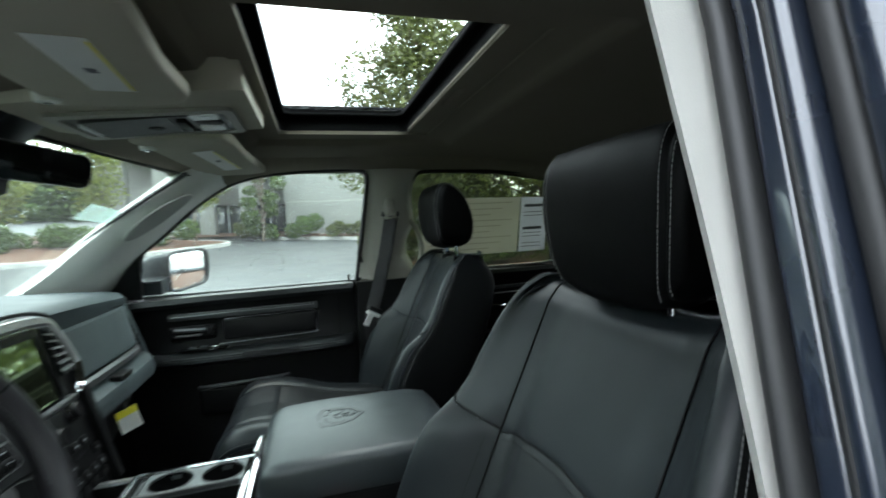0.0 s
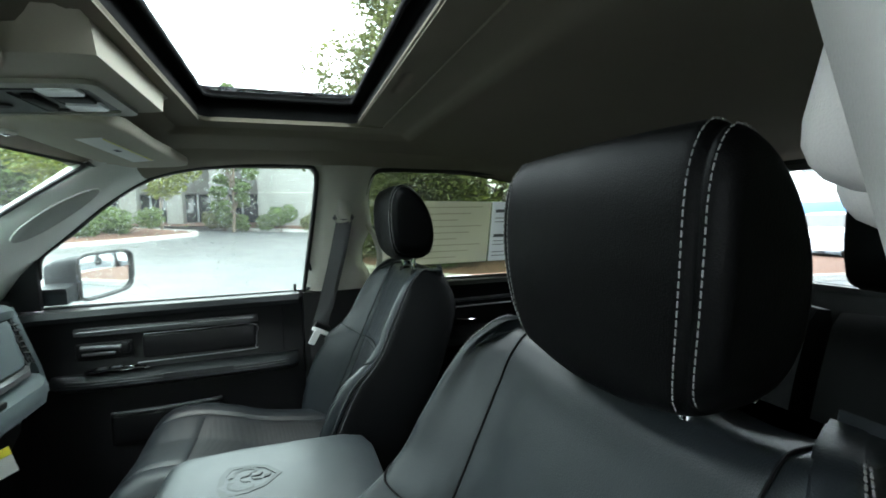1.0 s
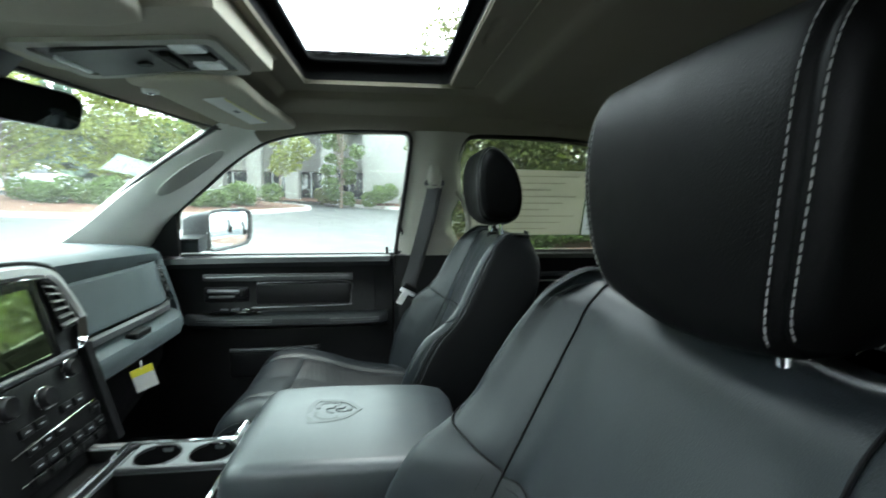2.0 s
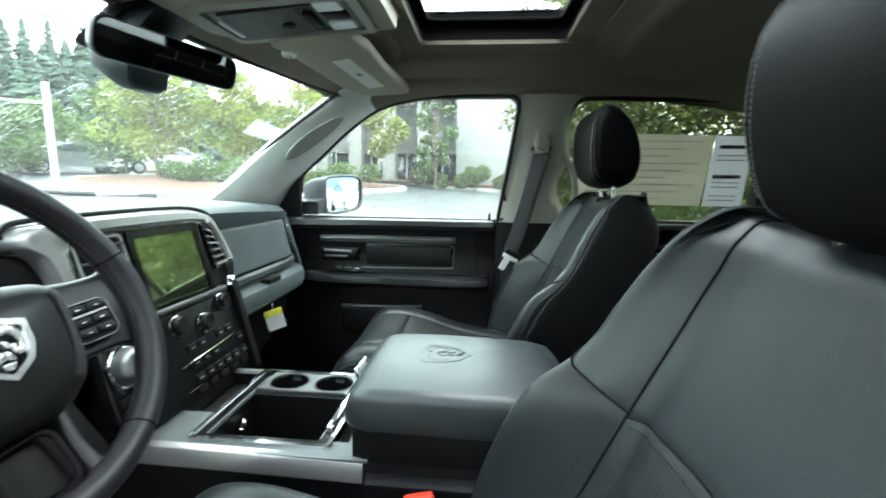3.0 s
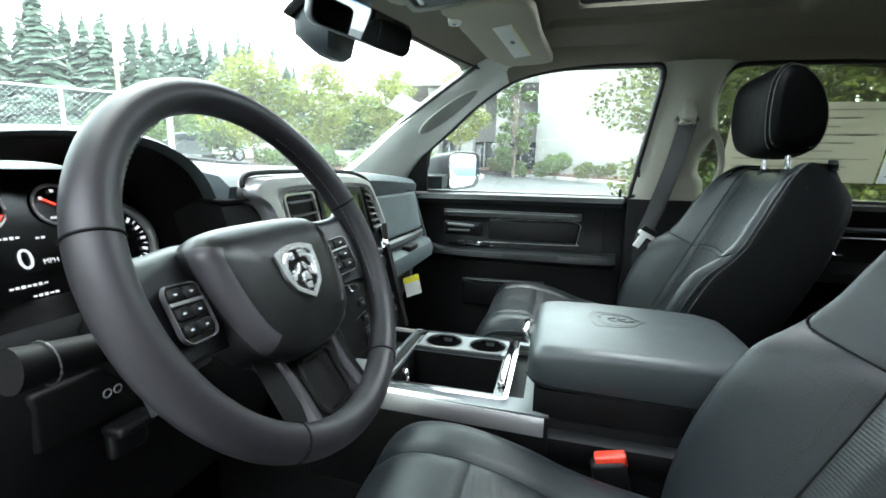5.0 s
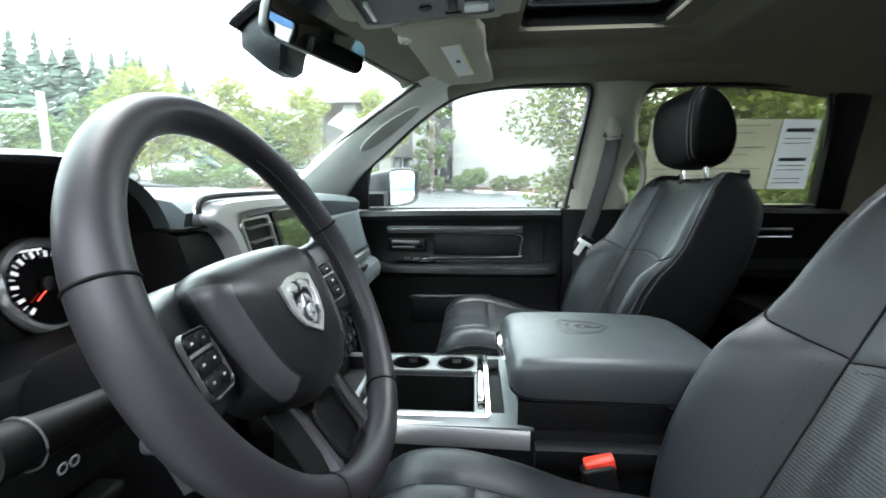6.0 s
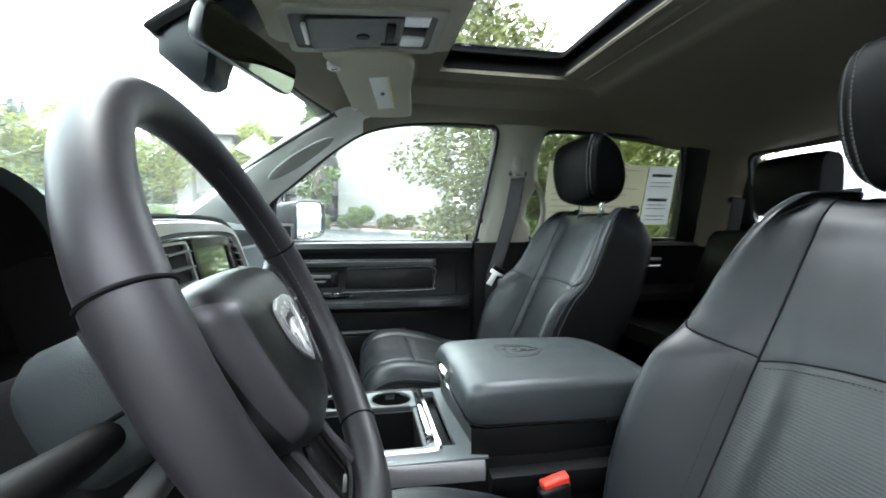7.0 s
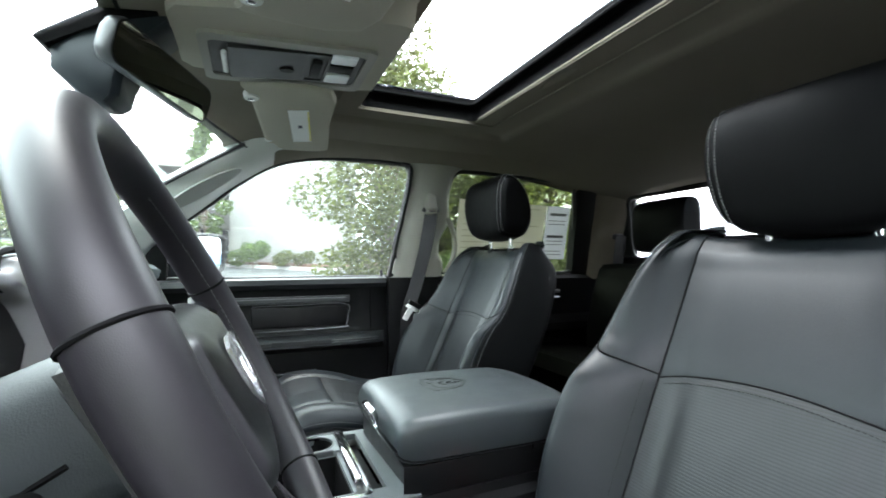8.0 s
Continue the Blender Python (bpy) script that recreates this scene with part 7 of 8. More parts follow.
LEAF_D = mat("dark_leaves", (0.078, 0.092, 0.022), 0.5, vary=0.35, vscale=1.5, island=0.45, through=0.3)
LEAF_M = mat("green_leaves", (0.078, 0.120, 0.030), 0.5, vary=0.3, vscale=1.2, island=0.4, through=0.35)
LEAF_Y = mat("yellow_green_leaves", (0.165, 0.190, 0.036), 0.5, vary=0.25, vscale=1.2, island=0.35, through=0.4)
NEEDLE = mat("conifer_needles", (0.038, 0.066, 0.042), 0.7, vary=0.3, vscale=0.3, island=0.35)
GRASS = mat("lawn", (0.045, 0.08, 0.022), 0.9, vary=0.3, vscale=0.8, bump=1, bscale=50, fine=0.3)
GALV = mat("galvanised_steel", (0.45, 0.47, 0.48), 0.45, 0.6)
WHITECAR = mat("white_car_paint", (0.70, 0.71, 0.72), 0.2, coat=1.0)
GREYCAR = mat("grey_car_paint", (0.20, 0.21, 0.22), 0.2, 0.4, coat=1.0)
WHITECLAD = mat("white_cladding", (0.78, 0.79, 0.80), 0.6, vary=0.05, vscale=0.5, bump=0.3, bscale=8)
BLUEWALL = mat("blue_cladding", (0.10, 0.24, 0.48), 0.5)
WOODPOLE = mat("weathered_pole", (0.24, 0.17, 0.12), 0.9, bump=0.8, bscale=25, fine=0.3)


def ground_f(x, y):
    return (x, y, gz(x, y))


gx_ = [-420, -200, -90, -45, -24, -14, -8, -4, 0, 4, 8, 14, 24, 45, 90, 200, 420]
solid("ground", shell(ground_f, gx_, gx_, 0), ASPHALT, "wet grey asphalt car park sloping gently", "ground", smooth=False)


def mound(name, outline, material, lift, label, category):
    """A low planted bed with a kerb."""
    cx = sum(p[0] for p in outline) / len(outline)
    cy = sum(p[1] for p in outline) / len(outline)
    pts = [(p.x, p.y) for p in curve3([(x, y, 0) for x, y in outline], 60, True)]
    bed = thing(name, (cx, cy, gz(cx, cy)), label, category, kind="structure")
    loops = []
    for k, h in ((1.0, 0.12), (0.92, 0.14), (0.7, lift * 0.8), (0.35, lift), (0.02, lift)):
        loops.append([(cx + (x - cx) * k, cy + (y - cy) * k, gz(cx + (x - cx) * k, cy + (y - cy) * k) + h) for x, y in pts])
    part("soil", loft(loops, caps=False), material, bed)
    part("kerb", loft([[(cx + (x - cx) * k, cy + (y - cy) * k, gz(x, y) + h) for x, y in pts] for k, h in ((1.012, -0.02), (1.012, 0.13), (1.005, 0.15), (0.985, 0.15), (0.98, 0.10))], caps=False), KERB, bed, "pale concrete kerb")


mound("planted_island", [(-3.6, 19.2), (-4.2, 17.4), (-6.0, 14.8), (-9.0, 13.0), (-14, 13.5), (-17, 17), (-15, 21), (-9, 21.5), (-5, 20.8)], MULCH, 0.35, "bark mulch island with kerb", "planted bed")
mound("building_bed", [(-22, 23.0), (-6, 22.8), (-1.5, 21.3), (1.0, 20.4), (5, 19.0), (9, 17.8), (14, 16.5), (20, 18), (20, 26), (-22, 27)], MULCH, 0.22, "mulched bed along building", "planted bed")
# added bank out of view, set close to cut low light
mound("lawn_bank", [(-14, -5.6), (-4, -4.8), (5, -4.8), (14, -5.6), (14, -22), (-14, -22)], GRASS, 1.2, "added green lawn bank, out of view", "lawn")
mound("side_bed", [(2.2, 8.0), (4.5, 6.6), (9, 5.8), (15, 6.0), (16, 9.5), (9, 12.0), (3.0, 11.5), (1.2, 10)], MULCH, 0.25, "shrub bed beside the parking bay", "planted bed")


def leaf_mass(rng, clusters, count, size, flat=0.0):
    """Many small folded leaves in loose clusters: (centre, radii, share)."""
    tot = sum(c[2] for c in clusters)
    V, F = [], []
    for c, rad, share in clusters:
        k = int(count * share / tot)
        u = rng.normal(size=(k, 3))
        u /= np.linalg.norm(u, axis=1)[:, None]
        rr = rng.uniform(0.35, 1.0, k) ** 0.6
        P = np.array(c) + u * rr[:, None] * np.array(rad)
        d = rng.normal(size=(k, 3))
        d[:, 2] *= 0.6
        d /= np.linalg.norm(d, axis=1)[:, None]
        e = np.cross(d, rng.normal(size=(k, 3)))
        e /= np.linalg.norm(e, axis=1)[:, None]
        s = size * rng.uniform(0.6, 1.4, k)[:, None]
        for a, b, c2, d2 in zip(P - d * s, P + e * s * 0.45, P + d * s, P - e * s * 0.45):
            i = len(V)
            V += [a, b, c2, d2]
            F.append((i, i + 1, i + 2, i + 3))
    return V, F


def raw_part(name, V, F, material, parent, label=""):
    o = ORIGIN[parent.name]
    me = bpy.data.meshes.new(name)
    me.from_pydata([tuple(np.array(v) - np.array(o)) for v in V], [], F)
    me.materials.append(material)
    ob = new(name, me)
    ob.parent = parent
    ORIGIN[ob.name] = o
    if label:
        ob["label"] = label
    return ob


def tree(x, y, height, spread, material, label, seed, count=5000, size=0.09, low=0.25, trunk=0.09, clumps=26, name="tree", narrow=1.0, cone=0.0):
    rng = np.random.default_rng(seed)
    z0 = gz(x, y) + 0.1
    t = thing(name, (x, y, z0), label, "tree" if name == "tree" else name)
    top = Vector((x + rng.uniform(-.2, .2), y + rng.uniform(-.2, .2), z0 + height * 0.86))
    wood = [tube(curve3([(x, y, z0 - 0.1), (x + rng.uniform(-.1, .1), y, z0 + height * 0.4), top], 10), lambda k: trunk * (1 - 0.85 * k), 8)]
    cl = []
    for i in range(clumps):
        f = low + (1 - low) * (i + 0.5) / clumps
        a = rng.uniform(0, 2 * math.pi)
        prof = math.sin(math.pi * min(1, (f - low) / (1 - low) * 0.85 + 0.15)) ** 0.7
        if cone:
            prof = min(0.70, (1 - (f - low) / (1 - low)) ** cone)
        r = spread * prof * rng.uniform(0.25, 0.85) * narrow
        c = Vector((x + r * math.cos(a), y + r * math.sin(a), z0 + height * f))
        base = Vector((x, y, z0 + height * max(0.12, f - 0.22)))
        wood.append(tube(curve3([base, base.lerp(c, 0.5) + Vector((0, 0, 0.06 * height * 0.3)), c], 6), lambda k: trunk * 0.4 * (1 - 0.8 * k), 5))
        q = spread * rng.uniform(0.28, 0.46) * (max(0.4, 1.25 * prof) if cone else 1.0)
        cl.append((tuple(c), (q, q, q * rng.uniform(0.6, 0.9)), q * q))
    part("trunk", join(*wood), BARK, t)
    V, F = leaf_mass(rng, cl, count, size)
    raw_part("crown", V, F, material, t)
    return t


def shrub(x, y, rx, ry, h, material, label, seed, count=2500, size=0.06, name="shrub"):
    rng = np.random.default_rng(seed)
    z0 = gz(x, y) + 0.1
    t = thing(name, (x, y, z0), label, name)
    cl = []
    n = max(5, int(rx * ry * 6))
    for i in range(n):
        a, r = rng.uniform(0, 2 * math.pi), rng.uniform(0, 0.75) ** 0.5
        c = (x + rx * r * math.cos(a), y + ry * r * math.sin(a), z0 + h * rng.uniform(0.35, 0.72) * (1 - 0.25 * r))
        cl.append((c, (rx * 0.4, ry * 0.4, h * 0.34), 1))
    wood = [tube([(x, y, z0 - 0.1), (c[0], c[1], c[2])], 0.02, 5) for c, _, _ in cl[:8]]
    part("stems", join(*wood), BARK, t)
    V, F = leaf_mass(rng, cl, count, size)
    raw_part("leaves", V, F, material, t)
    return t


# the tall broadleaf beside the bay, seen through side window and sunroof
tree(3.05, 10.8, 9.3, 3.2, LEAF_D, "tall dark evergreen tree with small leaves beside building", 1, 30000, 0.080, 0.03, 0.13, 70, cone=0.62)
tree(6.2, 10.2, 4.9, 2.5, LEAF_Y, "leafy yellow green tree with dense crown beside parking bay", 2, 12000, 0.10, 0.05, 0.13, 40)
tree(8.4, 10.8, 4.6, 2.4, LEAF_Y, "yellow green leafy tree beside parking bay", 3, 9000, 0.10, 0.05, 0.12, 34)
shrub(3.4, 8.6, 1.6, 1.0, 1.3, LEAF_M, "round green shrub under trees", 21, 4000, 0.07)
shrub(7.0, 7.6, 2.2, 1.1, 1.5, LEAF_D, "wide dark green shrub under trees", 22, 5000, 0.07)
# narrow evergreen, yellow maple and hedge before the building
tree(-2.4, 20.8, 6.2, 1.0, LEAF_M, "narrow upright green tree against pale wall", 4, 6500, 0.10, 0.02, 0.08, 30)
tree(-4.9, 19.6, 4.2, 1.5, LEAF_Y, "small yellow green maple on the island", 5, 3600, 0.09, 0.38, 0.05, 16)
tree(-8.4, 20.4, 4.6, 1.7, LEAF_Y, "small yellow green maple on the island", 6, 3600, 0.09, 0.35, 0.05, 16)
shrub(-0.4, 20.9, 1.0, 0.7, 1.2, LEAF_M, "low green shrub with red tips by wall", 31, 2600, 0.07)
shrub(1.3, 20.4, 0.9, 0.6, 0.9, LEAF_D, "low dark shrub by wall", 32, 2000, 0.07)
shrub(-2.9, 21.8, 1.0, 0.6, 0.9, LEAF_D, "low dark shrub by wall", 33, 1800, 0.07)
for k, (hx, hy) in enumerate(((-5.6, 17.3), (-7.3, 16.2), (-9.2, 15.4), (-11.2, 15.2))):
    tagged(shrub(hx, hy, 1.25, 0.9, 1.15, LEAF_M, "clipped green hedge section on mulch island", 40 + k, 4200, 0.06, "hedge"), group="island hedge")
# trees seen through the windscreen
tree(-10.8, 17.6, 4.3, 2.0, LEAF_Y, "young yellow green street tree", 7, 5000, 0.10, 0.30, 0.06, 22)
tree(-13.4, 16.4, 4.4, 2.3, LEAF_Y, "young yellow green street tree", 8, 5500, 0.10, 0.30, 0.06, 24)
tree(-16.8, 18.8, 3.8, 2.2, LEAF_M, "leafy green street tree", 9, 5000, 0.11, 0.25, 0.07, 24)
tree(-20.5, 16.8, 2.5, 1.9, LEAF_M, "low leafy green street tree", 10, 4000, 0.11, 0.2, 0.06, 22)
tree(-24.0, 22.0, 3.2, 2.4, LEAF_M, "leafy green street tree", 11, 4500, 0.12, 0.2, 0.07, 24)


def conifer(x, y, height, radius, seed, name="conifer"):
    rng = np.random.default_rng(seed)
    z0 = gz(x, y)
    t = thing(name, (x, y, z0), "tall dark green conifer in far woods", "tree", "far conifers")
    part("trunk", tube([(x, y, z0 - 0.2), (x, y, z0 + height * 0.97)], lambda k: 0.22 * (1 - 0.9 * k), 6), BARK, t)
    V, F = [], []
    tiers = 32
    for i in range(tiers):
        f = 0.10 + 0.90 * i / (tiers - 1)
        r = radius * (1 - f) ** 0.8 + 0.10
        z = z0 + height * f
        m = 10 + int(10 * (1 - f))
        for k in range(m):
            a = 2 * math.pi * k / m + rng.uniform(-.3, .3)
            L = r * rng.uniform(0.35, 1.2)
            w = 0.40 * L + 0.20
            droop = L * rng.uniform(0.22, 0.5)
            d = np.array((math.cos(a), math.sin(a), 0))
            e = np.array((-math.sin(a), math.cos(a), 0))
            b = np.array((x, y, z + height * rng.uniform(-0.018, 0.018)))
            j = len(V)
            V += [b, b + d * L * 0.55 + e * w - np.array((0, 0, droop * 0.5)), b + d * L - np.array((0, 0, droop)), b + d * L * 0.55 - e * w - np.array((0, 0, droop * 0.5 + 0.1)), b + d * L * 0.5 + np.array((0, 0, 0.12 * height * 0.1 - droop * 0.2))]
            F += [(j, j + 1, j + 4), (j + 1, j + 2, j + 4), (j + 2, j + 3, j + 4), (j + 3, j, j + 4)]
    raw_part("boughs", V, F, NEEDLE, t)


rng0 = np.random.default_rng(77)
for i in range(84):
    deg = 123 + 47 * (i / 83) + rng0.uniform(-0.8, 0.8)
    ang = radians(deg)
    dist = 60 + rng0.uniform(-7, 16)
    tall = rng0.uniform(8.6, 13.4) * (0.80 if deg < 128 else 1.0) * dist / 60 + (1.6 if i % 9 == 4 else 0)
    conifer(dist * math.cos(ang), dist * math.sin(ang), tall, rng0.uniform(2.3, 3.9), 200 + i)
# low woods joined behind them
V, F = leaf_mass(np.random.default_rng(5), [((75 * math.cos(radians(a)), 75 * math.sin(radians(a)), gz(75 * math.cos(radians(a)), 75 * math.sin(radians(a))) + 3.6 + 1.4 * math.sin(a * 1.7)), (5.5, 5.5, 5.0), 1) for a in range(108, 180, 2)], 44000, 0.55)
woods = thing("far_woods", (-50, 50, 4), "dense green far woods", "woods", kind="stuff")
raw_part("foliage", V, F, LEAF_M, woods)
# added trees out of view that block low sky light at the open door
V, F = leaf_mass(np.random.default_rng(6), [((x, -8.0 - abs(x) * 0.1 + 1.2 * (k % 2), gz(x, -8) + 1.6 + 1.8 * (k % 3)), (2.2, 1.8, 2.0), 1) for k, x in enumerate([q * 0.9 - 15 for q in range(36)])], 30000, 0.16)
bank = thing("bank_trees", (0, -17, 0), "added green trees, out of view, that cut low sky light", "trees", kind="stuff")
raw_part("foliage", V, F, LEAF_M, bank)


def build_building():
    b = thing("office_building", (-3, 23, gz(-3, 23)), "pale concrete office building with dark windows and columns", "building")
    g0 = 0.6
    y0 = 22.4
    # blank wall nearest the bay
    part("wall", box((6.0, 0.5, 6.4), (1.55, y0, g0 + 3.1), 0.03), CONCRETE, b, "blank pale concrete wall")
    for z in (2.35, 4.1, 5.6):
        part("wall_joint", box((6.0, 0.02, 0.03), (1.55, y0 - 0.252, g0 + z), 0.004, 1), KERB, b)
    part("wall_return", box((0.5, 5.0, 6.4), (-1.2, y0 + 2.75, g0 + 3.1), 0.03), CONCRETE, b)
    # recessed front with columns
    yb = y0 + 3.4
    part("back_wall", box((9.0, 0.4, 5.6), (-5.9, yb + 0.6, g0 + 2.8), 0.02), CONCRETE, b)
    for z in (1.9, 4.9):
        part("spandrel", box((9.0, 0.5, 1.15), (-5.9, yb, g0 + z + 1.2), 0.03), CONCRETE, b, "concrete spandrel band")
    for k in range(4):
        x = -2.5 - 2.2 * k
        w = part("window", box((1.7, 0.08, 1.9), (x, yb + 0.36, g0 + 1.55), 0.01), DARKWIN, b, "dark office window")
        part("mullion", box((0.06, 0.06, 1.9), (x, yb + 0.30, g0 + 1.55), 0.01), GALV, w)
    for k in range(4):
        x = -3.3 - 1.9 * k
        part("column", box((0.70, 0.70, 5.2), (x, y0 + 1.2, g0 + 2.6), 0.05), CONCRETE, b, "square concrete column")
    part("roof", box((9.4, 5.6, 0.4), (-5.9, y0 + 3.2, g0 + 5.4), 0.04), CONCRETE, b)


build_building()


def build_fence():
    f = thing("chain_link_fence", (-14, 9.5, gz(-14, 9.5)), "galvanised chain link fence with top rail", "fence")
    a, b = Vector((-12.9, 11.5, 0)), Vector((-22.0, -2.0, 0))
    n = 7
    for k in range(n):
        p = a.lerp(b, k / (n - 1))
        z = gz(p.x, p.y)
        part("post", tube([(p.x, p.y, z), (p.x, p.y, z + (3.2 if k == 0 else 2.65))], 0.05 if k else 0.09, 8), GALV, f)
    za = [(p.x, p.y, gz(p.x, p.y) + 2.6) for p in (a, a.lerp(b, 0.5), b)]
    part("top_rail", tube(za, 0.035, 8), GALV, f)
    bm = bmesh.new()
    L = (b - a).length
    t = (b - a) / L
    step = 0.16
    for sg in (1, -1):
        k = -16
        while k * step < L + 2.6:
            s0 = k * step
            pts = []
            for h in (0.05, 2.6):
                s = s0 + (h if sg > 0 else 2.6 - h)
                pts.append((s, h))
            (s1, h1), (s2, h2) = pts
            if min(s1, s2) >= 0 and max(s1, s2) <= L:
                p1, p2 = a + t * s1, a + t * s2
                q = [Vector((p1.x, p1.y, gz(p1.x, p1.y) + h1)), Vector((p2.x, p2.y, gz(p2.x, p2.y) + h2))]
                w = t * 0.0035
                bm.faces.new([bm.verts.new(v) for v in (q[0] - w, q[0] + w, q[1] + w, q[1] - w)])
            k += 1
    part("mesh", bm, GALV, f, "woven wire mesh", smooth=False)


build_fence()


def build_pole(x, y, h):
    p = thing("utility_pole", (x, y, gz(x, y)), "weathered brown wooden utility pole", "utility pole")
    z = gz(x, y)
    part("shaft", tube([(x, y, z - 0.2), (x, y, z + h)], lambda k: 0.16 * (1 - 0.3 * k), 10), WOODPOLE, p)
    part("crossarm", box((0.10, 2.2, 0.12), (x, y, z + h - 0.6), 0.02), WOODPOLE, p)


build_pole(-30.7, 24.8, 10.5)


def car(x, y, turn, paint, label, length=4.6):
    c = thing("parked_car", (x, y, gz(x, y)), label, "car", "parked cars")
    z = gz(x, y)
    r = Matrix.Translation((x, y, z)) @ Matrix.Rotation(turn, 4, "Z")
    k = length / 4.6
    prof = [(-2.3, 0.35), (-2.28, 0.75), (-2.1, 0.92), (-1.2, 1.0), (-0.6, 1.42), (0.0, 1.50), (0.9, 1.46), (1.7, 1.02), (2.2, 0.95), (2.3, 0.6), (2.28, 0.32)]
    loops = []
    for yy, s, dz in ((-0.90, 0.97, -0.03), (-0.86, 0.99, 0), (-0.6, 1.0, 0.02), (0, 1.0, 0.03), (0.6, 1.0, 0.02), (0.86, 0.99, 0), (0.90, 0.97, -0.03)):
        loops.append([r @ Vector((px * k * s, yy * (0.78 if pz > 1.2 else 1.0), pz + dz * (pz > 0.9))) for px, pz in prof])
    body = part("body", loft(loops), paint, c)
    for sg in (1, -1):
        win = [(-1.02, 1.05), (-0.55, 1.38), (0.0, 1.44), (0.82, 1.40), (1.40, 1.06)]
        part("side_window", plate([r @ Vector((px * k, sg * (0.89 - 0.42 * (pz - 1.05)), pz)) for px, pz in win], 0.012, r.to_3x3() @ Vector((0, sg, 0.3))), DARKWIN, body)
        for wx in (-1.42, 1.42):
            ring = [r @ Vector((wx * k + 0.33 * math.cos(t), sg * 0.80, 0.33 + 0.33 * math.sin(t))) for t in [2 * math.pi * q / 20 for q in range(20)]]
            wh = part("wheel", plate(ring, 0.16, r.to_3x3() @ Vector((0, sg, 0)), 0.03), RUBBER, c)
            rim = [r @ Vector((wx * k + 0.21 * math.cos(t), sg * 0.965, 0.33 + 0.21 * math.sin(t))) for t in [2 * math.pi * q / 16 for q in range(16)]]
            part("rim", plate(rim, 0.012, r.to_3x3() @ Vector((0, sg, 0)), 0.004), SILVER, wh)
    part("windscreen", plate([r @ Vector(v) for v in ((-1.17 * k, -0.70, 1.035), (-1.17 * k, 0.70, 1.035), (-0.66 * k, 0.58, 1.43), (-0.66 * k, -0.58, 1.43))], 0.012, r.to_3x3() @ Vector((-0.6, 0, 1))), DARKWIN, body)
    part("rear_window", plate([r @ Vector(v) for v in ((1.62 * k, -0.66, 1.10), (1.62 * k, 0.66, 1.10), (1.0 * k, 0.58, 1.46), (1.0 * k, -0.58, 1.46))], 0.012, r.to_3x3() @ Vector((0.6, 0, 1))), DARKWIN, body)
    for sg in (1, -1):
        part("headlight", box((0.08, 0.30, 0.14), tuple(r @ Vector((-2.26 * k, sg * 0.62, 0.74))), 0.03, 2, r.to_3x3()), LENS, body)


car(-17.5, 22.0, radians(60), WHITECAR, "white parked saloon car on asphalt")
car(-20.5, 19.8, radians(60), GREYCAR, "grey parked saloon car on asphalt")
car(-23.0, 17.0, radians(60), WHITECAR, "white parked saloon car on asphalt")
car(-26.5, 24.5, radians(50), WHITECAR, "white parked saloon car on asphalt")
car(17.5, 9.0, radians(10), WHITECAR, "white parked saloon car behind truck")
car(15.5, 2.0, radians(95), GREYCAR, "grey parked saloon car behind truck")
car(-7.5, -3.4, radians(8), WHITECAR, "white parked saloon car by lawn bank")
car(9.5, -3.2, radians(4), WHITECAR, "white parked saloon car by lawn bank")


def build_warehouse():
    w = thing("warehouse", (26, 12, gz(26, 12)), "white warehouse with a broad blue band", "building")
    r = Euler((0, 0, radians(-30))).to_matrix()
    c = Vector((26, 13, 0.5))
    part("wall", box((1.0, 44, 7.0), tuple(c + Vector((0, 0, 2.6))), 0.05, 2, r), WHITECLAD, w, "white ribbed cladding")
    part("band", box((1.06, 44, 1.0), tuple(c + Vector((0, 0, 0.95))), 0.03, 2, r), BLUEWALL, w, "blue painted band")
    for k in range(8):
        part("window", box((1.08, 2.6, 1.0), tuple(c + r @ Vector((0, -18 + 5 * k, 3.6))), 0.02, 1, r), DARKWIN, w)


build_warehouse()

# ---------------------------------------------------------------- rain on the glass


def drops(name, place, count, seed, label, size=0.0022):
    rng = np.random.default_rng(seed)
    V, F = [], []
    for i in range(count):
        p, n = place(rng.uniform(), rng.uniform())
        if p is None:
            continue
        p, n = Vector(p), Vector(n).normalized()
        r = size * rng.uniform(0.35, 1.0) ** 1.6
        s = n.cross(Vector((0.3, 0.2, 1))).normalized()
        t = s.cross(n)
        j = len(V)
        m = 7
        st = rng.uniform(1.0, 1.5)
        for ring, (q, h) in enumerate(((1.0, 0.0), (0.75, 0.35))):
            for k in range(m):
                a = 2 * math.pi * k / m
                V.append(p + s * (r * q * math.cos(a)) + t * (r * q * st * math.sin(a)) + n * (r * h))
        V.append(p + n * (r * 0.5))
        for k in range(m):
            k2 = (k + 1) % m
            F += [(j + k, j + k2, j + m + k2, j + m + k), (j + m + k, j + m + k2, j + 2 * m)]
    o = thing(name, tuple(V[0]), label, "rain drops", kind="stuff")
    raw_part("drop", V, F, WATER, o)


def on_side(u, v):
    x, z = -0.70 + 0.78 * u, 1.31 + 0.41 * v
    if z > 1.456 + (x + 0.70) * 0.85 and x < -0.38:
        return None, None
    return (x, yg(z) + 0.0165, z), (0, 1, 0.27)


def on_rear_side(u, v):
    x, z = 0.27 + 0.62 * u, 1.33 + 0.37 * v
    return (x, yg(z) + 0.0165, z), (0, 1, 0.27)


STREAKS = [(q.uniform(-1.05, 0.95), q.uniform(-0.1, 0.85), q.uniform(0.10, 0.34), q.uniform(0.04, 0.10)) for q in [random.Random(19)] for _ in range(95)]


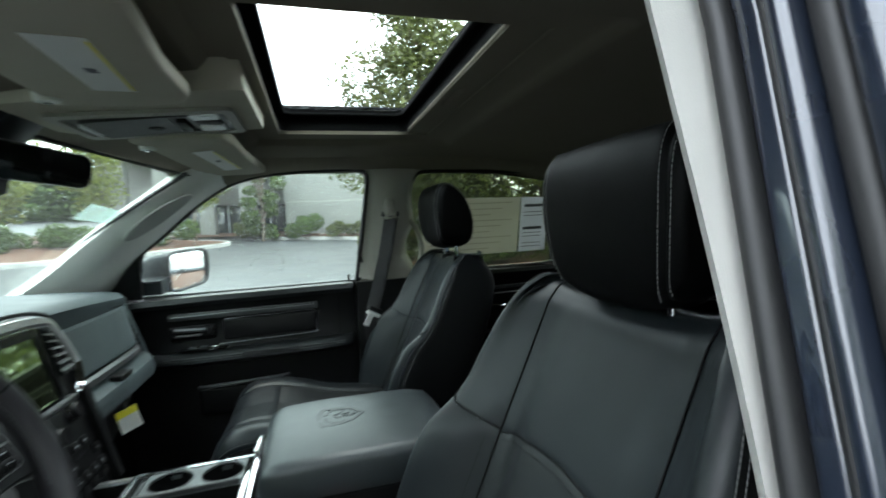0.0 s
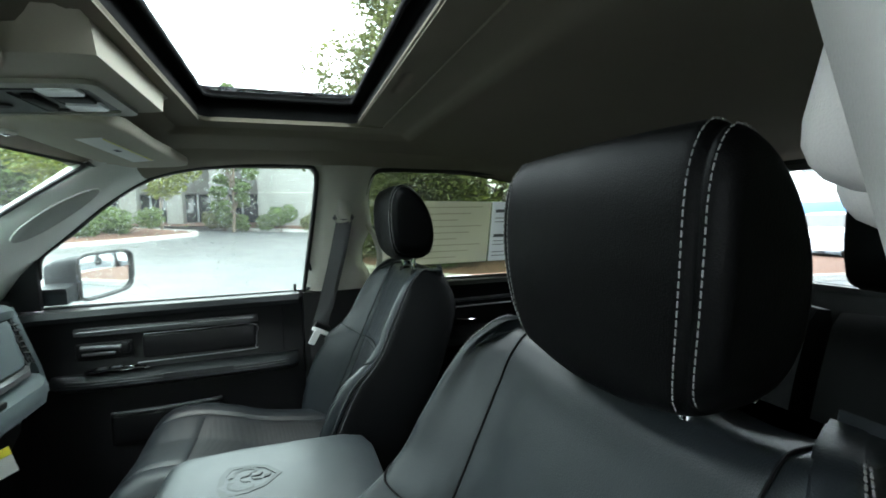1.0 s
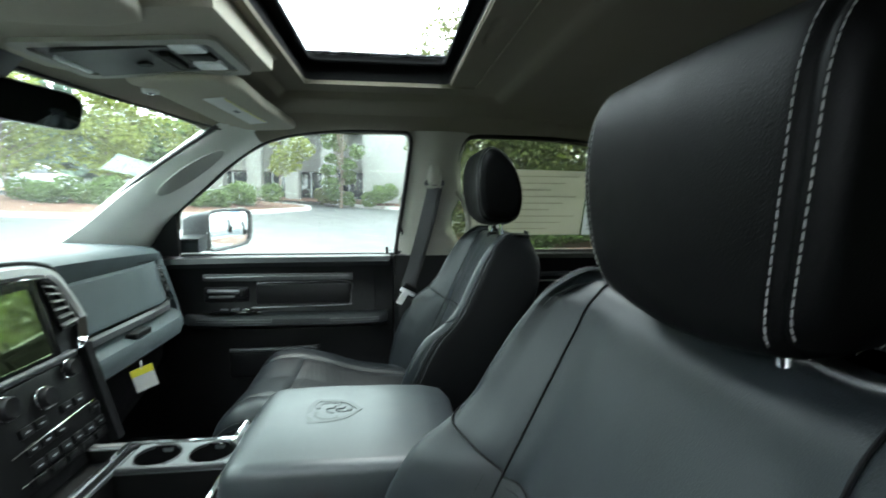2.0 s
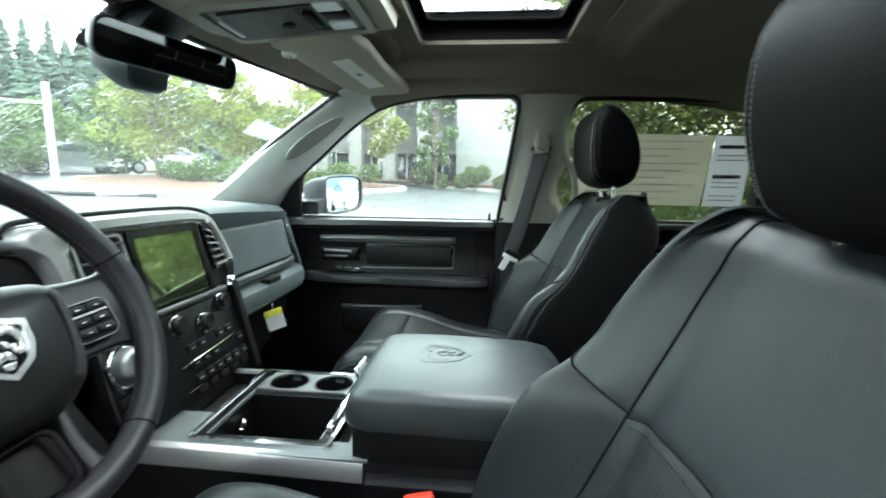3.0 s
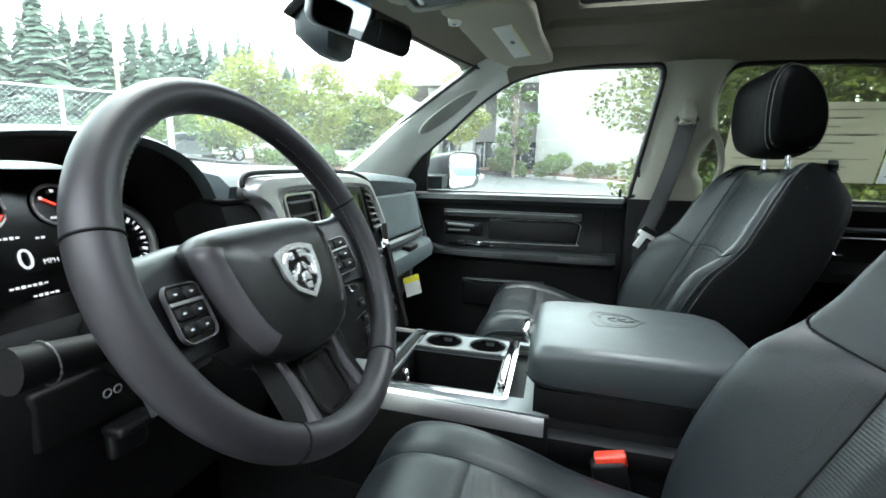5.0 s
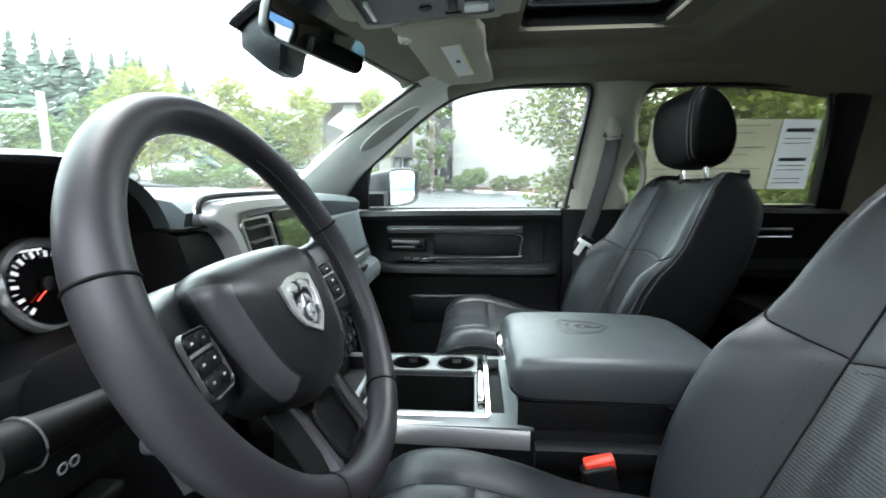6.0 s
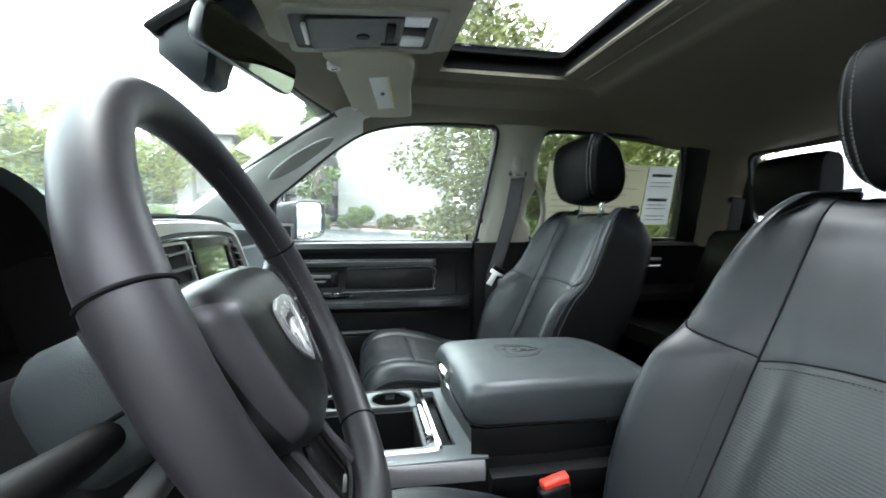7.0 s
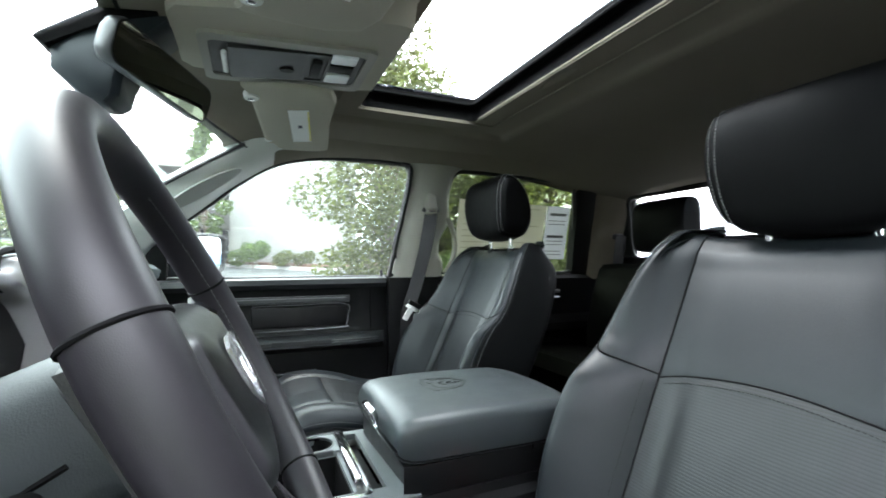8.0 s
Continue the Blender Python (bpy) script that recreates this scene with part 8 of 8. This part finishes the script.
def on_screen(u, v):
    """Most drops sit in slanting trails that the wind has drawn, the rest lie loose."""
    i = int(u * 130)
    if i < len(STREAKS):
        u0, v0, L, lean = STREAKS[i]
        t = v ** 0.8
        a, b = u0 + t * (L * 0.55 + lean), v0 + t * L * 1.3 + 0.012 * math.sin(9 * v)
    else:
        a, b = (u - 0.73) / 0.27 * 1.96 - 0.98, v
    if not (-0.97 < a < 0.97 and 0.03 < b < 0.97):
        return None, None
    p = Vector(windscreen_at(a, b))
    return p + Vector((-0.004, 0, 0.006)), (-0.55, 0, 0.83)


def on_roof(u, v):
    return (HX0 + (HX1 - HX0) * u, HY0 + (HY1 - HY0) * v, 1.8635), (0, 0, 1)


drops("side_window_rain", on_side, 2900, 1, "clear rain drops on side window")
drops("rear_window_rain", on_rear_side, 700, 2, "clear rain drops on rear side window")
drops("windscreen_rain", on_screen, 5200, 3, "clear rain drops in trails on windscreen", 0.0011)
drops("sunroof_rain", on_roof, 350, 4, "clear rain drops on sunroof", 0.0024)

# an added, unseen wall by the open door keeps light off seats and ceiling
solid("wall_yard", box((11.0, 0.25, 3.6), (5.60, -1.62, 1.6), 0.02), mat("light_block_render", (0.09, 0.09, 0.087), 0.7, vary=0.15, bump=0.3, bscale=60), "plain added wall, out of view, that blocks light", "wall")


def build_chassis():
    """Underbody and wheels that carry the cab."""
    c = thing("truck_chassis", (0, CY, 0), "dark truck underbody on four black wheels", "car chassis")
    part("frame_rail", box((3.3, 0.14, 0.18), (-0.55, CY + 0.45, 0.52), 0.02), BLACK, c)
    part("frame_rail", box((3.3, 0.14, 0.18), (-0.55, CY - 0.45, 0.52), 0.02), BLACK, c)
    for sg in (1, -1):
        y = CY + sg * 0.80
        part("wing", shell(lambda u, v: (-1.14 - 1.13 * u, y + sg * 0.07 * math.sin(math.pi * v), 1.16 - 0.52 * v), [i / 10 for i in range(11)], [i / 6 for i in range(7)], 0.01), PAINT, c, "dark blue front wing")
    for x in (-1.72, 0.9):
        for sg in (1, -1):
            y = CY + sg * 0.66
            h = gz(x, y) + 0.38
            ring = [(0.12, 0.0), (0.30, 0.0), (0.37, 0.02), (0.385, 0.10), (0.37, 0.20), (0.30, 0.22), (0.12, 0.22)]
            loops = [[(x + r * math.cos(t), y - sg * 0.11 + sg * d, h + r * math.sin(t)) for r, d in ring] for t in [2 * math.pi * k / 32 for k in range(32)]]
            w = part("wheel", loft(loops, ring=True), RUBBER, c, "black tyre")
            part("rim", plate([(x + 0.24 * math.cos(t), y + sg * 0.08, h + 0.24 * math.sin(t)) for t in [2 * math.pi * k / 24 for k in range(24)]], 0.03, (0, sg, 0), 0.008), SILVER, w)


build_chassis()
